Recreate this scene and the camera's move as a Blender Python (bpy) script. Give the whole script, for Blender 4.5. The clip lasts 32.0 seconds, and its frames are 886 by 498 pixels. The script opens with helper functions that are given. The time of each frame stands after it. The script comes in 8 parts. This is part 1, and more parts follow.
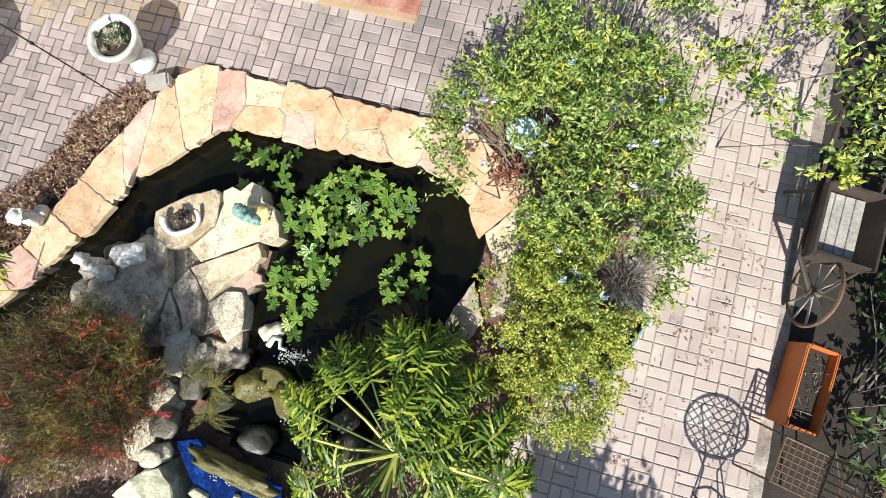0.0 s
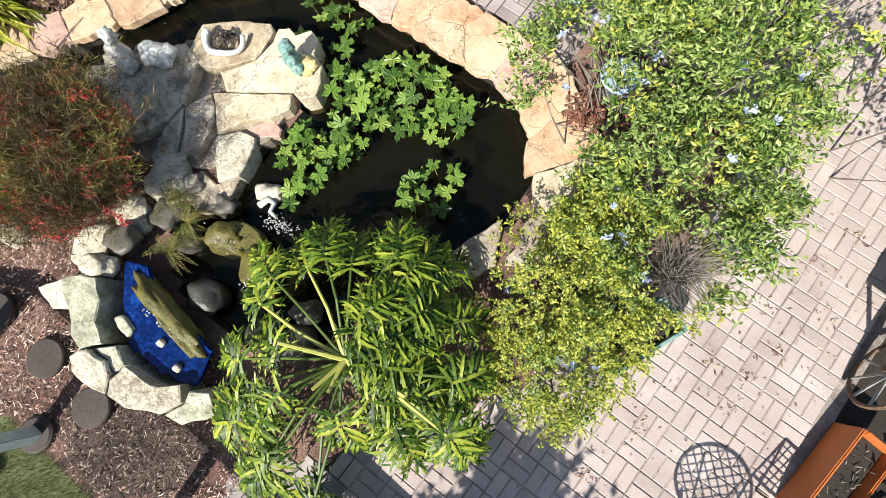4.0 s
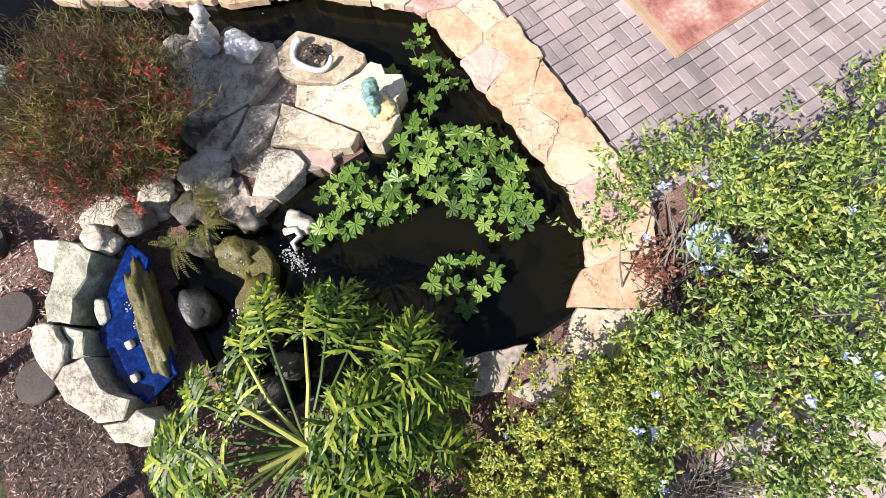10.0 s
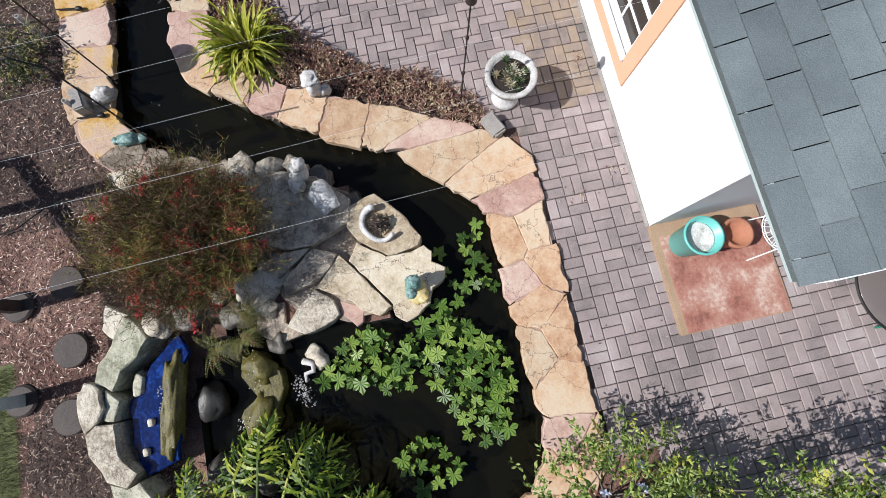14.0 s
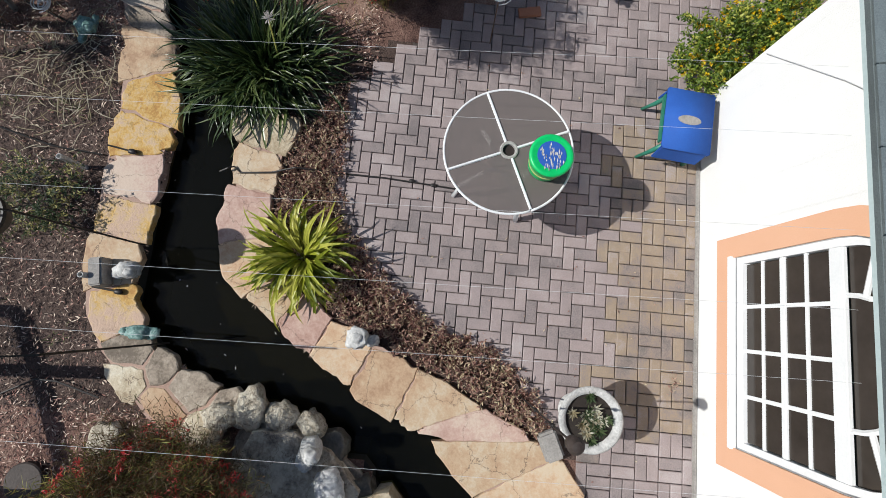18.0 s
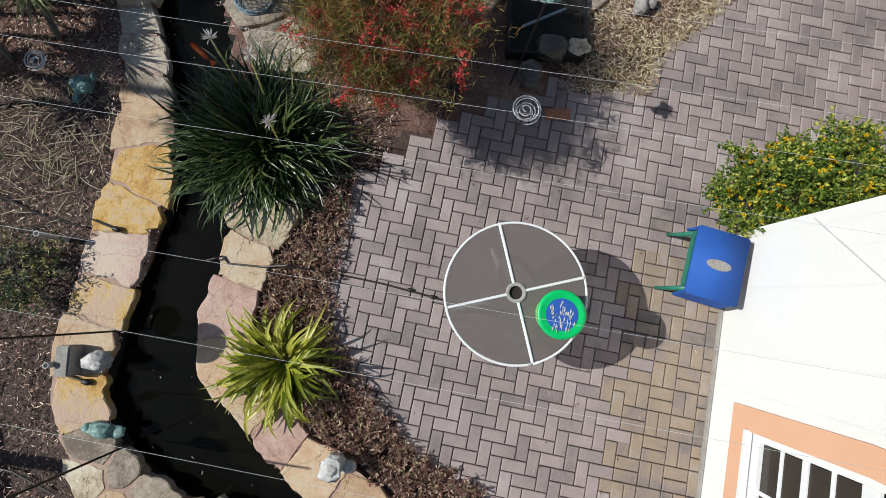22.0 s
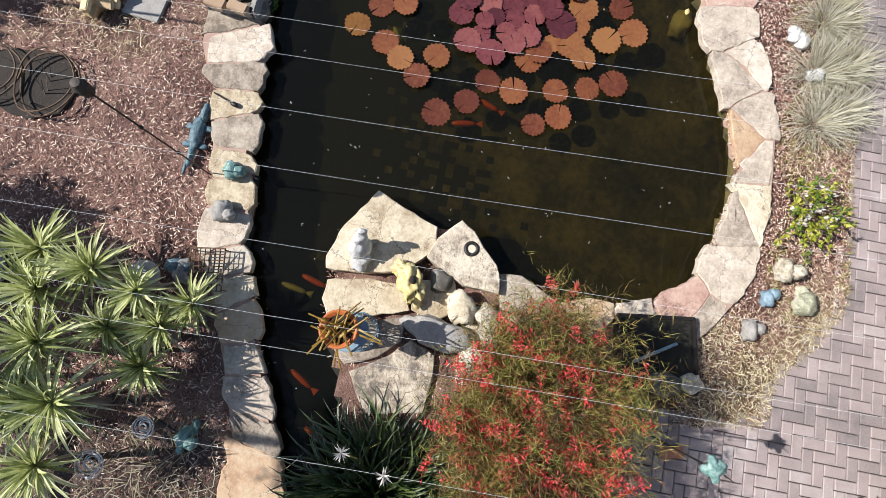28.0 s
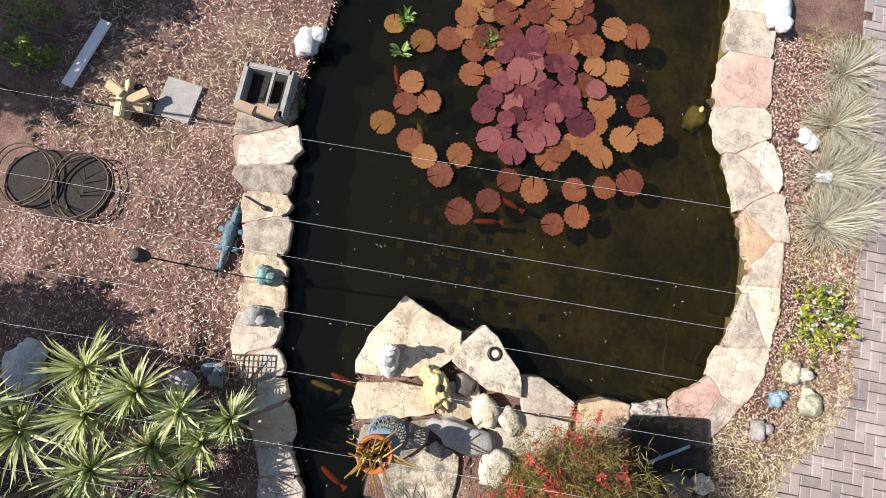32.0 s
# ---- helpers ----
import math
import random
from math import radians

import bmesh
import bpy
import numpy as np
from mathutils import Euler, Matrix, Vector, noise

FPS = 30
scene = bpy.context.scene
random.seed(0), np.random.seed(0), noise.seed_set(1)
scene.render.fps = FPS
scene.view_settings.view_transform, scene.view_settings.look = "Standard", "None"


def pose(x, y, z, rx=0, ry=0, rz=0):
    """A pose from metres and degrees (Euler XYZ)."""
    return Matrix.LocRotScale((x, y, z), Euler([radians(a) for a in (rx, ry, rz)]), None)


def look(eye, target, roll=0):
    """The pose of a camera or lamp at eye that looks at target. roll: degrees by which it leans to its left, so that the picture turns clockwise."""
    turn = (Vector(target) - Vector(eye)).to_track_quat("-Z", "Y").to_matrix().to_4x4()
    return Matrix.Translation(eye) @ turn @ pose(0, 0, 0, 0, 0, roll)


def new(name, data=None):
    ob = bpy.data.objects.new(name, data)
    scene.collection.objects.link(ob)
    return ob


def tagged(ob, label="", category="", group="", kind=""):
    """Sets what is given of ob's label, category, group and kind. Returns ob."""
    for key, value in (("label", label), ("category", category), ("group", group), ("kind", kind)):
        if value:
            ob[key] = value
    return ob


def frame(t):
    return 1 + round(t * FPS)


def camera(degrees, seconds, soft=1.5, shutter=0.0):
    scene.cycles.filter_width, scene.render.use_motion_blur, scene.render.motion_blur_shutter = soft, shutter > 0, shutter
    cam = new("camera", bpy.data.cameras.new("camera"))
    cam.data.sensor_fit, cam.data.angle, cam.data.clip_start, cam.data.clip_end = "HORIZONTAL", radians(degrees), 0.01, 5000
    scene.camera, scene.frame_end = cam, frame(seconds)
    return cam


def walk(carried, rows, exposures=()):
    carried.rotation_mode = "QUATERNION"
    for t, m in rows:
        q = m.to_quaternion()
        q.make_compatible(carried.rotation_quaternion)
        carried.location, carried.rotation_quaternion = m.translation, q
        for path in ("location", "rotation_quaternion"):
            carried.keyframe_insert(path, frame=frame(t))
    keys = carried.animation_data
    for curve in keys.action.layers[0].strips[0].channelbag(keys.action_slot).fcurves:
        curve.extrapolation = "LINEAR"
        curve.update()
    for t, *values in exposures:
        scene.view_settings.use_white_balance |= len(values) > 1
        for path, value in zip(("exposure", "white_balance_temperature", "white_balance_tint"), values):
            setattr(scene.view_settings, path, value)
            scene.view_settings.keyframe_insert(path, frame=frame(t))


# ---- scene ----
cam = camera(88.0, 32.0, soft=0.5)
METRES, EYE, TILT, LEAN, TURN = 26.0, 5.2, -79.0, 0.0, 0.0
PATH = [
    (0, (1.069, 1.612, 4.321), (0.879, 1.843, 2.343), -24.8),
    (0.5, (1.035, 1.618, 4.266), (0.844, 1.851, 2.289), -23.7),
    (1, (1.034, 1.584, 4.192), (0.824, 1.816, 2.217), -23.5),
    (1.5, (1.059, 1.531, 4.126), (0.832, 1.76, 2.152), -22.8),
    (2, (1.128, 1.424, 4.009), (0.884, 1.659, 2.037), -21.0),
    (2.5, (1.174, 1.319, 3.861), (0.917, 1.55, 1.891), -20.0),
    (3, (1.222, 1.255, 3.735), (0.952, 1.479, 1.766), -19.5),
    (3.5, (1.319, 1.147, 3.62), (1.028, 1.37, 1.653), -18.9),
    (4, (1.331, 1.017, 3.657), (1.03, 1.234, 1.692), -17.7),
    (4.5, (1.386, 0.869, 3.747), (1.06, 1.079, 1.785), -16.4),
    (6.5, (1.816, 0.383, 3.942), (1.383, 0.637, 2.006), -4.3),
    (7, (1.755, 0.534, 3.825), (1.321, 0.788, 1.889), -4.1),
    (7.5, (1.676, 0.672, 3.644), (1.253, 0.917, 1.705), -4.2),
    (8, (1.555, 0.819, 3.474), (1.14, 1.064, 1.533), -3.7),
    (8.5, (1.412, 0.989, 3.318), (0.982, 1.231, 1.38), -4.9),
    (9, (1.266, 0.997, 3.304), (0.85, 1.252, 1.365), -2.8),
    (9.5, (1.115, 1.146, 3.354), (0.681, 1.378, 1.416), -5.7),
    (10, (0.807, 1.408, 3.434), (0.397, 1.614, 1.487), -6.5),
    (10.5, (0.425, 1.628, 3.566), (0.08, 1.837, 1.607), -0.0),
    (11, (0.137, 1.823, 3.678), (-0.205, 2.011, 1.716), 0.5),
    (11.5, (-0.085, 1.977, 3.767), (-0.435, 2.133, 1.804), 0.9),
    (12, (-0.26, 2.054, 3.901), (-0.603, 2.192, 1.936), 1.9),
    (12.5, (-0.341, 2.031, 4.038), (-0.697, 2.172, 2.075), 3.9),
    (13, (-0.466, 2.082, 4.222), (-0.819, 2.198, 2.257), 3.7),
    (13.5, (-0.555, 2.06, 4.368), (-0.914, 2.172, 2.403), 4.5),
    (15.5, (-1.601, 2.095, 3.991), (-1.936, 2.164, 2.021), 4.1),
    (16, (-1.995, 2.121, 3.815), (-2.331, 2.161, 1.844), 4.4),
    (16.5, (-2.373, 2.131, 3.807), (-2.701, 2.146, 1.835), 4.9),
    (17, (-2.779, 2.024, 3.978), (-3.082, 2.038, 2.001), 6.9),
    (17.5, (-3.257, 1.928, 4.145), (-3.556, 1.94, 2.167), 7.4),
    (18, (-3.541, 1.979, 4.082), (-3.845, 1.991, 2.105), 7.9),
    (18.5, (-3.809, 2.133, 4.036), (-4.108, 2.138, 2.059), 6.5),
    (19, (-4.043, 2.26, 4.002), (-4.332, 2.255, 2.023), 4.6),
    (19.5, (-4.358, 2.215, 4.032), (-4.632, 2.209, 2.051), 5.6),
    (20, (-4.608, 2.275, 4.094), (-4.871, 2.246, 2.112), 2.6),
    (20.5, (-4.773, 2.397, 4.084), (-5.033, 2.353, 2.102), 1.1),
    (21, (-4.845, 2.42, 3.949), (-5.11, 2.368, 1.968), 0.5),
    (21.5, (-4.771, 2.347, 3.855), (-5.039, 2.297, 1.874), 1.1),
    (22, (-4.639, 1.898, 3.932), (-4.906, 1.879, 1.95), 7.7),
    (22.5, (-4.613, 1.488, 4.166), (-4.873, 1.49, 2.183), 12.1),
    (23, (-4.549, 1.317, 4.455), (-4.815, 1.326, 2.472), 13.7),
    (23.5, (-4.436, 1.2, 4.649), (-4.708, 1.205, 2.668), 12.8),
    (24, (-4.472, 1.182, 4.505), (-4.744, 1.185, 2.523), 12.3),
    (24.5, (-4.735, 1.104, 4.246), (-5.001, 1.11, 2.264), 12.9),
    (26.5, (-5.944, 0.588, 4.136), (-6.316, 0.573, 2.171), 9.0),
    (27, (-6.441, 0.421, 4.209), (-6.791, 0.411, 2.24), 9.8),
    (27.5, (-6.836, 0.319, 4.263), (-7.18, 0.311, 2.293), 10.0),
    (28, (-7.27, 0.314, 4.249), (-7.595, 0.305, 2.276), 9.7),
    (28.5, (-7.557, 0.311, 4.237), (-7.881, 0.3, 2.264), 9.4),
    (29, (-7.713, 0.231, 4.254), (-8.032, 0.228, 2.28), 10.9),
    (29.5, (-7.87, 0.107, 4.304), (-8.175, 0.108, 2.328), 11.7),
    (30, (-8.042, 0.024, 4.271), (-8.349, 0.031, 2.294), 12.8),
    (30.5, (-8.111, -0.015, 4.237), (-8.412, -0.005, 2.26), 13.4),
    (31, (-8.073, -0.061, 4.321), (-8.373, -0.051, 2.343), 13.4),
    (31.5, (-8.175, -0.145, 4.427), (-8.466, -0.128, 2.448), 14.8),
    (32, (-8.24, -0.162, 4.574), (-8.528, -0.148, 2.595), 14.3),
]
EXPOSURE = [(0, 0.80, 6500, 3), (4, 0.80, 6500, 5), (7, 0.68, 6500, 8), (9, 0.74, 6400, 13), (11, 0.85, 6150, 15), (13, 0.43, 6050, 12), (16, -0.04, 6200, 10), (19, -0.09, 6150, 6), (22, -0.13, 6200, 5), (24, 0.08, 6450, 5), (27, 0.48, 6250, 9), (32, 0.68, 6400, 10)]
walk(cam, [(t, look(eye, target, roll)) for t, eye, target, roll in PATH], EXPOSURE)

# ---- world and sun ----
SUN_DIR = Vector((0.07, -1.06, 1.0)).normalized()
wd = bpy.data.worlds.new("sky")
scene.world = wd
wd.use_nodes = True
wn = wd.node_tree
sky = wn.nodes.new("ShaderNodeTexSky")
sky.sky_type = "NISHITA"
sky.sun_disc = False
sky.sun_elevation = math.asin(SUN_DIR.z)
sky.sun_rotation = math.atan2(SUN_DIR.x, SUN_DIR.y)
wn.nodes["Background"].inputs[1].default_value = 0.085
wn.links.new(sky.outputs[0], wn.nodes["Background"].inputs[0])
sun = new("sun", bpy.data.lights.new("sun", "SUN"))
sun.data.energy, sun.data.angle, sun.data.color = 5.0, radians(0.5), (1.0, 0.95, 0.88)
sun.matrix_world = look(SUN_DIR * 30, (0, 0, 0))

# ---- materials ----
rng = random.Random(7)


def mat(name, cols, rough=0.7, scale=6.0, fine=60.0, bump=0.3, metal=0.0, per=0.0, spec=0.5, trans=0.0, patch=0.5, dist=0.01, blotch=0.0, cracks=0.0):
    """A surface of two to four colours mixed by coarse and fine noise; per: how far pieces differ; blotch, cracks: marks of natural stone."""
    m = bpy.data.materials.new(name)
    m.use_nodes = True
    t = m.node_tree
    N, L = t.nodes, t.links
    bs = N["Principled BSDF"]
    bs.inputs["Roughness"].default_value = rough
    bs.inputs["Metallic"].default_value = metal
    bs.inputs["Specular IOR Level"].default_value = spec
    geo = N.new("ShaderNodeNewGeometry")
    info = N.new("ShaderNodeObjectInfo")
    n1, n2 = N.new("ShaderNodeTexNoise"), N.new("ShaderNodeTexNoise")
    for n, s in ((n1, scale), (n2, fine)):
        L.new(geo.outputs["Position"], n.inputs["Vector"])
        n.inputs["Scale"].default_value = s
        n.inputs["Detail"].default_value = 5
        n.inputs["Roughness"].default_value = 0.65
    # factor = patch noise + fine noise + chance of the piece
    a = N.new("ShaderNodeMath"); a.operation = "MULTIPLY_ADD"
    L.new(n1.outputs[0], a.inputs[0]); a.inputs[1].default_value = 1.9 * patch; a.inputs[2].default_value = 0.5 - 0.95 * patch
    b = N.new("ShaderNodeMath"); b.operation = "MULTIPLY_ADD"
    L.new(n2.outputs[0], b.inputs[0]); b.inputs[1].default_value = 0.9; L.new(a.outputs[0], b.inputs[2])
    if blotch:
        n3 = N.new("ShaderNodeTexNoise")
        L.new(geo.outputs["Position"], n3.inputs["Vector"])
        n3.inputs["Scale"].default_value, n3.inputs["Detail"].default_value, n3.inputs["Distortion"].default_value = 13.0, 4, 0.8
        a3 = N.new("ShaderNodeMath"); a3.operation = "MULTIPLY_ADD"
        L.new(n3.outputs[0], a3.inputs[0]); a3.inputs[1].default_value = blotch
        a2 = N.new("ShaderNodeMath"); a2.operation = "SUBTRACT"
        L.new(a.outputs[0], a2.inputs[0]); a2.inputs[1].default_value = blotch / 2
        L.new(a2.outputs[0], a3.inputs[2]); L.new(a3.outputs[0], b.inputs[2])
    r = N.new("ShaderNodeMath"); r.operation = "ADD"
    L.new(geo.outputs["Random Per Island"], r.inputs[0]); L.new(info.outputs["Random"], r.inputs[1])
    fr = N.new("ShaderNodeMath"); fr.operation = "FRACT"; L.new(r.outputs[0], fr.inputs[0])
    c = N.new("ShaderNodeMath"); c.operation = "MULTIPLY_ADD"
    L.new(fr.outputs[0], c.inputs[0]); c.inputs[1].default_value = per; L.new(b.outputs[0], c.inputs[2])
    d = N.new("ShaderNodeMath"); d.operation = "SUBTRACT"
    L.new(c.outputs[0], d.inputs[0]); d.inputs[1].default_value = 0.45 + per / 2
    ramp = N.new("ShaderNodeValToRGB")
    e = ramp.color_ramp.elements
    while len(e) < len(cols):
        e.new(0.5)
    for k, col in enumerate(cols):
        e[k].position = 0.12 + 0.76 * k / max(1, len(cols) - 1)
        e[k].color = (*col, 1)
    L.new(d.outputs[0], ramp.inputs[0])
    L.new(ramp.outputs[0], bs.inputs["Base Color"])
    if cracks:
        vo_, wp, sc_, lt_ = N.new("ShaderNodeTexVoronoi"), N.new("ShaderNodeVectorMath"), N.new("ShaderNodeVectorMath"), N.new("ShaderNodeMath")
        vo_.feature = "DISTANCE_TO_EDGE"
        vo_.inputs["Scale"].default_value = 2.3
        sc_.operation = "SCALE"; sc_.inputs["Scale"].default_value = 0.35
        L.new(n1.outputs["Color"], sc_.inputs[0])
        wp.operation = "ADD"; L.new(geo.outputs["Position"], wp.inputs[0]); L.new(sc_.outputs[0], wp.inputs[1])
        L.new(wp.outputs[0], vo_.inputs["Vector"])
        lt_.operation = "LESS_THAN"; L.new(vo_.outputs["Distance"], lt_.inputs[0]); lt_.inputs[1].default_value = 0.007
        am = N.new("ShaderNodeMath"); am.operation = "MULTIPLY"; L.new(lt_.outputs[0], am.inputs[0]); am.inputs[1].default_value = cracks
        mc = N.new("ShaderNodeMixRGB"); L.new(am.outputs[0], mc.inputs[0]); L.new(ramp.outputs[0], mc.inputs[1]); mc.inputs[2].default_value = (0.10, 0.065, 0.045, 1)
        L.new(mc.outputs[0], bs.inputs["Base Color"])
    if bump:
        bp = N.new("ShaderNodeBump"); bp.inputs["Strength"].default_value = bump; bp.inputs["Distance"].default_value = dist
        L.new(b.outputs[0], bp.inputs["Height"]); L.new(bp.outputs[0], bs.inputs["Normal"])
    if trans:
        tr = N.new("ShaderNodeBsdfTranslucent"); mx = N.new("ShaderNodeMixShader"); mx.inputs[0].default_value = trans
        L.new(ramp.outputs[0], tr.inputs[0]); L.new(bs.outputs[0], mx.inputs[1]); L.new(tr.outputs[0], mx.inputs[2])
        L.new(mx.outputs[0], N["Material Output"].inputs[0])
    return m


def leafmat(name, cols, rough=0.45, per=0.9, trans=0.3, spec=0.4):
    return mat(name, cols, rough=rough, scale=3.0, fine=25.0, bump=0.1, per=per, trans=trans, patch=0.35, spec=spec)


M = {
    "paver": mat("paver", [(0.175, 0.15, 0.148), (0.265, 0.22, 0.214), (0.33, 0.268, 0.26), (0.40, 0.348, 0.34)], 0.85, 1.3, 90, 0.5, per=0.42, patch=0.9),
    "paver_pale": mat("bleached_paver", [(0.29, 0.235, 0.215), (0.39, 0.315, 0.295), (0.44, 0.36, 0.335), (0.53, 0.46, 0.43)], 0.85, 1.3, 90, 0.4, per=0.3, patch=0.8),
    "paver_stained": mat("stained_paver", [(0.16, 0.14, 0.13), (0.25, 0.203, 0.183), (0.305, 0.235, 0.165), (0.34, 0.285, 0.26)], 0.85, 2.2, 90, 0.45, per=0.35, patch=1.2),
    "sand": mat("joint_sand", [(0.045, 0.037, 0.033), (0.11, 0.09, 0.08)], 0.95, 4, 80, 0.4),
    "sand_pale": mat("pale_joint_sand", [(0.10, 0.08, 0.07), (0.24, 0.20, 0.18), (0.46, 0.42, 0.38)], 0.95, 2.2, 60, 0.4, patch=1.0),
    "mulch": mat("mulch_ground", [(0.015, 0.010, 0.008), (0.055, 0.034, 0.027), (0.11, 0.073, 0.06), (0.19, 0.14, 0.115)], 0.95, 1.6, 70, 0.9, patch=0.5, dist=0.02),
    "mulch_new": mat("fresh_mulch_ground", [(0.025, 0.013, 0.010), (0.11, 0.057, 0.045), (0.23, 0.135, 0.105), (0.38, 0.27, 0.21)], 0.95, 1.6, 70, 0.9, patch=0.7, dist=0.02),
    "chip": mat("bark_chip", [(0.06, 0.024, 0.02), (0.27, 0.125, 0.098), (0.47, 0.285, 0.225), (0.76, 0.62, 0.50)], 0.9, 2, 60, 0.2, per=1.0, patch=0.3),
    "flag": mat("flagstone", [(0.36, 0.225, 0.135), (0.45, 0.305, 0.19), (0.49, 0.36, 0.235), (0.53, 0.43, 0.31)], 0.8, 3.2, 45, 0.35, per=0.4, patch=0.95, dist=0.012, blotch=0.8, cracks=0.6),
    "flag_ochre": mat("ochre_flagstone", [(0.40, 0.21, 0.055), (0.52, 0.33, 0.10), (0.52, 0.37, 0.21), (0.49, 0.345, 0.255)], 0.8, 3.0, 45, 0.5, per=0.35, patch=1.3, dist=0.012, blotch=0.9, cracks=0.3),
    "wornstone": mat("worn_grey_pink_flagstone", [(0.27, 0.225, 0.18), (0.41, 0.34, 0.275), (0.51, 0.43, 0.345), (0.60, 0.54, 0.46)], 0.82, 3.0, 45, 0.4, per=0.5, patch=1.0, dist=0.012, blotch=0.9, cracks=0.5),
    "mortar": mat("pink_mortar", [(0.31, 0.20, 0.155), (0.46, 0.33, 0.265)], 0.95, 6, 70, 0.3),
    "peachstone": mat("peach_flagstone", [(0.40, 0.225, 0.125), (0.50, 0.325, 0.20), (0.55, 0.395, 0.26), (0.57, 0.46, 0.33)], 0.8, 2.6, 45, 0.3, per=0.45, patch=0.95, dist=0.01, blotch=0.8, cracks=0.55),
    "pinkstone": mat("pink_flagstone", [(0.36, 0.215, 0.17), (0.45, 0.295, 0.24), (0.51, 0.36, 0.295), (0.57, 0.45, 0.36)], 0.8, 2.6, 45, 0.3, per=0.45, patch=0.9, dist=0.01, blotch=0.7, cracks=0.4),
    "cream": mat("cream_flagstone", [(0.33, 0.255, 0.165), (0.46, 0.38, 0.265), (0.56, 0.48, 0.35), (0.63, 0.57, 0.45)], 0.8, 4, 45, 0.5, per=0.5, patch=0.9, dist=0.012, blotch=0.8, cracks=0.7),
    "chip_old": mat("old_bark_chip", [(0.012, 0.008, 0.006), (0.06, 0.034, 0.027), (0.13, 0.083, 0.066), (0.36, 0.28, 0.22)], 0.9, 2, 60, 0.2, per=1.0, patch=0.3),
    "flag_grey": mat("grey_flagstone", [(0.15, 0.12, 0.09), (0.27, 0.22, 0.17), (0.37, 0.31, 0.245), (0.48, 0.42, 0.34)], 0.82, 3.5, 45, 0.4, per=0.6, patch=0.9, dist=0.012, blotch=0.9, cracks=0.4),
    "rock": mat("pale_rock", [(0.24, 0.205, 0.15), (0.44, 0.385, 0.30), (0.57, 0.52, 0.42), (0.66, 0.61, 0.51)], 0.85, 5, 40, 0.5, per=0.4, patch=0.6, dist=0.02, blotch=0.8, cracks=0.6),
    "lichenrock": mat("lichen_covered_rock", [(0.22, 0.22, 0.15), (0.36, 0.355, 0.26), (0.50, 0.48, 0.37), (0.60, 0.57, 0.46)], 0.85, 6, 40, 0.5, per=0.3, patch=0.9, dist=0.02, blotch=0.9, cracks=0.6),
    "darkrock": mat("wet_rock", [(0.035, 0.03, 0.025), (0.09, 0.08, 0.065), (0.16, 0.14, 0.12)], 0.45, 6, 40, 0.7, patch=0.6),
    "mud": mat("pond_bed", [(0.008, 0.008, 0.006), (0.02, 0.018, 0.012)], 0.9, 3, 20, 0.1),
    "algae": mat("algae_bed", [(0.016, 0.014, 0.005), (0.07, 0.055, 0.016), (0.17, 0.13, 0.04)], 0.9, 1.4, 14, 0.3, patch=1.0),
    "moss": mat("mossy_wood", [(0.03, 0.026, 0.008), (0.10, 0.085, 0.016), (0.21, 0.18, 0.04)], 0.5, 9, 50, 0.8),
    "bluewater": mat("blue_liner", [(0.001, 0.003, 0.015), (0.003, 0.016, 0.10), (0.012, 0.065, 0.33)], 0.08, 5, 30, 0.22, patch=0.8, spec=0.25),
    "wall": mat("white_stucco", [(0.74, 0.73, 0.71), (0.82, 0.81, 0.80)], 0.9, 2, 120, 0.25, patch=0.3),
    "peach": mat("peach_trim", [(0.66, 0.36, 0.22), (0.74, 0.44, 0.29)], 0.85, 2, 120, 0.2, patch=0.3),
    "white": mat("white_paint", [(0.70, 0.71, 0.72), (0.82, 0.82, 0.82)], 0.5, 4, 60, 0.05, patch=0.4),
    # white gutter with its bluish shade mixed into the colour
    "gutter": mat("shaded_gutter_white", [(0.40, 0.49, 0.50), (0.55, 0.63, 0.64)], 0.5, 4, 60, 0.05, patch=0.4),
    "shingle": mat("asphalt_shingle", [(0.085, 0.10, 0.108), (0.14, 0.168, 0.176), (0.22, 0.25, 0.258)], 0.95, 1.2, 160, 0.6, per=0.22, patch=0.7),
    "slab": mat("worn_red_concrete", [(0.21, 0.085, 0.064), (0.34, 0.145, 0.108), (0.41, 0.225, 0.175), (0.55, 0.42, 0.35)], 0.75, 2.6, 26, 0.3, patch=1.2),
    "slab_edge": mat("tan_concrete", [(0.28, 0.19, 0.12), (0.42, 0.30, 0.2)], 0.9, 4, 60, 0.3),
    "glassdark": mat("window_glass", [(0.03, 0.024, 0.02), (0.055, 0.045, 0.038)], 0.12, 1.5, 8, 0.0, spec=0.3),
    "black": mat("black_iron", [(0.012, 0.011, 0.011), (0.035, 0.03, 0.028)], 0.5, 9, 60, 0.1, metal=0.3),
    "rust": mat("rusty_iron", [(0.03, 0.02, 0.015), (0.12, 0.07, 0.04), (0.2, 0.13, 0.08)], 0.8, 12, 60, 0.3),
    "woodold": mat("weathered_wood", [(0.16, 0.15, 0.14), (0.30, 0.28, 0.26), (0.42, 0.40, 0.38)], 0.85, 5, 40, 0.4, per=0.4),
    "wooddark": mat("dark_wood", [(0.018, 0.012, 0.010), (0.042, 0.029, 0.024), (0.07, 0.05, 0.042)], 0.7, 6, 50, 0.3),
    "orange": mat("orange_terracotta", [(0.36, 0.09, 0.018), (0.50, 0.15, 0.035)], 0.6, 4, 50, 0.1),
    "terracotta": mat("terracotta", [(0.30, 0.12, 0.07), (0.42, 0.19, 0.11)], 0.8, 5, 50, 0.15),
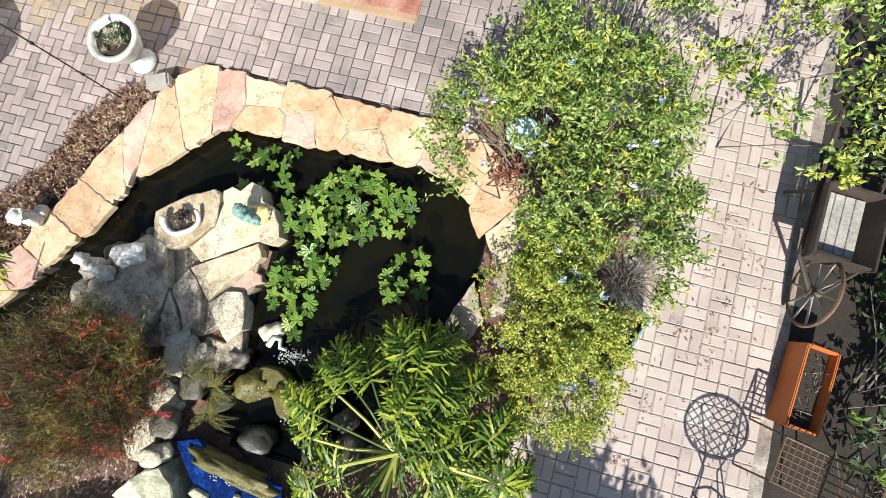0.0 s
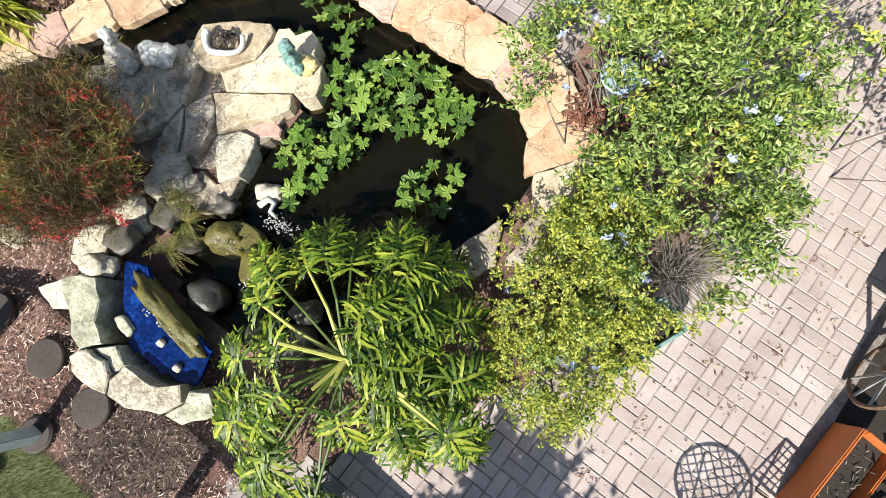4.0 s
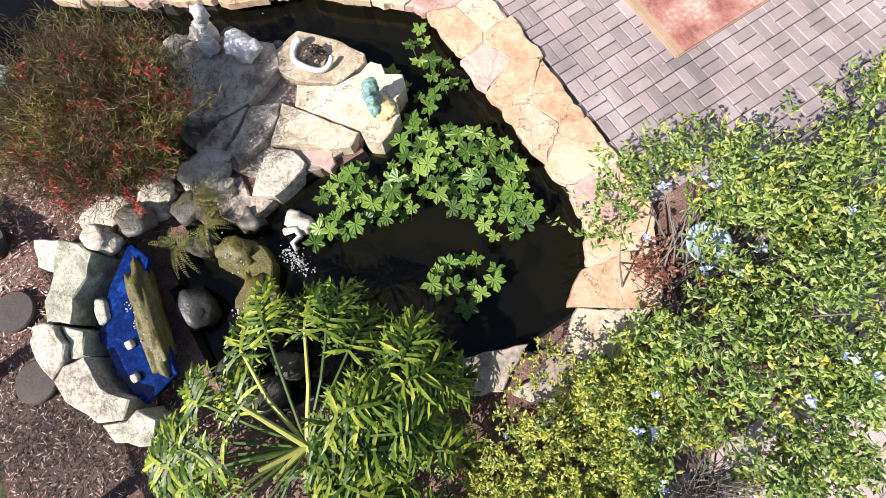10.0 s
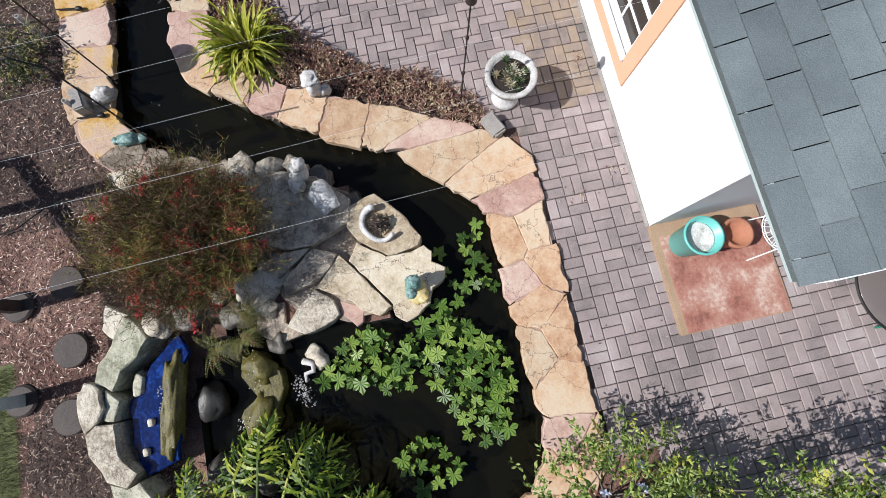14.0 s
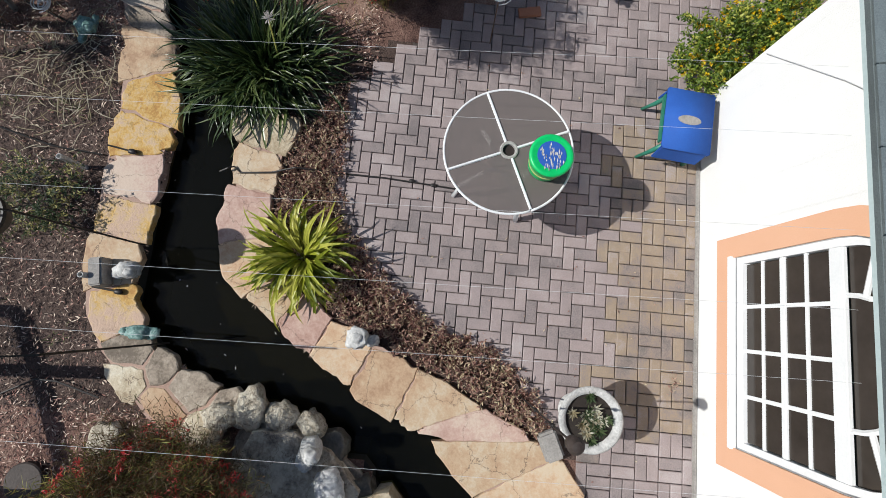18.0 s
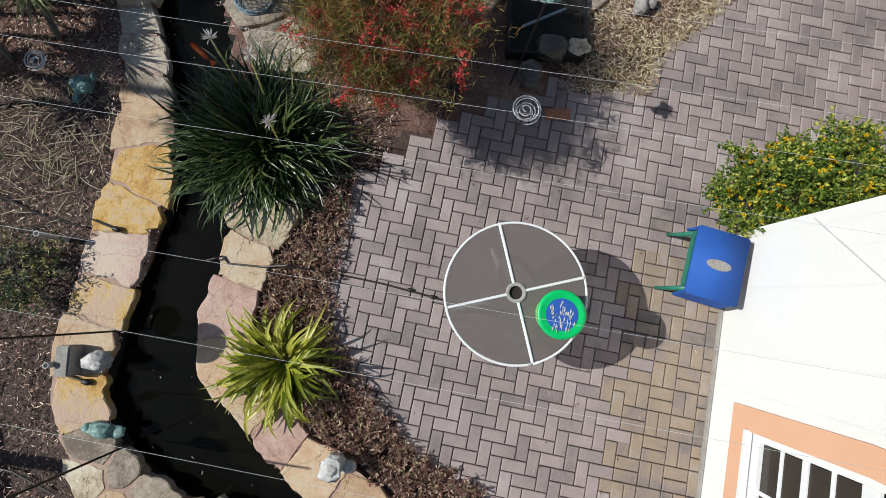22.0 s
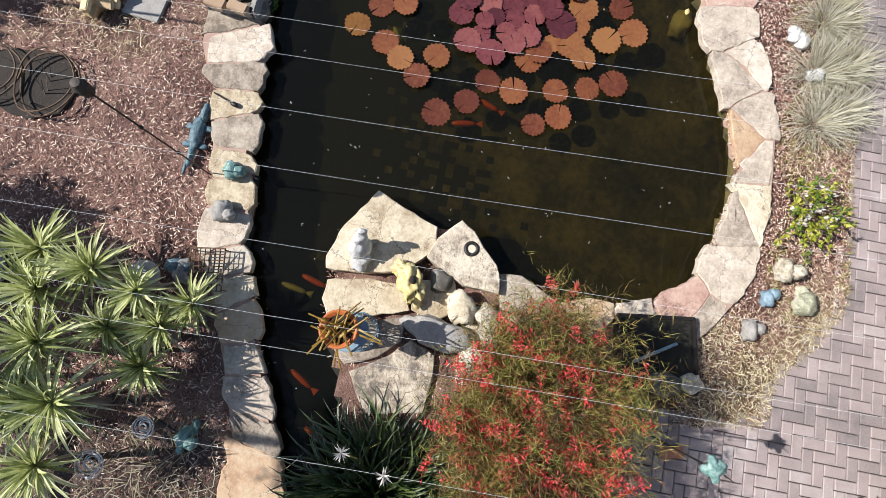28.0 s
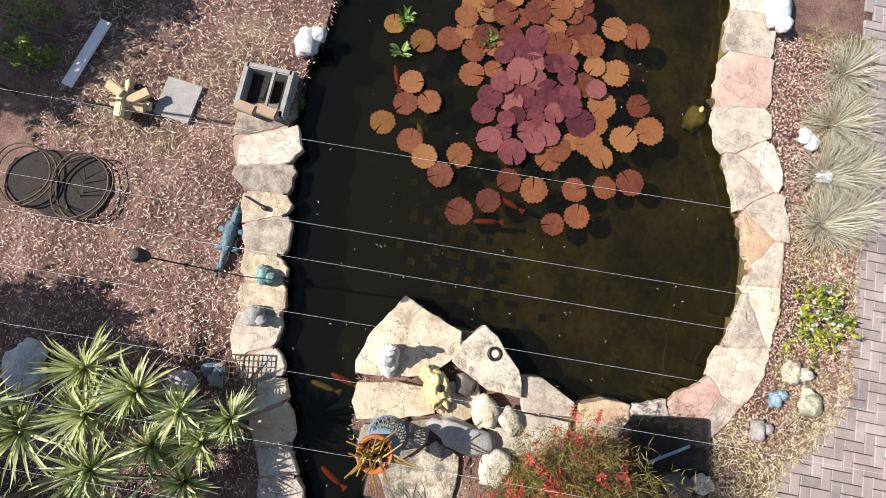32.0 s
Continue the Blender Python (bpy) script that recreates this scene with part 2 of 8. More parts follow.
    "teal": mat("teal_plastic", [(0.10, 0.40, 0.36), (0.18, 0.52, 0.47)], 0.4, 4, 50, 0.05),
    "verdi": mat("verdigris_bronze", [(0.05, 0.10, 0.09), (0.15, 0.27, 0.245), (0.36, 0.47, 0.44)], 0.6, 25, 80, 0.4, patch=0.9),
    "green": mat("green_plastic", [(0.01, 0.42, 0.10), (0.02, 0.58, 0.16)], 0.35, 4, 50, 0.02),
    "darkgreen": mat("dark_green_paint", [(0.015, 0.13, 0.085), (0.04, 0.22, 0.15)], 0.45, 4, 50, 0.05),
    "blue": mat("blue_cloth", [(0.015, 0.075, 0.34), (0.022, 0.11, 0.45)], 0.8, 5, 120, 0.3),
    "bluepaint": mat("blue_painted_iron", [(0.11, 0.18, 0.24), (0.25, 0.34, 0.39)], 0.5, 8, 60, 0.1),
    "grey": mat("grey_concrete", [(0.16, 0.15, 0.14), (0.30, 0.28, 0.26), (0.40, 0.38, 0.35)], 0.9, 8, 60, 0.4),
    "cement": mat("white_cast_stone", [(0.26, 0.255, 0.245), (0.50, 0.49, 0.47), (0.70, 0.69, 0.67)], 0.8, 10, 60, 0.4, patch=0.7),
    "shell": mat("white_shell", [(0.28, 0.27, 0.26), (0.55, 0.54, 0.52), (0.74, 0.73, 0.72)], 0.7, 14, 60, 0.6, patch=0.7),
    "soil": mat("dark_soil", [(0.012, 0.009, 0.007), (0.04, 0.03, 0.024)], 0.95, 12, 60, 0.6),
    "lawn": mat("lawn_ground", [(0.05, 0.06, 0.02), (0.11, 0.13, 0.05), (0.18, 0.17, 0.08)], 0.95, 2, 60, 0.6),
    "ply": mat("pale_split_wood", [(0.42, 0.29, 0.15), (0.62, 0.49, 0.30)], 0.8, 8, 50, 0.2, per=0.5),
    "postpaint": mat("pale_green_paint", [(0.30, 0.36, 0.35), (0.45, 0.52, 0.50), (0.56, 0.60, 0.58)], 0.7, 6, 50, 0.2, patch=0.7),
    "wire": mat("pale_line", [(0.55, 0.55, 0.55), (0.7, 0.7, 0.7)], 0.4, 5, 50, 0.0),
    "yellow": mat("yellow_glaze", [(0.40, 0.31, 0.10), (0.58, 0.47, 0.20), (0.62, 0.56, 0.38)], 0.5, 8, 60, 0.1),
    "bluegrey": mat("blue_grey_resin", [(0.03, 0.06, 0.08), (0.08, 0.14, 0.17), (0.16, 0.25, 0.28)], 0.6, 25, 80, 0.4, patch=0.8),
    "bluebowl": mat("pale_blue_glaze", [(0.30, 0.42, 0.48), (0.46, 0.58, 0.62)], 0.3, 9, 50, 0.05),
    # leaves
    "dryred": leafmat("withered_leaf", [(0.16, 0.06, 0.04), (0.30, 0.13, 0.09), (0.40, 0.22, 0.15)], 0.7),
    "amberstem": leafmat("amber_stem", [(0.22, 0.12, 0.02), (0.42, 0.26, 0.05), (0.56, 0.42, 0.14)], 0.6),
    "hedge": leafmat("hedge_leaf", [(0.035, 0.07, 0.014), (0.145, 0.228, 0.042), (0.26, 0.355, 0.085), (0.42, 0.48, 0.17)]),
    "hedge_y": leafmat("yellow_hedge_leaf", [(0.14, 0.19, 0.03), (0.37, 0.41, 0.06), (0.58, 0.56, 0.12)]),
    "twig": mat("grey_twig", [(0.10, 0.085, 0.07), (0.22, 0.19, 0.16)], 0.9, 9, 60, 0.2),
    "philo": leafmat("philodendron_leaf", [(0.016, 0.042, 0.005), (0.075, 0.14, 0.013), (0.19, 0.265, 0.024), (0.43, 0.46, 0.06)], 0.42, per=0.75, spec=0.3),
    "philodark": leafmat("green_petiole", [(0.06, 0.10, 0.02), (0.12, 0.17, 0.03)], 0.5, 0.3, 0.1),
    "petiole": leafmat("pale_petiole", [(0.42, 0.43, 0.10), (0.56, 0.54, 0.16)], 0.5, 0.3, 0.1),
    "agap": leafmat("strap_leaf", [(0.012, 0.026, 0.007), (0.038, 0.066, 0.018), (0.11, 0.14, 0.045)], 0.36, trans=0.12, spec=0.5),
    "bromel": leafmat("yellow_green_strap_leaf", [(0.12, 0.15, 0.012), (0.32, 0.345, 0.03), (0.52, 0.50, 0.10)], 0.4),
    "yucca": leafmat("yucca_leaf", [(0.20, 0.23, 0.08), (0.50, 0.54, 0.22), (0.74, 0.75, 0.44)], 0.35),
    "fire": leafmat("fine_green_stem", [(0.09, 0.095, 0.02), (0.23, 0.23, 0.05), (0.35, 0.31, 0.08), (0.34, 0.17, 0.08)], 0.6),
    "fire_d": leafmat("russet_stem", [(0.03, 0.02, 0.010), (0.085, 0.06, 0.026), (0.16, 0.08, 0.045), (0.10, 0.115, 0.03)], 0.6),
    "redfl": leafmat("red_flower", [(0.55, 0.03, 0.03), (0.74, 0.08, 0.08), (0.82, 0.20, 0.18)], 0.6),
    "bluefl": leafmat("pale_blue_flower", [(0.42, 0.50, 0.72), (0.62, 0.68, 0.80)], 0.6),
    "yellowfl": leafmat("yellow_flower", [(0.62, 0.36, 0.0), (0.75, 0.55, 0.01)], 0.6),
    "whitefl": leafmat("white_flower", [(0.65, 0.60, 0.55), (0.75, 0.72, 0.70)], 0.6),
    "sedum": leafmat("bronze_sedum_leaf", [(0.11, 0.05, 0.044), (0.32, 0.17, 0.135), (0.52, 0.35, 0.27), (0.60, 0.52, 0.34)], 0.6),
    "lantana": leafmat("lantana_leaf", [(0.04, 0.085, 0.012), (0.11, 0.18, 0.025), (0.21, 0.27, 0.04)]),
    "wplant": leafmat("pond_leaf", [(0.05, 0.105, 0.018), (0.14, 0.245, 0.04), (0.26, 0.37, 0.075)], 0.4),
    "lily_r": leafmat("red_lily_pad", [(0.06, 0.014, 0.018), (0.135, 0.034, 0.038), (0.21, 0.07, 0.06)], 0.38, 0.8, 0.0, 0.4),
    "lily_o": leafmat("amber_lily_pad", [(0.085, 0.022, 0.012), (0.17, 0.055, 0.022), (0.23, 0.10, 0.035)], 0.38, 0.8, 0.0, 0.4),
    "lawnleaf": leafmat("lawn_leaf", [(0.045, 0.06, 0.018), (0.11, 0.13, 0.045), (0.20, 0.20, 0.085)], 0.7),
    "lily_y": leafmat("yellow_lily_pad", [(0.12, 0.045, 0.012), (0.19, 0.085, 0.018), (0.27, 0.155, 0.03)], 0.38, 0.9, 0.0, 0.4),
    "palegrass": leafmat("pale_grass", [(0.36, 0.33, 0.22), (0.52, 0.49, 0.38), (0.62, 0.60, 0.50)], 0.8),
    "weed": leafmat("weed_leaf", [(0.16, 0.14, 0.05), (0.32, 0.30, 0.10), (0.46, 0.42, 0.18)], 0.7),
    "drygrass": leafmat("dry_grass", [(0.22, 0.18, 0.10), (0.36, 0.31, 0.2), (0.46, 0.42, 0.32)], 0.8),
    "strawchip": leafmat("straw", [(0.16, 0.12, 0.06), (0.36, 0.28, 0.15), (0.56, 0.46, 0.28), (0.74, 0.66, 0.48)], 0.8, per=1.0, trans=0.0),
    "shrub": leafmat("dark_shrub_leaf", [(0.02, 0.04, 0.012), (0.05, 0.08, 0.03), (0.09, 0.12, 0.05)]),
    "fish": mat("orange_fish", [(0.70, 0.05, 0.015), (0.80, 0.16, 0.04)], 0.4, 15, 50, 0.0),
    "fishy": mat("yellow_fish", [(0.4, 0.33, 0.08), (0.55, 0.48, 0.18)], 0.4, 15, 50, 0.0),
}

# pond water: dark, clear near the surface, with a glossy skin
wm = bpy.data.materials.new("pond_water")
wm.use_nodes = True
N, L = wm.node_tree.nodes, wm.node_tree.links
bs = N["Principled BSDF"]
bs.inputs["Base Color"].default_value = (0.007, 0.007, 0.005, 1)
bs.inputs["Roughness"].default_value = 0.03
bs.inputs["IOR"].default_value = 1.33
tr, mx, nz, bp = N.new("ShaderNodeBsdfTransparent"), N.new("ShaderNodeMixShader"), N.new("ShaderNodeTexNoise"), N.new("ShaderNodeBump")
tr.inputs[0].default_value = (0.68, 0.63, 0.40, 1)
mx.inputs[0].default_value = 0.54
nz.inputs["Scale"].default_value, bp.inputs["Strength"].default_value, bp.inputs["Distance"].default_value = 3.0, 0.06, 0.02
L.new(nz.outputs[0], bp.inputs["Height"]); L.new(bp.outputs[0], bs.inputs["Normal"])
L.new(tr.outputs[0], mx.inputs[1]); L.new(bs.outputs[0], mx.inputs[2]); L.new(mx.outputs[0], N["Material Output"].inputs[0])
M["water"] = wm

# smoked glass of the table top
gm = bpy.data.materials.new("smoked_glass")
gm.use_nodes = True
N, L = gm.node_tree.nodes, gm.node_tree.links
bs = N["Principled BSDF"]
bs.inputs["Base Color"].default_value = (0.19, 0.165, 0.155, 1)
bs.inputs["Roughness"].default_value = 0.18
tr, mx = N.new("ShaderNodeBsdfTransparent"), N.new("ShaderNodeMixShader")
tr.inputs[0].default_value = (0.85, 0.8, 0.78, 1)
mx.inputs[0].default_value = 0.68
L.new(tr.outputs[0], mx.inputs[1]); L.new(bs.outputs[0], mx.inputs[2]); L.new(mx.outputs[0], N["Material Output"].inputs[0])
M["tableglass"] = gm


# ---- mesh helpers ----
def raw(name, verts, faces, material, parent=None, label="", smooth=False):
    me = bpy.data.meshes.new(name)
    me.from_pydata([tuple(v) for v in verts], [], faces)
    me.materials.append(material)
    if smooth:
        me.polygons.foreach_set("use_smooth", [True] * len(me.polygons))
    me.update()
    ob = new(name, me)
    ob.parent = parent
    return tagged(ob, label)


def part(name, bm, material, parent=None, label="", smooth=False):
    me = bpy.data.meshes.new(name)
    bm.normal_update()
    bm.to_mesh(me)
    bm.free()
    me.materials.append(material)
    if smooth:
        me.polygons.foreach_set("use_smooth", [True] * len(me.polygons))
    ob = new(name, me)
    ob.parent = parent
    return tagged(ob, label)


def thing(name, at, label, category, group="", kind="", turn=0.0):
    ob = new(name)
    ob.matrix_world = pose(*at, 0, 0, turn)
    return tagged(ob, label, category, group, kind)


def box(sx, sy, sz, at=(0, 0, 0), bevel=0.0, rot=(0, 0, 0)):
    bm = bmesh.new()
    bmesh.ops.create_cube(bm, size=1, matrix=pose(*at, *rot) @ Matrix.Diagonal((sx, sy, sz, 1)))
    if bevel:
        bmesh.ops.bevel(bm, geom=bm.edges[:], offset=bevel, segments=2, affect="EDGES")
    return bm


def lathe(profile, seg=24, at=(0, 0, 0)):
    """A turned body from (radius, height) pairs."""
    bm = bmesh.new()
    rings = []
    for r, z in profile:
        rings.append([bm.verts.new((at[0] + r * math.cos(2 * math.pi * k / seg), at[1] + r * math.sin(2 * math.pi * k / seg), at[2] + z)) for k in range(seg)])
    for a, b in zip(rings, rings[1:]):
        for k in range(seg):
            bm.faces.new((a[k], a[(k + 1) % seg], b[(k + 1) % seg], b[k]))
    bm.faces.new(rings[0][::-1])
    bm.faces.new(rings[-1])
    return bm


def tube(bm, pts, r, seg=6, r1=None):
    """Adds a tube along points to bm."""
    pts = [Vector(p) for p in pts]
    rings = []
    for i, p in enumerate(pts):
        d = (pts[min(i + 1, len(pts) - 1)] - pts[max(i - 1, 0)]).normalized()
        s = d.cross(Vector((0, 0, 1)) if abs(d.z) < 0.9 else Vector((1, 0, 0))).normalized()
        u = s.cross(d)
        rr = r if r1 is None else r + (r1 - r) * i / (len(pts) - 1)
        rings.append([bm.verts.new(p + rr * (math.cos(2 * math.pi * k / seg) * s + math.sin(2 * math.pi * k / seg) * u)) for k in range(seg)])
    for a, b in zip(rings, rings[1:]):
        for k in range(seg):
            bm.faces.new((a[k], a[(k + 1) % seg], b[(k + 1) % seg], b[k]))
    bm.faces.new(rings[0][::-1])
    bm.faces.new(rings[-1])
    return bm


def ring_pts(cx, cy, z, r, n=24, ry=None):
    return [(cx + r * math.cos(2 * math.pi * k / n), cy + (ry or r) * math.sin(2 * math.pi * k / n), z) for k in range(n + 1)]


def lump(sx, sy, sz, at=(0, 0, 0), rough=0.25, sub=3, seed=0, freq=1.6, turn=0.0, flat=0.0):
    """A boulder: a sphere drawn out, cut by noise, with a flattened top where wanted."""
    bm = bmesh.new()
    bmesh.ops.create_icosphere(bm, subdivisions=sub, radius=1)
    for v in bm.verts:
        o = v.co.normalized()
        k = 1 + rough * noise.noise(o * freq + Vector((seed * 7.3, seed * 1.7, 0))) * 1.6 + rough * 0.5 * noise.noise(o * freq * 3.1 + Vector((seed, 3, 1)))
        p = Vector((abs(o.x) ** 0.8 * math.copysign(1, o.x), abs(o.y) ** 0.8 * math.copysign(1, o.y), o.z)) * k
        if flat and p.z > 1 - flat:
            p.z = 1 - flat + (p.z - 1 + flat) * 0.15
        v.co = Vector((p.x * sx, p.y * sy, p.z * sz))
    for f in bm.faces:
        f.smooth = True
    bmesh.ops.transform(bm, matrix=pose(*at, 0, 0, turn), verts=bm.verts)
    return bm


def inside(x, y, poly):
    c = False
    for (x0, y0), (x1, y1) in zip(poly, poly[1:] + poly[:1]):
        if (y0 > y) != (y1 > y) and x < (x1 - x0) * (y - y0) / (y1 - y0) + x0:
            c = not c
    return c


def along(line, n):
    """n + 1 points spread evenly along a polyline."""
    seg = [math.dist(a, b) for a, b in zip(line, line[1:])]
    tot, out = sum(seg), []
    for k in range(n + 1):
        d = tot * k / n
        for (a, b), s in zip(zip(line, line[1:]), seg):
            if d <= s + 1e-9:
                out.append(tuple(p + (q - p) * d / s for p, q in zip(a, b)))
                break
            d -= s
        else:
            out.append(tuple(line[-1]))
    return out


def slabstone(name, outline, z, thick, material, parent, wob=0.02, tilt=0.012):
    """A flat stone with an uneven outline, a broken edge and a slightly domed top."""
    c = Vector((sum(p[0] for p in outline) / len(outline), sum(p[1] for p in outline) / len(outline)))
    pts = []
    for (x0, y0), (x1, y1) in zip(outline, outline[1:] + outline[:1]):
        n = max(2, int(math.hypot(x1 - x0, y1 - y0) / 0.07))
        for k in range(n):
            f = k / n
            w = wob * (0.4 if k == 0 else 1)
            pts.append(Vector((x0 + (x1 - x0) * f + rng.uniform(-w, w), y0 + (y1 - y0) * f + rng.uniform(-w, w))))
    tx, ty = rng.uniform(-tilt, tilt), rng.uniform(-tilt, tilt)
    bm = bmesh.new()
    zz = lambda p: z + (p.x - c.x) * tx + (p.y - c.y) * ty
    def inner(p, d):
        v = c - p
        return p + v * min(0.5, d / max(v.length, 1e-3))

    r0 = [bm.verts.new((p.x, p.y, z - thick)) for p in pts]
    r1 = [bm.verts.new((p.x, p.y, zz(p) - 0.004 - rng.uniform(0, 0.007))) for p in pts]
    top = [inner(p, rng.uniform(0.005, 0.014)) for p in pts]
    r2 = [bm.verts.new((*p, zz(p) + rng.uniform(-0.001, 0.001))) for p in top]
    r3 = [bm.verts.new((*(c + (p - c) * 0.5), zz(c + (p - c) * 0.5))) for p in top]
    mid = bm.verts.new((c.x, c.y, z))
    n = len(pts)
    for a, b in ((r0, r1), (r1, r2), (r2, r3)):
        for k in range(n):
            bm.faces.new((a[k], a[(k + 1) % n], b[(k + 1) % n], b[k]))
    for k in range(n):
        bm.faces.new((r3[k], r3[(k + 1) % n], mid))
    bm.faces.new(r0[::-1])
    bmesh.ops.recalc_face_normals(bm, faces=bm.faces[:])
    return part(name, bm, material, parent)


class Leaves:
    """Gathers many small blades and leaves into one mesh."""

    def __init__(self):
        self.v, self.f = [], []

    def quad(self, p, d, u, ln, wd, fold=0.25):
        """A leaf from p along d, u across, folded along its rib."""
        n = d.cross(u)
        k = len(self.v)
        self.v += [p, p + d * ln * 0.5 + u * wd * 0.5 + n * wd * fold, p + d * ln, p + d * ln * 0.5 - u * wd * 0.5 + n * wd * fold, p + d * ln * 0.5]
        self.f += [(k, k + 4, k + 1), (k + 1, k + 4, k + 2), (k, k + 3, k + 4), (k + 3, k + 2, k + 4)]

    def blade(self, p, d, ln, wd, droop, seg=5, taper=0.8, vee=0.15, swing=0.0):
        """A strap leaf that leaves p along d and bends over."""
        d = d.normalized()
        s = d.cross(Vector((0, 0, 1)))
        s = s.normalized() if s.length > 1e-3 else Vector((1, 0, 0))
        k0 = len(self.v)
        q = p.copy()
        for i in range(seg + 1):
            f = i / seg
            w = wd * (0.55 + 0.9 * f if f < 0.5 else 1) * (1 - max(0, (f - (1 - taper)) / taper) ** 1.6)
            n = s.cross(d)
            self.v += [q + s * w / 2 + n * w * vee, q.copy(), q - s * w / 2 + n * w * vee]
            q = q + d * (ln / seg)
            d = (d + Vector((0, 0, -droop / seg * (0.4 + 1.4 * f)))).normalized()
            if swing:
                d.rotate(Matrix.Rotation(swing / seg, 3, "Z"))
                s.rotate(Matrix.Rotation(swing / seg, 3, "Z"))
        for i in range(seg):
            a = k0 + 3 * i
            self.f += [(a, a + 1, a + 4, a + 3), (a + 1, a + 2, a + 5, a + 4)]

    def fan(self, c, pts):
        k = len(self.v)
        self.v += [c] + pts
        n = len(pts)
        self.f += [(k, k + 1 + i, k + 1 + (i + 1) % n) for i in range(n)]

    def make(self, name, material, parent=None, label="", kind=""):
        ob = raw(name, self.v, self.f, material, parent, label)
        return tagged(ob, kind=kind)


def rvec(r=rng):
    while True:
        v = Vector((r.uniform(-1, 1), r.uniform(-1, 1), r.uniform(-1, 1)))
        if 0.05 < v.length < 1:
            return v.normalized()

# ---- outlines of the plan (metres) ----
EAST_IN = [(1.0, 2.35), (0.79, 2.62), (0.55, 2.8), (0.23, 2.87), (-0.24, 2.82), (-0.88, 2.82), (-1.5, 2.82), (-1.76, 2.81), (-2.0, 2.68), (-2.29, 2.32), (-2.54, 2.12),
           (-2.79, 1.56), (-2.97, 1.25), (-3.14, 0.92), (-3.4, 0.58), (-3.62, 0.29), (-3.86, 0.07), (-4.12, 0.02), (-4.66, 0.08), (-4.93, 0.06), (-5.3, 0.0)]
EAST_OUT = [(1.35, 2.85), (0.95, 3.15), (0.64, 3.36), (0.34, 3.33), (-0.38, 3.33), (-0.91, 3.35), (-1.37, 3.36), (-1.72, 3.36), (-2.13, 3.37), (-2.42, 3.3),
            (-2.61, 2.95), (-2.85, 2.49), (-3.01, 2.24), (-3.14, 1.86), (-3.3, 1.54), (-3.45, 1.1), (-3.75, 0.75), (-4.1, 0.42), (-4.62, 0.44), (-4.92, 0.5), (-5.25, 0.58)]
WEST_IN = [(-2.72, 0.45), (-2.89, -0.02), (-3.0, -0.25), (-3.24, -0.5), (-3.44, -0.64), (-3.86, -0.62), (-4.07, -0.64), (-4.41, -0.58), (-4.8, -0.57), (-5.16, -0.52), (-5.6, -0.66), (-5.9, -0.75)]
WEST_OUT = [(-2.2, 0.25), (-2.45, -0.3), (-2.74, -0.6), (-3.04, -0.86), (-3.31, -1.03), (-3.76, -1.1), (-4.14, -1.1), (-4.63, -1.13), (-5.03, -1.11), (-5.43, -1.14), (-5.8, -1.15), (-6.0, -1.2)]
POND_E_IN = [(-7.69, 1.95), (-7.88, 2.37), (-8.18, 2.70), (-8.45, 2.78), (-8.64, 2.84), (-8.96, 2.92), (-9.30, 2.96), (-9.55, 2.90), (-10.17, 2.73), (-10.73, 2.50), (-11.12, 2.40), (-11.66, 2.46), (-12.6, 2.5)]
POND_E_OUT = [(-7.25, 2.1), (-7.4, 2.62), (-7.75, 2.92), (-8.25, 3.20), (-8.5, 3.25), (-8.82, 3.30), (-9.1, 3.33), (-9.61, 3.33), (-10.16, 3.22), (-10.46, 3.20), (-10.74, 3.03), (-11.33, 2.97), (-12.7, 3.05)]
POND_W_IN = [(-5.9, -0.75), (-6.43, -0.97), (-6.73, -1.13), (-7.1, -1.25), (-7.55, -1.5), (-7.86, -1.52), (-8.18, -1.52), (-8.46, -1.68), (-8.79, -1.71), (-9.12, -1.77), (-9.45, -1.83), (-9.8, -1.88), (-10.09, -1.91)]
POND_W_OUT = [(-6.0, -1.2), (-6.5, -1.4), (-6.85, -1.55), (-7.25, -1.75), (-7.52, -1.93), (-7.77, -1.95), (-8.14, -1.97), (-8.39, -2.04), (-8.71, -2.12), (-9.08, -2.2), (-9.32, -2.42), (-9.55, -2.47), (-9.95, -2.5)]
ISLAND_SIDE = [(-5.7, -0.05), (-6.2, -0.3), (-6.6, -0.45), (-7.0, -0.65), (-7.57, -0.7), (-7.93, -0.65), (-8.34, -0.38), (-8.15, 0.2), (-8.23, 0.47), (-8.0, 0.72), (-7.72, 0.85), (-7.84, 1.22), (-7.69, 1.45)]
BANK = [(-2.5, 0.9), (-2.3, 1.6), (-2.1, 1.7), (-1.65, 2.05), (-1.2, 2.2), (-0.96, 1.76), (-0.95, 1.42), (-1.0, 0.9), (-1.2, 0.5), (-1.08, 0.05), (-0.6, -0.14), (-0.05, -0.16), (0.4, 0.2), (0.6, 0.8), (0.85, 1.4), (1.05, 1.9)]
WATER = EAST_IN + ISLAND_SIDE + POND_E_IN + [(-13.4, 1.2), (-13.2, -1.0), (-11.4, -1.75), (-10.54, -1.87)] + POND_W_IN[::-1] + WEST_IN[-2::-1] + BANK
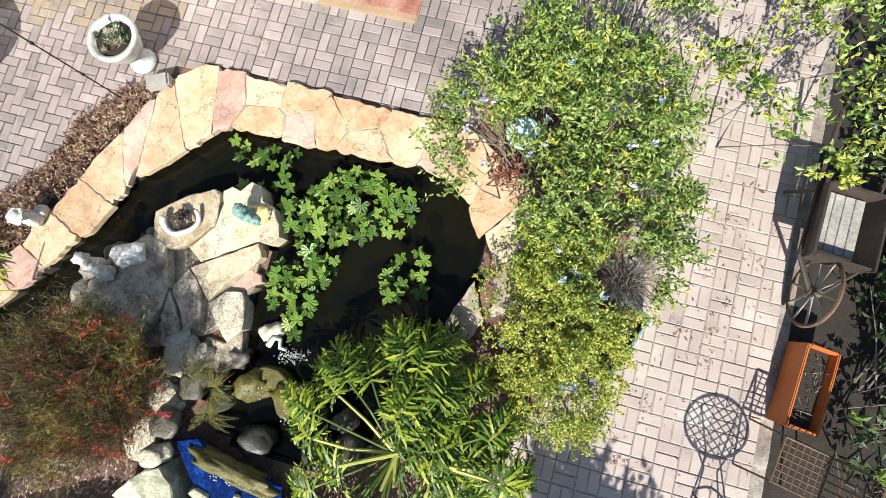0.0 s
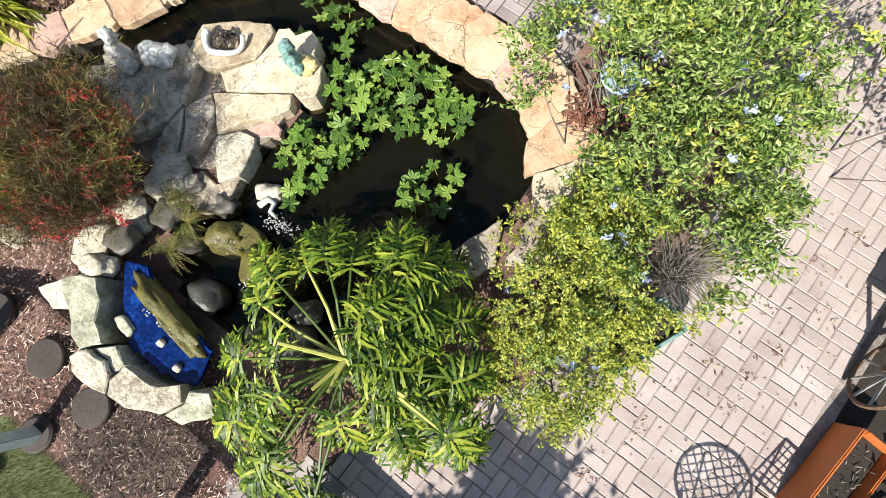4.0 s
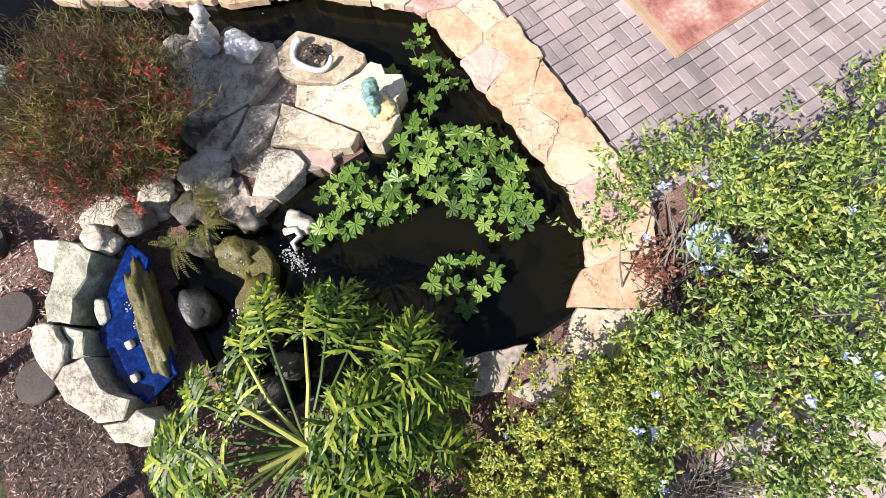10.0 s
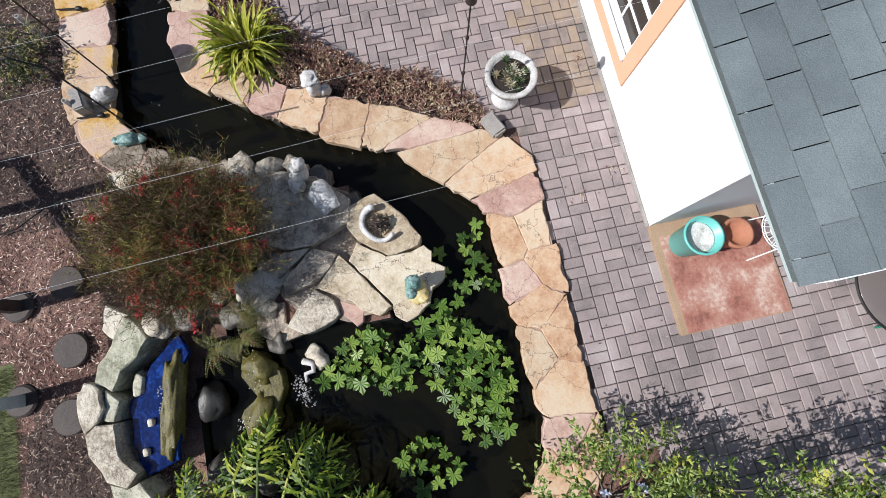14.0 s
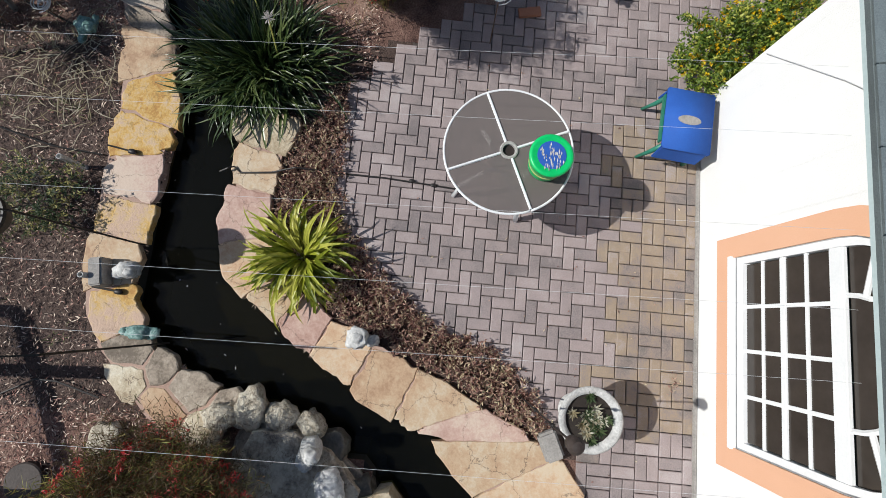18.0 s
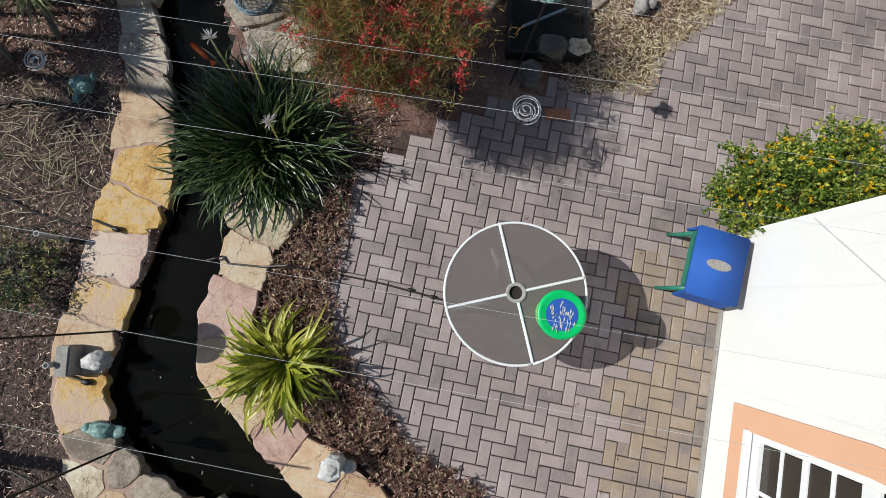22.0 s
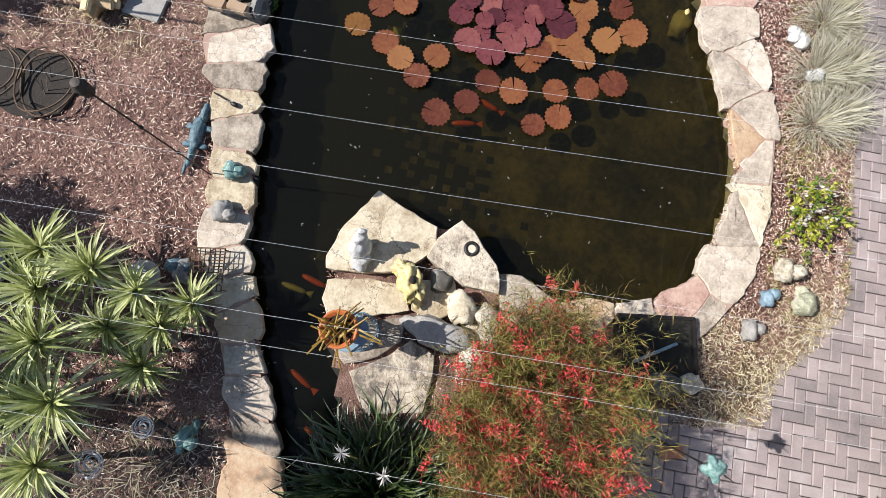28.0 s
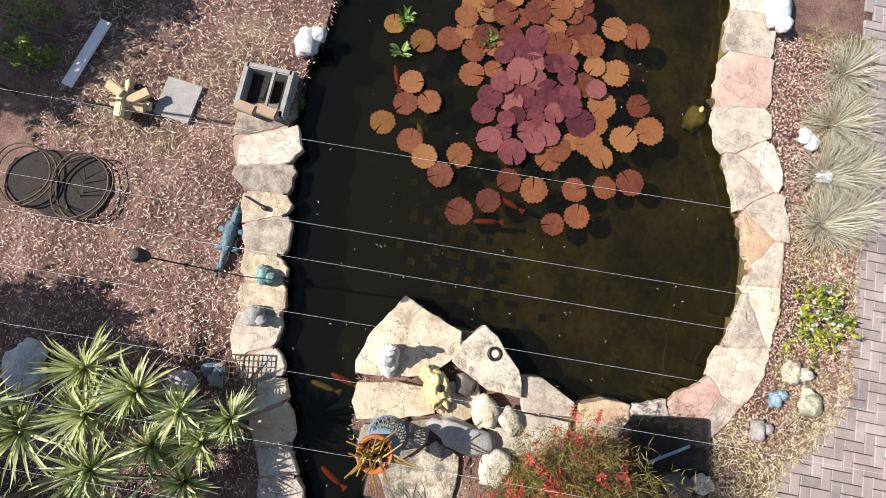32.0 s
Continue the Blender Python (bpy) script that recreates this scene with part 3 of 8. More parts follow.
GARDEN = [(-14, 4.12), (-8.2, 4.13), (-7.8, 3.89), (-7.37, 3.5), (-6.95, 3.42), (-6.8, 2.6), (-6.2, 1.6), (-5.6, 0.98), (-5.29, 1.03), (-4.6, 0.97), (-4.2, 1.15), (-3.85, 1.5), (-3.53, 1.91), (-3.32, 2.55), (-3.02, 2.9),
          (-2.72, 3.05), (-2.5, 3.4), (0.64, 3.4), (0.5, 3.75), (1.4, 4.0), (2.3, 3.75), (2.45, 2.0), (1.95, 1.0), (1.6, 0.3), (0.95, -0.6), (0.6, -0.75), (0.6, -1.9), (0.7, -5), (-14, -5)]
HOUSE = [(-5.82, 4.32), (-1.29, 4.32), (-1.29, 9.5), (-9.5, 9.5), (-9.5, 6.6), (-5.82, 6.6)]


def ground_mesh():
    x0, x1, y0, y1, s = -14.0, 5.6, -5.6, 7.2, 0.08
    nx, ny = int((x1 - x0) / s), int((y1 - y0) / s)
    V, F, wet = [], [], []
    for j in range(ny + 1):
        for i in range(nx + 1):
            x, y = x0 + i * s, y0 + j * s
            w = inside(x, y, WATER)
            pav = not inside(x, y, GARDEN) and x < 3.8 and y > -2.2
            z = -0.42 if w else ((-0.009 if x > 1.2 else -0.03) if pav else -0.012 + 0.022 * noise.noise(Vector((x * 1.1, y * 1.1, 3))) + 0.008 * noise.noise(Vector((x * 6, y * 6, 0))))
            V.append((x, y, z)); wet.append(w)
    for j in range(ny):
        for i in range(nx):
            a = j * (nx + 1) + i
            F.append((a, a + 1, a + nx + 2, a + nx + 1))
    # the sheet runs on to the horizon
    k = len(V)
    far = 400
    c = [0, nx, (nx + 1) * (ny + 1) - 1, (nx + 1) * ny]
    V += [(-far, -far, -0.05), (far, -far, -0.05), (far, far, -0.05), (-far, far, -0.05)]
    edges = [list(range(0, nx + 1)), [j * (nx + 1) + nx for j in range(ny + 1)], [ny * (nx + 1) + i for i in range(nx, -1, -1)], [j * (nx + 1) for j in range(ny, -1, -1)]]
    for e, line in enumerate(edges):
        a, b = k + e, k + (e + 1) % 4
        F.append((a, b, *line[::-1]))
    return V, F


# soft shade on the mulch, put into darker ground and chip colours inside this outline
SHADED_MULCH = [(-0.95, -1.35), (-0.77, -1.08), (-0.37, -0.98), (0.1, -0.80), (0.34, -0.92), (0.28, -1.39), (-0.2, -1.72), (-0.6, -1.74)]
gv, gf = ground_mesh()
ground = tagged(raw("ground", gv, gf, M["mulch"]), "reddish brown bark mulch over sandy garden soil", "ground", kind="structure")
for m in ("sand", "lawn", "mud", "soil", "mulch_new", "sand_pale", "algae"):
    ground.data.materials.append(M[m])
for f in ground.data.polygons:
    x, y, z = f.center
    if len(f.vertices) > 4:
        f.material_index = 2
    elif min(ground.data.vertices[v].co.z for v in f.vertices) < -0.2:
        f.material_index = 7 if x < -7.2 and y > 0.1 + 0.9 * noise.noise(Vector((x, y, 2))) + rng.gauss(0, 0.4) else 3
    elif not inside(x, y, GARDEN) and x < 3.8 and y > -2.2:
        f.material_index = 6 if x > 1.2 else 1
    elif x > 3.8:
        # the dark soil colour carries the deep shade east of the path
        f.material_index = 4
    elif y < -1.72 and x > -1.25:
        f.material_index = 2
    elif (x > -2.5 and not inside(x + 0.12 * noise.noise(Vector((x * 5, y * 5, 1))), y + 0.12 * noise.noise(Vector((x * 5, y * 5, 7))), SHADED_MULCH)) or x < -6.0 + 0.5 * noise.noise(Vector((x, y, 0))):
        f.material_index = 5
water = tagged(raw("water", [(-13.6, -2.3, -0.10), (1.5, -2.3, -0.10), (1.5, 3.3, -0.10), (-13.6, 3.3, -0.10)], [(0, 1, 2, 3)], M["water"]), "dark still koi pond water", "water", kind="structure")

# bark chips lying loose over the beds
lf, l2, l3 = Leaves(), Leaves(), Leaves()
for _ in range(150000):
    if rng.random() < 0.72:
        x, y = rng.uniform(-11.5, 0.6), rng.uniform(-4.4, 1.2)
    else:
        x, y = rng.uniform(-12, -6.6), rng.uniform(2.6, 4.2)
    if not inside(x, y, GARDEN) or inside(x, y, WATER):
        continue
    a = rng.uniform(0, 6.3)
    d = Vector((math.cos(a), math.sin(a), rng.uniform(-0.25, 0.25))).normalized()
    u = Vector((-math.sin(a), math.cos(a), rng.uniform(-0.5, 0.5))).normalized()
    if (x > -1.3 and y < -1.7) or math.hypot(x + 8.78, (y + 4.0) * 0.6) < 0.34 or (-8.2 < x < -6.4 and -0.6 < y < 1.0 and rng.random() < 0.85) or (-2.75 < x < -0.85 and 0.4 < y < 2.2) or (-1.25 < x < 0.7 and -0.32 < y < 1.3):
        continue
    # dark chips: older bark, and the painted shade patch
    old = inside(x + rng.gauss(0, 0.07), y + rng.gauss(0, 0.07), SHADED_MULCH) or rng.random() < (0.8 * min(1, max(0, (x + 6.6) / 1.2)) if x < -2.6 else 0.35)
    straw = (y > 2.5 and (x > -8.1 + rng.uniform(-0.5, 0.2) or y > 3.72 + rng.uniform(-0.2, 0.1))) or (x < -9.2 and y < -2.3)
    if straw and noise.noise(Vector((x * 1.4, y * 1.4, 5))) + rng.uniform(-0.4, 0.4) > (-0.1 if y > 2.5 else 0.1):
        l3.quad(Vector((x, y, 0.012 + rng.uniform(0, 0.014))), d, u, rng.uniform(0.03, 0.09), rng.uniform(0.003, 0.008), 0.1)
        continue
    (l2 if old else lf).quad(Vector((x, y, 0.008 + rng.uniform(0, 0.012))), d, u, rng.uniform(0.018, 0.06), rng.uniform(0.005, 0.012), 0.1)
tagged(l2.make("bark_mulch", M["chip_old"]), "older dark brown bark mulch, also toning the shaded patch", "mulch", kind="stuff")
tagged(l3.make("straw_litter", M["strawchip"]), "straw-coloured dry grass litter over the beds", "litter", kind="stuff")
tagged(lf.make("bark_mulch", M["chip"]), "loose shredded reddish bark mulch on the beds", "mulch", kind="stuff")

# ---- flagstone copings ----
coping = tagged(new("flagstone_coping"), "sandy pink and ochre flagstone coping round the pond", "coping", kind="structure")


def cope(inner, outer, n, z, mats, two=0.0, over=0.04, gap=0.006, edge=0.035):
    """Irregular flat stones that fill the band between two lines, each with its own bulging, broken outline."""
    A, Bl = along(inner, 240), along(outer, 240)
    mid = [((p[0] + q[0]) / 2, (p[1] + q[1]) / 2) for p, q in zip(A, Bl)]
    fa, fb = along(inner, 900), along(outer, 900)
    for line, dense in ((A, fa), (Bl, fb)):
        for k, m in enumerate(mid):
            q, w = min(dense, key=lambda p: math.dist(p, m)), min(1.0, k / 45, (240 - k) / 45)
            line[k] = (line[k][0] * (1 - w) + q[0] * w, line[k][1] * (1 - w) + q[1] * w)
    lng = sum(math.dist(((A[k][0] + Bl[k][0]) / 2, (A[k][1] + Bl[k][1]) / 2), ((A[k + 1][0] + Bl[k + 1][0]) / 2, (A[k + 1][1] + Bl[k + 1][1]) / 2)) for k in range(240))
    wid = sum(math.dist(p, q) for p, q in zip(A, Bl)) / 241

    def place(u, v):
        k = min(239.999, max(0.0, u / lng * 240))
        i, f = int(k), k - int(k)
        p = np.array(A[i]) * (1 - f) + np.array(A[i + 1]) * f
        q = np.array(Bl[i]) * (1 - f) + np.array(Bl[i + 1]) * f
        return tuple(p + (q - p) * (v / wid))
    bed = []
    for k in range(0, 241, 3):
        u = lng * k / 240
        w = 0.02 * noise.noise(Vector((u * 5, z, n)))
        bed += [place(u, 0.035 + w), place(u, wid - 0.03 + w)]
    nb = len(bed) // 2
    vv = [(x, y, z - 0.008) for x, y in bed] + [(x, y, -0.13) for x, y in bed]
    ff = [(2 * k, 2 * k + 1, 2 * k + 3, 2 * k + 2) for k in range(nb - 1)]
    ff += [(2 * k + s, 2 * k + 2 + s, 2 * nb + 2 * k + 2 + s, 2 * nb + 2 * k + s) for k in range(nb - 1) for s in (0, 1)]
    raw("mortar_bed", vv, ff, M["mortar"], coping, "pink mortar bed under the stones")
    # one row of stones, with a second stone beside some of them
    seeds = []
    for k in range(n):
        u = lng * (k + 0.5 + rng.uniform(-0.22, 0.22)) / n
        if rng.random() < two:
            seeds += [(u - rng.uniform(0, 0.12), wid * rng.uniform(0.15, 0.3)), (u + rng.uniform(0, 0.14), wid * rng.uniform(0.7, 0.88))]
        else:
            seeds.append((u, wid * rng.uniform(0.36, 0.64)))
    for num, a in enumerate(seeds):
        cell = [(0, -over), (lng, -over), (lng, wid), (0, wid)]
        for b in seeds:
            if b is a or abs(b[0] - a[0]) > 1.6:
                continue
            nx, ny = b[0] - a[0], b[1] - a[1]
            c = (nx * (a[0] + b[0]) + ny * (a[1] + b[1])) / 2 - gap * math.hypot(nx, ny)
            out = []
            for p, q in zip(cell, cell[1:] + cell[:1]):
                dp, dq = nx * p[0] + ny * p[1] - c, nx * q[0] + ny * q[1] - c
                if dp <= 0:
                    out.append(p)
                if (dp < 0) != (dq < 0):
                    f = dp / (dp - dq)
                    out.append((p[0] + (q[0] - p[0]) * f, p[1] + (q[1] - p[1]) * f))
            cell = out
        if len(cell) < 3:
            continue
        fine = []
        for p, q in zip(cell, cell[1:] + cell[:1]):
            m = max(1, int(math.dist(p, q) / 0.075))
            fine += [(p[0] + (q[0] - p[0]) * k / m, p[1] + (q[1] - p[1]) * k / m) for k in range(m)]
        lo, hi = rng.uniform(-edge, edge), rng.uniform(-edge, edge)
        corner = [edge * rng.uniform(0.0, 1.5) for _ in range(4)]
        shaped = []
        for u, v in fine:
            us = [p[0] for p in fine if abs(p[1] - v) < 0.02]
            t = 2 * (u - min(us)) / max(0.01, max(us) - min(us)) - 1
            rag = 0.040 * noise.noise(Vector((u * 8, v * 8, num + n))) + 0.026 * noise.noise(Vector((u * 23, v * 23, num)))
            if v < -over + 0.004:
                v += lo + rag + corner[t > 0] * abs(t) ** 6
            elif v > wid - 0.004:
                v += hi + rag - corner[2 + (t > 0)] * abs(t) ** 6
            shaped.append((u + rag * 0.6, v))
        slabstone("flagstone", [place(*p) for p in shaped], z + rng.uniform(-.003, .006), 0.07, mats[num % len(mats)], coping, 0.007, 0.010)


TAN, OCH, GRY, CRM, PCH, PNK = M["flag"], M["flag_ochre"], M["flag_grey"], M["cream"], M["peachstone"], M["pinkstone"]
cope(EAST_IN[:11], EAST_OUT[:11], 11, 0.05, [PCH, PCH, PCH, PNK, PCH, TAN, PCH, PCH, PNK], 0.6, gap=0.0025, edge=0.02)
cope(EAST_IN[10:], EAST_OUT[10:], 10, 0.05, [PNK, TAN, TAN, PCH, PNK, TAN, PCH, PNK, TAN, CRM], 0.3, gap=0.004)
cope(WEST_IN[:4], WEST_OUT[:4], 4, 0.06, [GRY, CRM, GRY, TAN], 0.25, gap=0.012, edge=0.05)
cope(WEST_IN[3:], WEST_OUT[3:], 7, 0.05, [OCH, TAN, OCH, PNK, OCH, OCH, TAN], 0.0, edge=0.05)
WRN = M["wornstone"]
cope(POND_E_IN, POND_E_OUT, 11, 0.05, [WRN, WRN, PNK, WRN, WRN, WRN, CRM, WRN, TAN, WRN, WRN], 0.25, gap=0.004, edge=0.045)
cope(POND_W_IN, POND_W_OUT, 14, 0.05, [GRY, M["wornstone"], GRY, TAN, CRM, GRY, M["wornstone"], CRM, CRM, GRY, CRM], 0.0, gap=0.010, edge=0.04)

# ---- house ----
# the window goes through the wall
WX0, WX1, WZ0, WZ1, WARCH = -4.25, -2.81, 0.48, 1.45, 0.70


def cut_window():
    pts = [(WX0, WZ0), (WX1, WZ0), (WX1, WZ1)]
    for k in range(1, 16):
        a = math.pi * k / 16
        pts.append(((WX0 + WX1) / 2 + (WX1 - WX0) / 2 * math.cos(a), WZ1 + WARCH * math.sin(a)))
    pts.append((WX0, WZ1))
    return pts


def wall_with_hole(x0, x1, y0, y1, z0, z1, hole):
    """A wall as outer ring and hole, both faces and the reveal."""
    bm = bmesh.new()
    n = len(hole)
    outer = []
    cx, cz = sum(p[0] for p in hole) / n, sum(p[1] for p in hole) / n
    for x, z in hole:
        dx, dz = x - cx, z - cz
        k = min(((x1 if dx > 0 else x0) - cx) / dx if abs(dx) > 1e-6 else 1e9, ((z1 if dz > 0 else z0) - cz) / dz if abs(dz) > 1e-6 else 1e9)
        outer.append((cx + dx * k, cz + dz * k))
    rings = {}
    for y in (y0, y1):
        rings[y] = ([bm.verts.new((x, y, z)) for x, z in hole], [bm.verts.new((x, y, z)) for x, z in outer])
    for y in (y0, y1):
        h, o = rings[y]
        for i in range(n):
            j = (i + 1) % n
            a, b = outer[i], outer[j]
            # corners of the wall between two outer points
            if abs(a[0] - b[0]) > 1e-6 and abs(a[1] - b[1]) > 1e-6:
                cxx = a[0] if abs(a[0] - x0) < 1e-6 or abs(a[0] - x1) < 1e-6 else b[0]
                czz = a[1] if abs(a[1] - z0) < 1e-6 or abs(a[1] - z1) < 1e-6 else b[1]
                c = bm.verts.new((cxx, y, czz))
                bm.faces.new((h[i], h[j], o[j], c, o[i]))
            else:
                bm.faces.new((h[i], h[j], o[j], o[i]))
    h0, h1 = rings[y0][0], rings[y1][0]
    for i in range(n):
        bm.faces.new((h0[i], h0[(i + 1) % n], h1[(i + 1) % n], h1[i]))
    for xa, za, xb, zb in ((x0, z0, x0, z1), (x1, z0, x1, z1), (x0, z1, x1, z1)):
        bm.faces.new([bm.verts.new(q) for q in ((xa, y0, za), (xb, y0, zb), (xb, y1, zb), (xa, y1, za))])
    bmesh.ops.recalc_face_normals(bm, faces=bm.faces[:])
    return bm


hole = cut_window()
wall_south = tagged(part("wall_south", wall_with_hole(-5.82, -1.29, 4.32, 4.52, -0.05, 2.5, hole), M["wall"]), "white stucco house wall in full sun", "wall", kind="structure")
wall_east = tagged(part("wall_east", box(0.2, 5.0, 2.55, (-1.39, 7.02, 1.225)), M["wall"]), "shaded white stucco house wall", "wall", kind="structure")
wall_west = tagged(part("wall_west", box(0.2, 2.1, 2.55, (-5.72, 5.57, 1.225)), M["wall"]), "white stucco porch side wall", "wall", kind="structure")
wall_porch = tagged(part("wall_porch", box(3.9, 0.2, 2.55, (-7.77, 6.7, 1.225)), M["wall"]), "white stucco wall at the back of the porch", "wall", kind="structure")
ceiling = tagged(part("ceiling", box(9.0, 5.0, 0.03, (-5.1, 6.3, 2.47)), M["wall"]), "white boarded eave ceiling", "ceiling", kind="structure")
tagged(part("trim", box(4.55, 0.03, 0.05, (-3.555, 4.303, 0.0), 0.008), M["grey"]), "grey concrete footing strip along the house wall", "footing", kind="structure")

# window
win = thing("window_1", (0, 0, 0), "white arched french window with small panes in a peach band", "window", kind="structure")
band = bmesh.new()
po, pi_ = [], []
cxm = (WX0 + WX1) / 2
for x, z in hole:
    d = Vector((x - cxm, 0, z - WZ1))
    if z <= WZ0 + 0.01:
        q = (x + math.copysign(0.17, x - cxm), z - 0.17)
    elif z <= WZ1 + 1e-6:
        q = (x + math.copysign(0.17, x - cxm), z)
    else:
        d.normalize()
        q = (x + 0.17 * d.x, z + 0.17 * d.z)
    po.append(q)
    pi_.append((x, z))
vo = [[band.verts.new((x, y, z)) for x, z in po] for y in (4.30, 4.318)]
vi = [[band.verts.new((x, y, z)) for x, z in pi_] for y in (4.30, 4.318)]
for i in range(len(po)):
    j = (i + 1) % len(po)
    band.faces.new((vo[0][i], vo[0][j], vi[0][j], vi[0][i]))
    band.faces.new((vo[0][i], vo[0][j], vo[1][j], vo[1][i]))
    band.faces.new((vi[0][i], vi[0][j], vi[1][j], vi[1][i]))
bmesh.ops.recalc_face_normals(band, faces=band.faces[:])
part("surround_band", band, M["peach"], win, "raised peach stucco band")
fr = bmesh.new()
vo = [[fr.verts.new((x, y, z)) for x, z in pi_] for y in (4.345, 4.40)]
sc = lambda x, z: (cxm + (x - cxm) * 0.93, (WZ0 + 0.09) if z <= WZ0 + 0.01 else (z if z <= WZ1 + 1e-6 else WZ1 + (z - WZ1) * 0.93))
vi = [[fr.verts.new((sc(x, z)[0], y, sc(x, z)[1])) for x, z in pi_] for y in (4.345, 4.40)]
for i in range(len(pi_)):
    j = (i + 1) % len(pi_)
    for a, b in ((vo[0], vi[0]), (vo[1], vi[1]), (vi[0], vi[1])):
        fr.faces.new((a[i], a[j], b[j], b[i]))
bmesh.ops.recalc_face_normals(fr, faces=fr.faces[:])
part("window_frame", fr, M["white"], win)
part("transom", box(1.34, 0.03, 0.10, (cxm, 4.366, 1.395), 0.004), M["white"], win)
part("meeting_rail", box(1.34, 0.024, 0.045, (cxm, 4.368, 0.955), 0.004), M["white"], win)
PX0, PW = WX0 + 0.05, (WX1 - WX0 - 0.10) / 4
for k in range(1, 4):
    for z in (0.755, 1.155):
        part("muntin", box(0.028, 0.016, 0.36, (PX0 + PW * k, 4.371, z)), M["white"], win)
for z in (0.755, 1.155):
    part("muntin", box(1.34, 0.014, 0.026, (cxm, 4.3705, z)), M["white"], win)
for a in (17, 58, 122, 163):
    c, q = math.cos(radians(a)), math.sin(radians(a))
    part("fan_muntin", tube(bmesh.new(), [(cxm + 0.38 * c, 4.37, WZ1 + 0.38 * q), (cxm + 0.69 * c, 4.37, WZ1 + 0.66 * q)], 0.017, 6), M["white"], win)
part("fan_muntin", tube(bmesh.new(), [(cxm + 0.38 * math.cos(math.pi * k / 16), 4.37, WZ1 + 0.38 * math.sin(math.pi * k / 16)) for k in range(17)], 0.017, 6), M["white"], win)
for i in range(4):
    for j in range(4):
        part("pane", box(PW - 0.02, 0.006, 0.18, (PX0 + PW * (i + 0.5), 4.375, 0.665 + 0.19 * j + (0.015 if j > 1 else 0))), M["glassdark"], win)
gl = bmesh.new()
vs = [gl.verts.new((cxm + 0.69 * math.cos(math.pi * k / 14), 4.385, WZ1 + 0.66 * math.sin(math.pi * k / 14))) for k in range(15)]
gl.faces.new(vs)
part("pane", gl, M["glassdark"], win)
tagged(part("window_sill", box(1.46, 0.05, 0.04, (cxm, 4.30, 0.50), 0.006), M["white"], win))

# roof: shingle courses over the eave, fascia and gutter
roof = thing("roof", (0, 0, 0), "blue-grey asphalt shingle roof with a white fascia", "roof", kind="structure")
SL = 0.36
part("roof_deck", box(9.0, 6.3, 0.04, (-5.1, 3.72 + 3.0 * math.cos(math.atan(SL)), 2.441 + 3.0 * SL), rot=(math.degrees(math.atan(SL)), 0, 0)), M["shingle"], roof)
part("fascia", box(9.04, 0.03, 0.17, (-5.1, 3.70, 2.43), 0.004), M["white"], roof, "white painted fascia board")
part("fascia", box(0.03, 5.4, 0.17, (-0.585, 6.4, 2.43), 0.004), M["white"], roof, "white painted fascia board")
gt = bmesh.new()
prof = [(3.685, 2.50), (3.685, 2.40), (3.665, 2.385), (3.62, 2.385), (3.60, 2.40), (3.585, 2.51), (3.597, 2.51), (3.612, 2.41), (3.675, 2.41), (3.675, 2.50)]
a = [gt.verts.new((-9.6, y, z)) for y, z in prof]
b = [gt.verts.new((-0.6, y, z)) for y, z in prof]
for i in range(len(prof)):
    j = (i + 1) % len(prof)
    gt.faces.new((a[i], a[j], b[j], b[i]))
gt.faces.new(a); gt.faces.new(b[::-1])
bmesh.ops.recalc_face_normals(gt, faces=gt.faces[:])
part("gutter", gt, M["gutter"], roof, "white metal rain gutter")
# shingle tabs
sv, sf = [], []
ca, sa = math.cos(math.atan(SL)), math.sin(math.atan(SL))
for row in range(26):
    d0 = row * 0.14
    x = -9.6 - (row % 3) * 0.11
    while x < -0.6:
        w = 0.33
        xa, xb = max(-9.62, x + 0.003), min(-0.58, x + w - 0.003)
        x += w
        if xb - xa < 0.03:
            continue
        lift = rng.uniform(0, 0.003)
        for px, pd, pz in ((xa, d0, 0.052 + lift), (xb, d0, 0.052 + lift), (xb, d0 + 0.15, 0.042), (xa, d0 + 0.15, 0.042), (xa, d0, 0.036), (xb, d0, 0.036)):
            sv.append((px, 3.565 + pd * ca - pz * sa, 2.463 + pd * sa + pz * ca))
        k = len(sv) - 6
        sf += [(k, k + 1, k + 2, k + 3), (k + 4, k + 5, k + 1, k)]
tagged(raw("shingle_tabs", sv, sf, M["shingle"], roof), "weathered blue-grey shingle tabs", kind="stuff")

# ---- red slab by the house door ----
slab = thing("doorstep_slab", (-0.75, 4.86, 0), "worn red painted concrete slab with tan edge", "slab", kind="structure")
part("edge", box(1.08, 1.12, 0.06, (0, 0, 0.0), 0.012), M["slab_edge"], slab, "bare tan concrete edge")
part("top", box(0.94, 1.02, 0.012, (0.06, 0.02, 0.034), 0.004), M["slab"], slab, "flaking red floor paint")

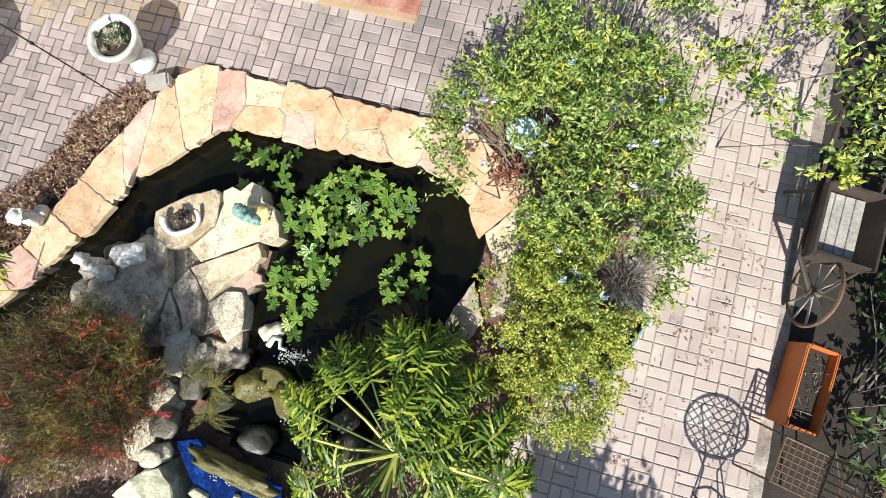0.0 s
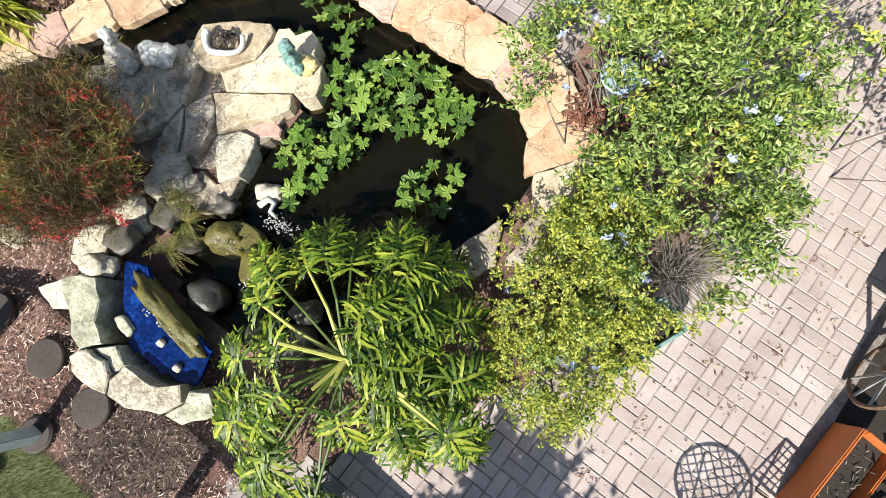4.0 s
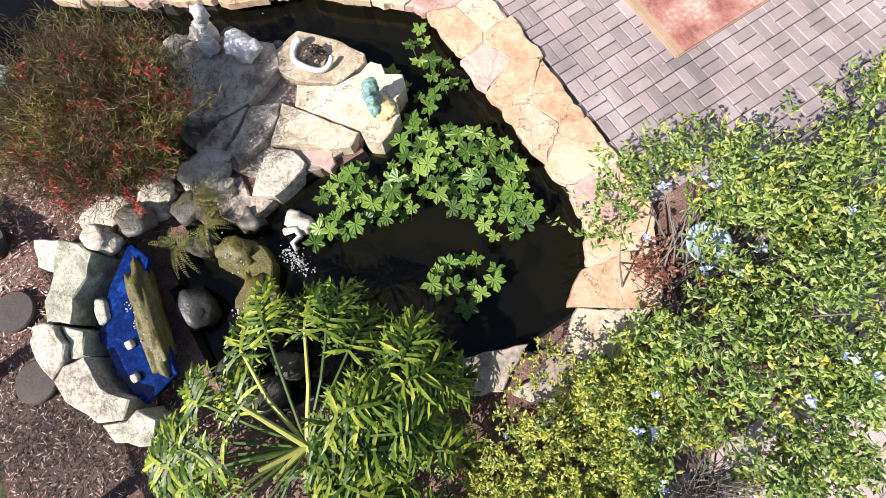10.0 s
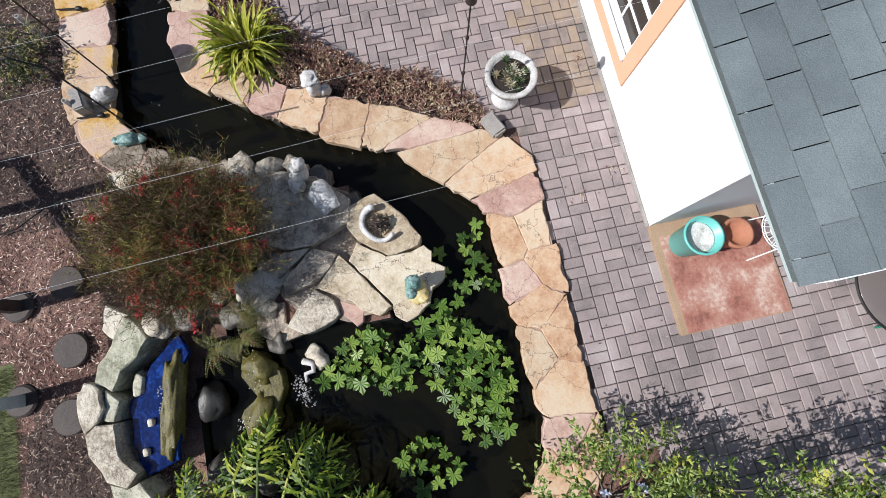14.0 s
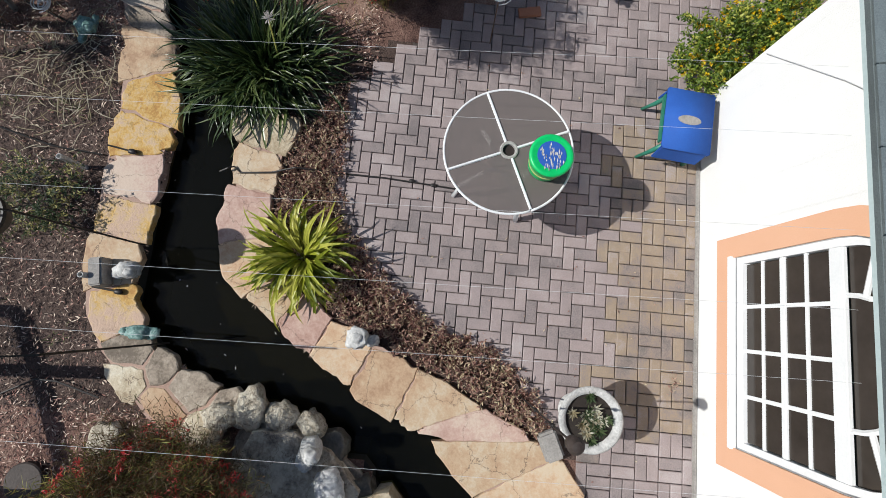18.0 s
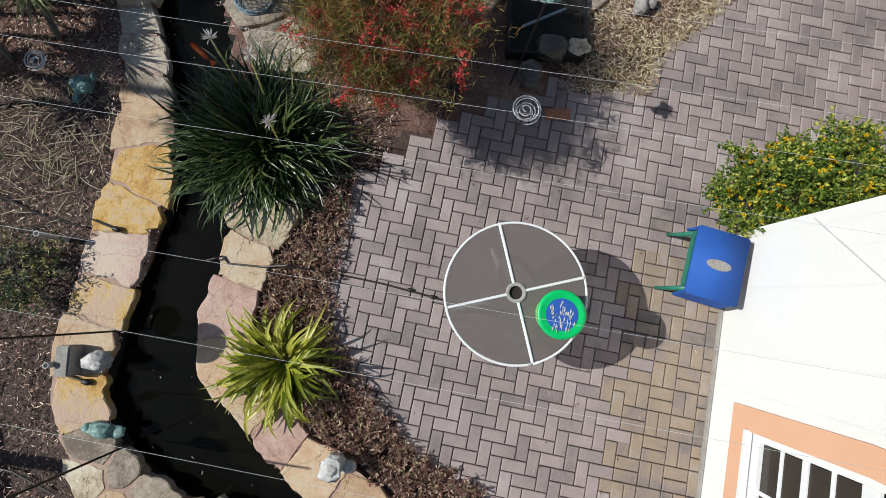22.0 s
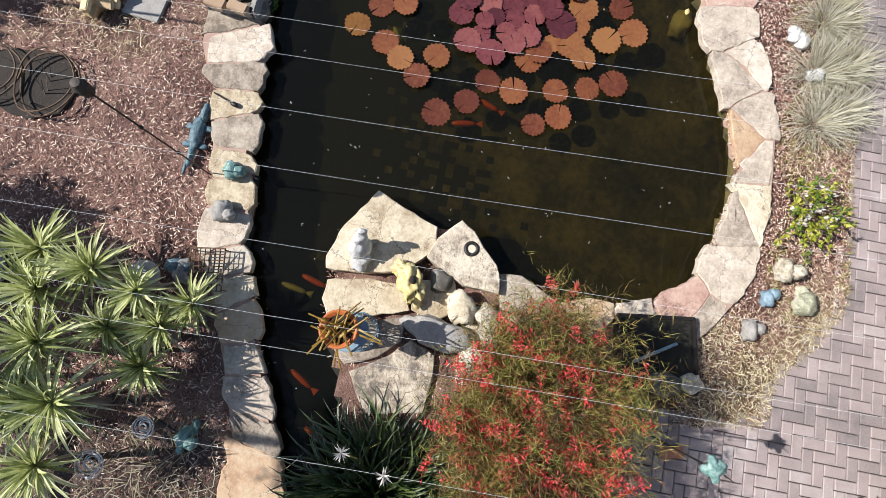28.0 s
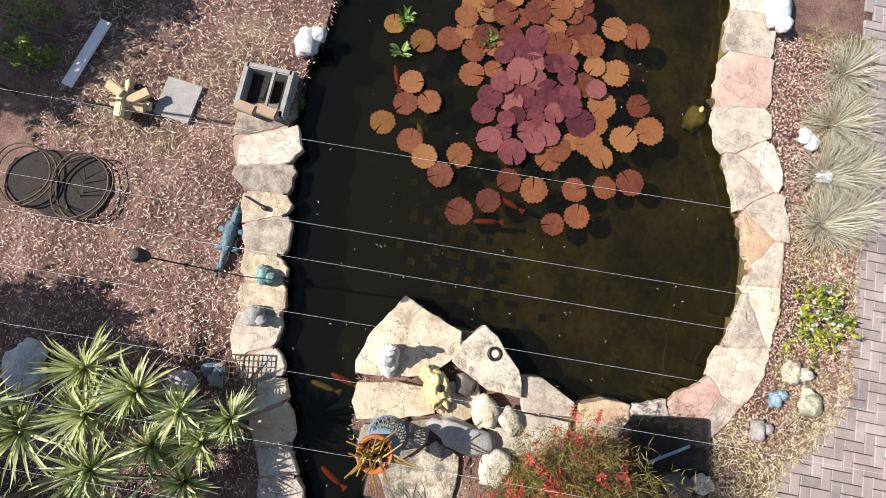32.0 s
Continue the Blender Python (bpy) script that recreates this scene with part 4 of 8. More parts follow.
# ---- plants ----
def strap_clump(name, at, n, ln, wd, droop, material, label, category, up=(0.35, 1.3), seed=1, spread=0.06, group="", seg=5, each=0):
    """Strap leaves from one crown; the first few (each) are leaves of their own."""
    r = random.Random(seed)
    th = thing(name, at, label, category, group)
    lf = Leaves()
    for k in range(n):
        a = r.uniform(0, 6.283)
        e = r.uniform(*up)
        d = Vector((math.cos(a) * math.cos(e), math.sin(a) * math.cos(e), math.sin(e)))
        p = Vector((math.cos(a), math.sin(a), 0)) * r.uniform(0, spread)
        one = Leaves() if k < each else lf
        one.blade(p, d, ln * r.uniform(0.65, 1.1), wd * r.uniform(0.75, 1.2), droop * r.uniform(0.6, 1.3), seg, swing=r.uniform(-1.3, 1.3))
        if k < each:
            one.make("leaf", material, th)
    if lf.v:
        lf.make("foliage", material, th, kind="stuff")
    return th


def leafy_bush(name, blobs, n, ln, wd, material, label, category, seed=1, twigs=40, mat2=None, share=0.0, flowers=0, flmat=None, flsize=0.03, rise=0.4, gaps=(), thin=0.0):
    """Twigs that reach from the root to a crown of leaf sprays over a few rounded masses."""
    r = random.Random(seed)
    c0 = blobs[0][0]
    th = thing(name, (c0[0], c0[1], 0), label, category)
    o = Vector((c0[0], c0[1], 0))
    lf, l2, fl = Leaves(), Leaves(), Leaves()
    tw = bmesh.new()
    vol = [b[1][0] * b[1][1] for b in blobs]

    def spot(deep):
        c, s = r.choices(blobs, vol)[0]
        v = rvec(r)
        if v.z < -0.1:
            v.z = -v.z * 0.6
        k = r.uniform(0.86, 1.04) if r.random() > deep else r.uniform(0.35, 0.9)
        k *= 1 + 0.20 * noise.noise(Vector((v.x * 2.3 + seed, v.y * 2.3, v.z * 2.3))) + 0.30 * noise.noise(Vector((v.x * 6 + seed, v.y * 6, v.z * 6)))
        return Vector((c[0] + v.x * s[0] * k, c[1] + v.y * s[1] * k, max(0.03, c[2] + v.z * s[2] * k))) - o, v
    for _ in range(twigs):
        p, v = spot(0.5)
        q = Vector((r.uniform(-0.25, 0.25) + p.x * 0.4, r.uniform(-0.25, 0.25) + p.y * 0.4, 0.0))
        m = (p + q) / 2 + Vector((r.uniform(-.1, .1), r.uniform(-.1, .1), 0.12))
        tube(tw, [q, m, p], 0.009, 4, 0.003)
    tagged(part("twig_mass", tw, M["twig"], th), kind="stuff")
    sprays = n // 10
    clumps = [spot(0.25) for _ in range(max(12, sprays // 9))]
    for _ in range(sprays):
        p, v = r.choice(clumps)
        p = p + Vector((r.gauss(0, 1.5 * ln), r.gauss(0, 1.5 * ln), r.gauss(0, 1.0 * ln)))
        p.z = max(p.z, 0.02)
        if noise.noise(Vector((p.x * 3.2, p.y * 3.2, seed))) + 0.5 * noise.noise(Vector((p.x * 8, p.y * 8, seed))) < r.uniform(-0.6, 0.0) + thin:
            continue
        if any(math.hypot(p.x + o.x - gx, p.y + o.y - gy) < gr for gx, gy, gr in gaps):
            continue
        d = (v + rvec(r) * 0.8 + Vector((0, 0, rise))).normalized()
        tgt = l2 if r.random() < share else lf
        for k in range(10):
            dd = d * 0.5 + rvec(r)
            dd = Vector((dd.x, dd.y, dd.z * 0.55)).normalized()
            u = dd.cross(Vector((0, 0, 1)) + rvec(r) * 0.75)
            u = u.normalized() if u.length > 1e-3 else Vector((1, 0, 0))
            tgt.quad(p + d * (k * ln * 0.34), dd, u, ln * r.uniform(0.7, 1.25), wd * r.uniform(0.7, 1.2))
    lf.make("foliage", material, th, kind="stuff")
    if l2.v:
        l2.make("foliage", mat2, th, kind="stuff")
    for _ in range(flowers):
        p, v = spot(0.0)
        p = p + Vector((0, 0, 0.03)) + v * 0.03
        fl = Leaves()
        for k in range(9):
            d = (rvec(r) + Vector((0, 0, 0.8))).normalized()
            u = d.cross(rvec(r)).normalized()
            fl.quad(p + rvec(r) * flsize * 0.35, d, u, flsize, flsize * 0.8)
        fl.make("flower", flmat, th)
    return th


def coral_bush(name, at, rx, ry, h, n, reds, material, label, seed=1, mat2=None):
    """Hundreds of arching hair-thin stems with clusters of small red tubes."""
    r = random.Random(seed)
    th = thing(name, at, label, "shrub", "firecracker bushes")
    lf, l2, fl = Leaves(), Leaves(), Leaves()
    tips = []
    for k in range(n):
        if k % 34 == 0:
            a0, rad0, hh, kind2 = r.uniform(0, 6.283), math.sqrt(r.random()), r.uniform(0.75, 1.15), r.random() < (0.25 if h < 0.8 else 0.3)
        a = a0 + r.gauss(0, 0.16)
        rad = max(0.0, rad0 + r.gauss(0, 0.09))
        end = Vector((math.cos(a) * rx * rad, math.sin(a) * ry * rad, 0))
        base = end * r.uniform(0.1, 0.45)
        d = Vector((end.x - base.x, end.y - base.y, h * r.uniform(0.9, 1.3))).normalized()
        ln = h * hh * r.uniform(0.85, 1.15) + (end - base).length * 0.5
        tgt = l2 if (mat2 and kind2) else lf
        base.z = 0
        tgt.blade(base, d, ln, 0.006, r.uniform(0.6, 1.5), 5, 0.9, 0.4)
        tip = tgt.v[-2]
        tips.append(tip)
        for m in range(20):
            q = tgt.v[-2 - 3 * r.randint(0, 3)] + rvec(r) * 0.02
            dd = (rvec(r) + d * 0.6).normalized()
            u = dd.cross(rvec(r)).normalized()
            tgt.quad(q, dd, u, r.uniform(0.04, 0.10), 0.0046, 0.1)
    # extra dark blades fill the core and stand in for its inner shade
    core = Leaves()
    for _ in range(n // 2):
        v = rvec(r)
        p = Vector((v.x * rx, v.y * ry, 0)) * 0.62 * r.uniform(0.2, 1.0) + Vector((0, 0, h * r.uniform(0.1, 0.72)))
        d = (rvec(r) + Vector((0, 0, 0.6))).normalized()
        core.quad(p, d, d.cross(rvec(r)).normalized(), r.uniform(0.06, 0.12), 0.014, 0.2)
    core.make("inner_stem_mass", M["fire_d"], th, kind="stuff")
    lf.make("stem_mass", material, th, kind="stuff")
    if l2.v:
        l2.make("stem_mass", mat2, th, kind="stuff")
    for _ in range(reds):
        p = r.choice(tips)
        ax = (Vector((p.x, p.y, 0)).normalized() * 0.8 + rvec(r) * 0.7).normalized()
        ll = r.uniform(0.05, 0.17)
        for k in range(int(16 + ll * 260)):
            q = p + ax * r.uniform(-ll, ll * 0.4) + rvec(r) * r.uniform(0.004, 0.034)
            d = (rvec(r) + Vector((0, 0, -0.2))).normalized()
            fl.quad(q, d, d.cross(rvec(r)).normalized(), r.uniform(0.024, 0.044), 0.013, 0.3)
    fl.make("blossom", M["redfl"], th, "small red tubular flowers", "stuff")
    return th


# the hedge of plumbago, with its bright sunny side and yellower foot
leafy_bush("plumbago_hedge", [((1.45, 3.05, 0.45), (0.95, 0.75, 0.55)), ((0.95, 3.35, 0.4), (0.5, 0.6, 0.45)), ((2.0, 2.55, 0.4), (0.6, 0.62, 0.42)), ((1.7, 3.6, 0.45), (0.75, 0.5, 0.5)), ((1.45, 4.2, 0.75), (0.7, 0.6, 0.5)), ((1.75, 5.0, 0.85), (0.85, 0.6, 0.55))],
           48000, 0.050, 0.022, M["hedge"], "bright leafy plumbago hedge with pale blue flowers", "hedge", 3, 120, M["hedge_y"], 0.14, 44, M["bluefl"], 0.042, gaps=[(1.02, 2.50, 0.24), (1.05, 2.80, 0.24), (0.85, 3.0, 0.2), (1.18, 3.24, 0.17), (1.45, 2.95, 0.14), (2.2, 2.18, 0.26)], thin=0.16)
leafy_bush("yellow_hedge", [((1.75, 1.75, 0.28), (0.55, 0.62, 0.34)), ((1.95, 1.15, 0.25), (0.36, 0.42, 0.3)), ((2.15, 2.15, 0.3), (0.35, 0.4, 0.3)), ((1.5, 2.25, 0.25), (0.35, 0.35, 0.28))],
           42000, 0.031, 0.017, M["hedge_y"], "low yellow-green hedge of tiny leaves spilling over the planter", "hedge", 5, 50, M["hedge"], 0.15, 16, M["bluefl"], 0.038, gaps=[(2.2, 2.18, 0.26), (2.42, 1.78, 0.16), (1.15, 2.25, 0.24)])
# a bare twiggy gap in the hedge
bt = bmesh.new()
for _ in range(320):
    a, e = rng.uniform(0, 6.28), rng.uniform(0.2, 1.4)
    p0 = Vector((rng.uniform(-.08, .08), rng.uniform(-.08, .08), 0.35))
    d = Vector((math.cos(a) * math.cos(e), math.sin(a) * math.cos(e), math.sin(e)))
    tube(bt, [p0, p0 + d * 0.14 + rvec() * 0.02, p0 + d * rng.uniform(0.2, 0.36) + rvec() * 0.05], 0.0035, 3, 0.0015)
dry = thing("dry_twigs", (2.2, 2.18, 0.16), "tangle of bare grey twigs in the hedge", "twigs")
tagged(part("twig_mass", bt, M["twig"], dry), kind="stuff")

# loose sprays reaching over the path from the far shrub
leafy_bush("overhanging_shrub", [((3.0, 4.2, 0.95), (0.75, 0.5, 0.25)), ((3.35, 3.55, 0.9), (0.35, 0.45, 0.2)), ((3.9, 4.5, 0.8), (0.8, 0.6, 0.5))],
           5200, 0.06, 0.028, M["hedge"], "loose leafy shrub branches hanging over the path", "shrub", 8, 10, M["hedge_y"], 0.4, 4, M["bluefl"])
leafy_bush("dark_shrub", [((4.55, 1.2, 0.25), (0.5, 0.8, 0.35)), ((4.75, 2.6, 0.2), (0.5, 0.9, 0.3)), ((4.8, 4.0, 0.3), (0.5, 0.9, 0.4))],
           5000, 0.09, 0.045, M["shrub"], "dark green broad-leaved shrub in shade", "shrub", 9, 40, M["lantana"], 0.08)


def philodendron(at):
    """Long pale petioles from one crown, each with a drooping leaf cut into wavy lobes."""
    r = random.Random(4)
    th = thing("split_leaf_philodendron", at, "large split-leaf philodendron with pale petioles", "plant")
    part("trunk", lump(0.07, 0.07, 0.18, (0, 0, 0.15), 0.25, 2, 3), M["darkrock"], th)
    spec = [(184, 0.86), (155, 0.86), (204, 0.62), (56, 0.55), (52, 1.0), (245, 0.58), (240, 1.0), (80, 1.05), (106, 1.0), (4, 1.0), (29, 1.0), (258, 0.85), (274, 1.12), (296, 1.2), (346, 0.66), (88, 0.6), (30, 0.55), (64, 0.8), (18, 0.75), (122, 0.85), (42, 0.35), (100, 0.4), (248, 1.1), (214, 0.95), (140, 0.95), (172, 1.0), (300, 1.1), (70, 0.4)]
    spec += [(r.uniform(-25, 115), r.uniform(0.4, 1.1)) for _ in range(11)] + [(r.uniform(130, 330), r.uniform(0.45, 1.05)) for _ in range(3)] + [(r.uniform(-45, 105), r.uniform(0.2, 0.55)) for _ in range(6)]
    for k, (az, reach) in enumerate(spec):
        a = radians(az + r.uniform(-5, 5))
        out = Vector((math.cos(a), math.sin(a), 0))
        p0 = out * 0.03 + Vector((0, 0, 0.38))
        top = 0.66 - 0.22 * reach + r.uniform(-0.10, 0.10)
        p2 = out * (reach * 0.84) + Vector((0, 0, top))
        p1 = (p0 + p2) / 2 + Vector((r.uniform(-.04, .04), r.uniform(-.04, .04), 0.08))
        pale = k in (0, 1, 14, 9)
        part("petiole", tube(bmesh.new(), [p0, p1, p2], 0.017 if pale else 0.011, 6, 0.010), M["petiole"] if pale else M["philodark"], th, "pale yellow-green petiole" if pale else "")
        lf = Leaves()
        b = a + r.uniform(-0.6, 0.6)
        ld = Vector((math.cos(b), math.sin(b), r.uniform(-0.6, -0.1))).normalized()
        s = ld.cross(Vector((0, 0, 1))).normalized()
        s = (s + Vector((0, 0, r.uniform(-0.35, 0.35)))).normalized()
        ln = r.uniform(0.26, 0.36)
        q = p2 - ld * (0.03 if pale else 0.10)
        bend = r.uniform(-0.5, 0.5)
        for m in range(10):
            g = m / 9
            c = q + ld * ln * g + s * bend * 0.12 * g * g + Vector((0, 0, -0.16 * g * g))
            half = 0.08 + 0.13 * math.sin(math.pi * (0.30 + 0.62 * g))
            for side in (-1, 1):
                ang = radians((112 if m == 0 else 88 - 62 * g) + r.uniform(-12, 12))
                dd = (s * side * math.sin(ang) + ld * math.cos(ang) + Vector((0, 0, r.uniform(-.08, .22)))).normalized()
                lb = half * r.uniform(0.75, 1.2)
                dr = r.uniform(0.7, 1.9)
                lf.blade(c, dd, lb, 0.026, dr, 4, 0.6, r.uniform(-0.05, 0.08), swing=r.uniform(-.8, .8))
                for w in (0.2, 0.4, 0.6, 0.8):
                    drop = Vector((0, 0, -dr * 0.4 * lb * w * w))
                    for sg in (-1, 1):
                        d3 = (dd * 1.0 + ld * sg * r.uniform(0.55, 1.1) + Vector((0, 0, -0.3 * dr)) + rvec(r) * 0.3).normalized()
                        lf.blade(c + dd * lb * w + drop, d3, lb * r.uniform(0.24, 0.46), 0.017, r.uniform(0.4, 1.2), 2, 0.7, 0.0)
        lf.blade(q, ld, ln * 1.15, 0.03, 1.0, 6, 0.7, 0.0)
        lf.make("leaf", M["philo"], th)
    for az, ln in ((200, 0.42), (285, 0.22), (262, 0.26), (12, 0.5)):
        a = radians(az)
        part("petiole", tube(bmesh.new(), [(0, 0, 0.38), (ln * math.cos(a), ln * math.sin(a), 0.38 + 0.5 * ln)], 0.02, 6, 0.014), M["petiole"], th, "cut pale petiole stub")
    return th


philodendron((0.76, 0.35, 0.06))

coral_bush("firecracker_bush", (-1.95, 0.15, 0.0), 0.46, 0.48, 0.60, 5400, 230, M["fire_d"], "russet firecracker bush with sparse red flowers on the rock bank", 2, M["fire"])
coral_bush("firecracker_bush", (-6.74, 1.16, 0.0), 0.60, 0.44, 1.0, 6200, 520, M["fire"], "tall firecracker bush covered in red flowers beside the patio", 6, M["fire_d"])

strap_clump("agapanthus", (-5.75, 0.15, 0.02), 760, 0.64, 0.030, 1.5, M["agap"], "dark green strap-leaved agapanthus clump by the channel", "plant", (0.25, 1.45), 3, 0.44, seg=6, each=300)
strap_clump("variegated_flax_lily", (-3.97, 0.78, 0.02), 150, 0.64, 0.044, 2.7, M["bromel"], "yellow-green arching strap-leaved clump on the coping", "plant", (0.3, 1.35), 4, 0.12, seg=7, each=170)

# a few late flower heads over the agapanthus
for x, y, z in ((-0.42, 0.05, 0.80), (0.06, 0.34, 0.84), (-0.5, -0.28, 0.76)):
    th = thing("agapanthus_flower", (-5.75 + x, 0.15 + y, 0.0), "pale faded agapanthus flower head on a tall stalk", "flower", "agapanthus flowers")
    part("stalk", tube(bmesh.new(), [(-x * 0.5, -y * 0.5, 0.02), (-x * 0.2, -y * 0.2, z * 0.6), (0, 0, z)], 0.007, 5), M["petiole"], th)
    fl = Leaves()
    for _ in range(26):
        d = (rvec() + Vector((0, 0, 0.35))).normalized()
        fl.quad(Vector((0, 0, z)), d, d.cross(rvec()).normalized(), rng.uniform(0.05, 0.085), 0.014)
    fl.make("flower", M["whitefl"], th)

# bronze sedum along the patio edge
lf = Leaves()
SEDUM = [(-5.65, 0.92), (-5.29, 1.03), (-4.71, 0.99), (-4.3, 1.08), (-3.9, 1.45), (-3.53, 1.91), (-3.32, 2.55), (-3.05, 2.86), (-2.70, 3.08), (-2.62, 2.98), (-2.85, 2.52), (-3.02, 2.28), (-3.16, 1.9), (-3.32, 1.56), (-3.5, 1.15), (-3.8, 0.8), (-4.2, 0.5), (-4.7, 0.5), (-5.1, 0.62)]
k = 0
while k < 2600:
    x, y = rng.uniform(-5.7, -2.5), rng.uniform(0.4, 3.2)
    if not inside(x + rng.gauss(0, 0.03), y + rng.gauss(0, 0.03), SEDUM):
        continue
    k += 1
    h = rng.uniform(0.02, 0.11) * (0.7 + 0.6 * noise.noise(Vector((x * 4, y * 4, 0))))
    for m in range(6):
        d = (rvec() + Vector((0, 0, 0.5))).normalized()
        lf.quad(Vector((x, y, h)), d, d.cross(rvec()).normalized(), rng.uniform(0.03, 0.06), rng.uniform(0.010, 0.020), 0.3)
tagged(lf.make("sedum_bed", M["sedum"]), "bronze and purple creeping sedum along the patio edge", "groundcover", kind="stuff")

leafy_bush("lantana_bush", [((-6.22, 4.5, 0.28), (0.32, 0.42, 0.3)), ((-6.0, 4.2, 0.22), (0.18, 0.2, 0.22)), ((-6.45, 4.95, 0.3), (0.3, 0.3, 0.28))], 17000, 0.034, 0.021, M["lantana"],
           "lantana bush with yellow flowers at the house corner", "bush", 12, 30, M["hedge_y"], 0.25, 230, M["yellowfl"], 0.022)

# yellow-green weeds along the edge of the far bed
lf = Leaves()
for _ in range(2600):
    x, y = rng.uniform(-12.2, -7.0), rng.uniform(3.35, 4.2)
    if not inside(x, y, GARDEN) or noise.noise(Vector((x * 1.6, y * 2.2, 9))) < 0.05 - 0.35 * (y - 3.7):
        continue
    for m in range(4):
        a, e = rng.uniform(0, 6.28), rng.uniform(0.2, 1.2)
        lf.blade(Vector((x, y, 0.0)), Vector((math.cos(a) * math.cos(e), math.sin(a) * math.cos(e), math.sin(e))), rng.uniform(0.03, 0.08), 0.007, 0.8, 2)
tagged(lf.make("weeds", M["weed"]), "sparse yellow-green weeds along the bed edge", "weeds", kind="stuff")

# yuccas on the bed beyond the channel; the 1.3 m one is added to cast shade
YUCCAS = [(-6.75, -3.05, 0.75, 0.52), (-7.18, -2.35, 0.62, 0.44), (-7.08, -1.98, 0.60, 0.34), (-6.22, -2.2, 0.80, 0.50), (-5.72, -2.30, 0.62, 0.46), (-6.84, -1.78, 0.50, 0.36), (-7.05, -1.60, 0.45, 0.34), (-6.60, -2.42, 0.80, 0.46), (-6.95, -2.62, 0.72, 0.46), (-6.3, -2.95, 1.3, 0.52), (-7.25, -2.85, 0.55, 0.46), (-6.0, -3.1, 0.6, 0.48), (-6.5, -1.85, 0.45, 0.36), (-6.75, -2.15, 0.55, 0.38), (-6.9, -3.3, 0.9, 0.5), (-6.15, -2.48, 0.7, 0.46)]
for k, (x, y, z, ln) in enumerate(YUCCAS):
    th = thing("yucca", (x, y, 0), "spiky grey-green yucca rosette on a bare stem", "plant", "yuccas on the bed")
    bm = tube(bmesh.new(), [(0.15, -0.1, -0.02), (0.06, -0.05, z * 0.5), (0, 0, z)], 0.028, 6, 0.022)
    part("stem", bm, M["twig"], th)
    lf = Leaves()
    r = random.Random(40 + k)
    for _ in range(88):
        a, e = r.uniform(0, 6.283), r.uniform(-0.4, 1.35)
        lf = Leaves()
        d = Vector((math.cos(a) * math.cos(e), math.sin(a) * math.cos(e), math.sin(e)))
        lf.blade(Vector((0, 0, z)), d, ln * r.uniform(0.55, 1.0), 0.034, 0.6 * r.uniform(0.3, 2.4), 4, 0.85, 0.2, swing=r.uniform(-0.3, 0.3))
        dry = e < -0.15
        lf.make("leaf", M["drygrass" if dry else "yucca"], th, "dry straw-coloured leaf" if dry else "")

# dry grass tufts along the far bed
for k, (x, y, ln) in enumerate([(-10.5, 3.68, 0.46), (-11.1, 3.75, 0.5), (-9.95, 3.70, 0.46), (-10.6, 3.98, 0.42), (-11.7, 3.8, 0.45), (-10.15, 4.0, 0.36)]):
    strap_clump("grass_tuft", (x, y, 0.0), 300, ln, 0.007, 1.5, M["palegrass"], "pale dry fountain grass tuft on the bed", "grass", (0.2, 1.2), 60 + k, 0.12, "grass tufts")
lf = Leaves()
for _ in range(260):
    x, y = rng.gauss(-5.5, 0.36), rng.gauss(-1.75, 0.34)
    a = rng.uniform(0, 6.28)
    lf.blade(Vector((x, y, rng.uniform(0.015, 0.05))), Vector((math.cos(a), math.sin(a), 0.08)), rng.uniform(0.08, 0.26), 0.008, 0.3, 4, 0.5, 0.2, swing=rng.uniform(-1, 1))
tagged(lf.make("dry_leaf_litter", M["drygrass"]), "long dry straw-coloured leaves strewn on the mulch", "litter", kind="stuff")
lf = Leaves()
for _ in range(2200):
    x, y = rng.uniform(-5.2, -3.0), rng.uniform(-2.9, -1.15)
    if noise.noise(Vector((x * 1.8, y * 1.8, 4))) < 0.12 + rng.uniform(-0.15, 0.15):
        continue
    for m in range(3):
        a, e = rng.uniform(0, 6.28), rng.uniform(0.1, 1.0)
        lf.blade(Vector((x, y, 0.0)), Vector((math.cos(a) * math.cos(e), math.sin(a) * math.cos(e), math.sin(e))), rng.uniform(0.03, 0.07), 0.008, 0.8, 2)
tagged(lf.make("weeds", M["lawnleaf"]), "sparse dull green weeds over the mulch", "weeds", kind="stuff")
leafy_bush("small_shrub", [((-4.32, -1.52, 0.14), (0.34, 0.32, 0.2))], 2600, 0.035, 0.014, M["shrub"], "small dull green shrub on the mulch bed", "shrub", 21, 25, M["weed"], 0.4)
leafy_bush("variegated_shrub", [((-9.0, 3.62, 0.1), (0.24, 0.16, 0.14))], 700, 0.05, 0.03, M["bromel"], "low yellow and white flowering plant by the coping", "plant", 22, 10, M["lantana"], 0.4, 26, M["whitefl"], 0.03)


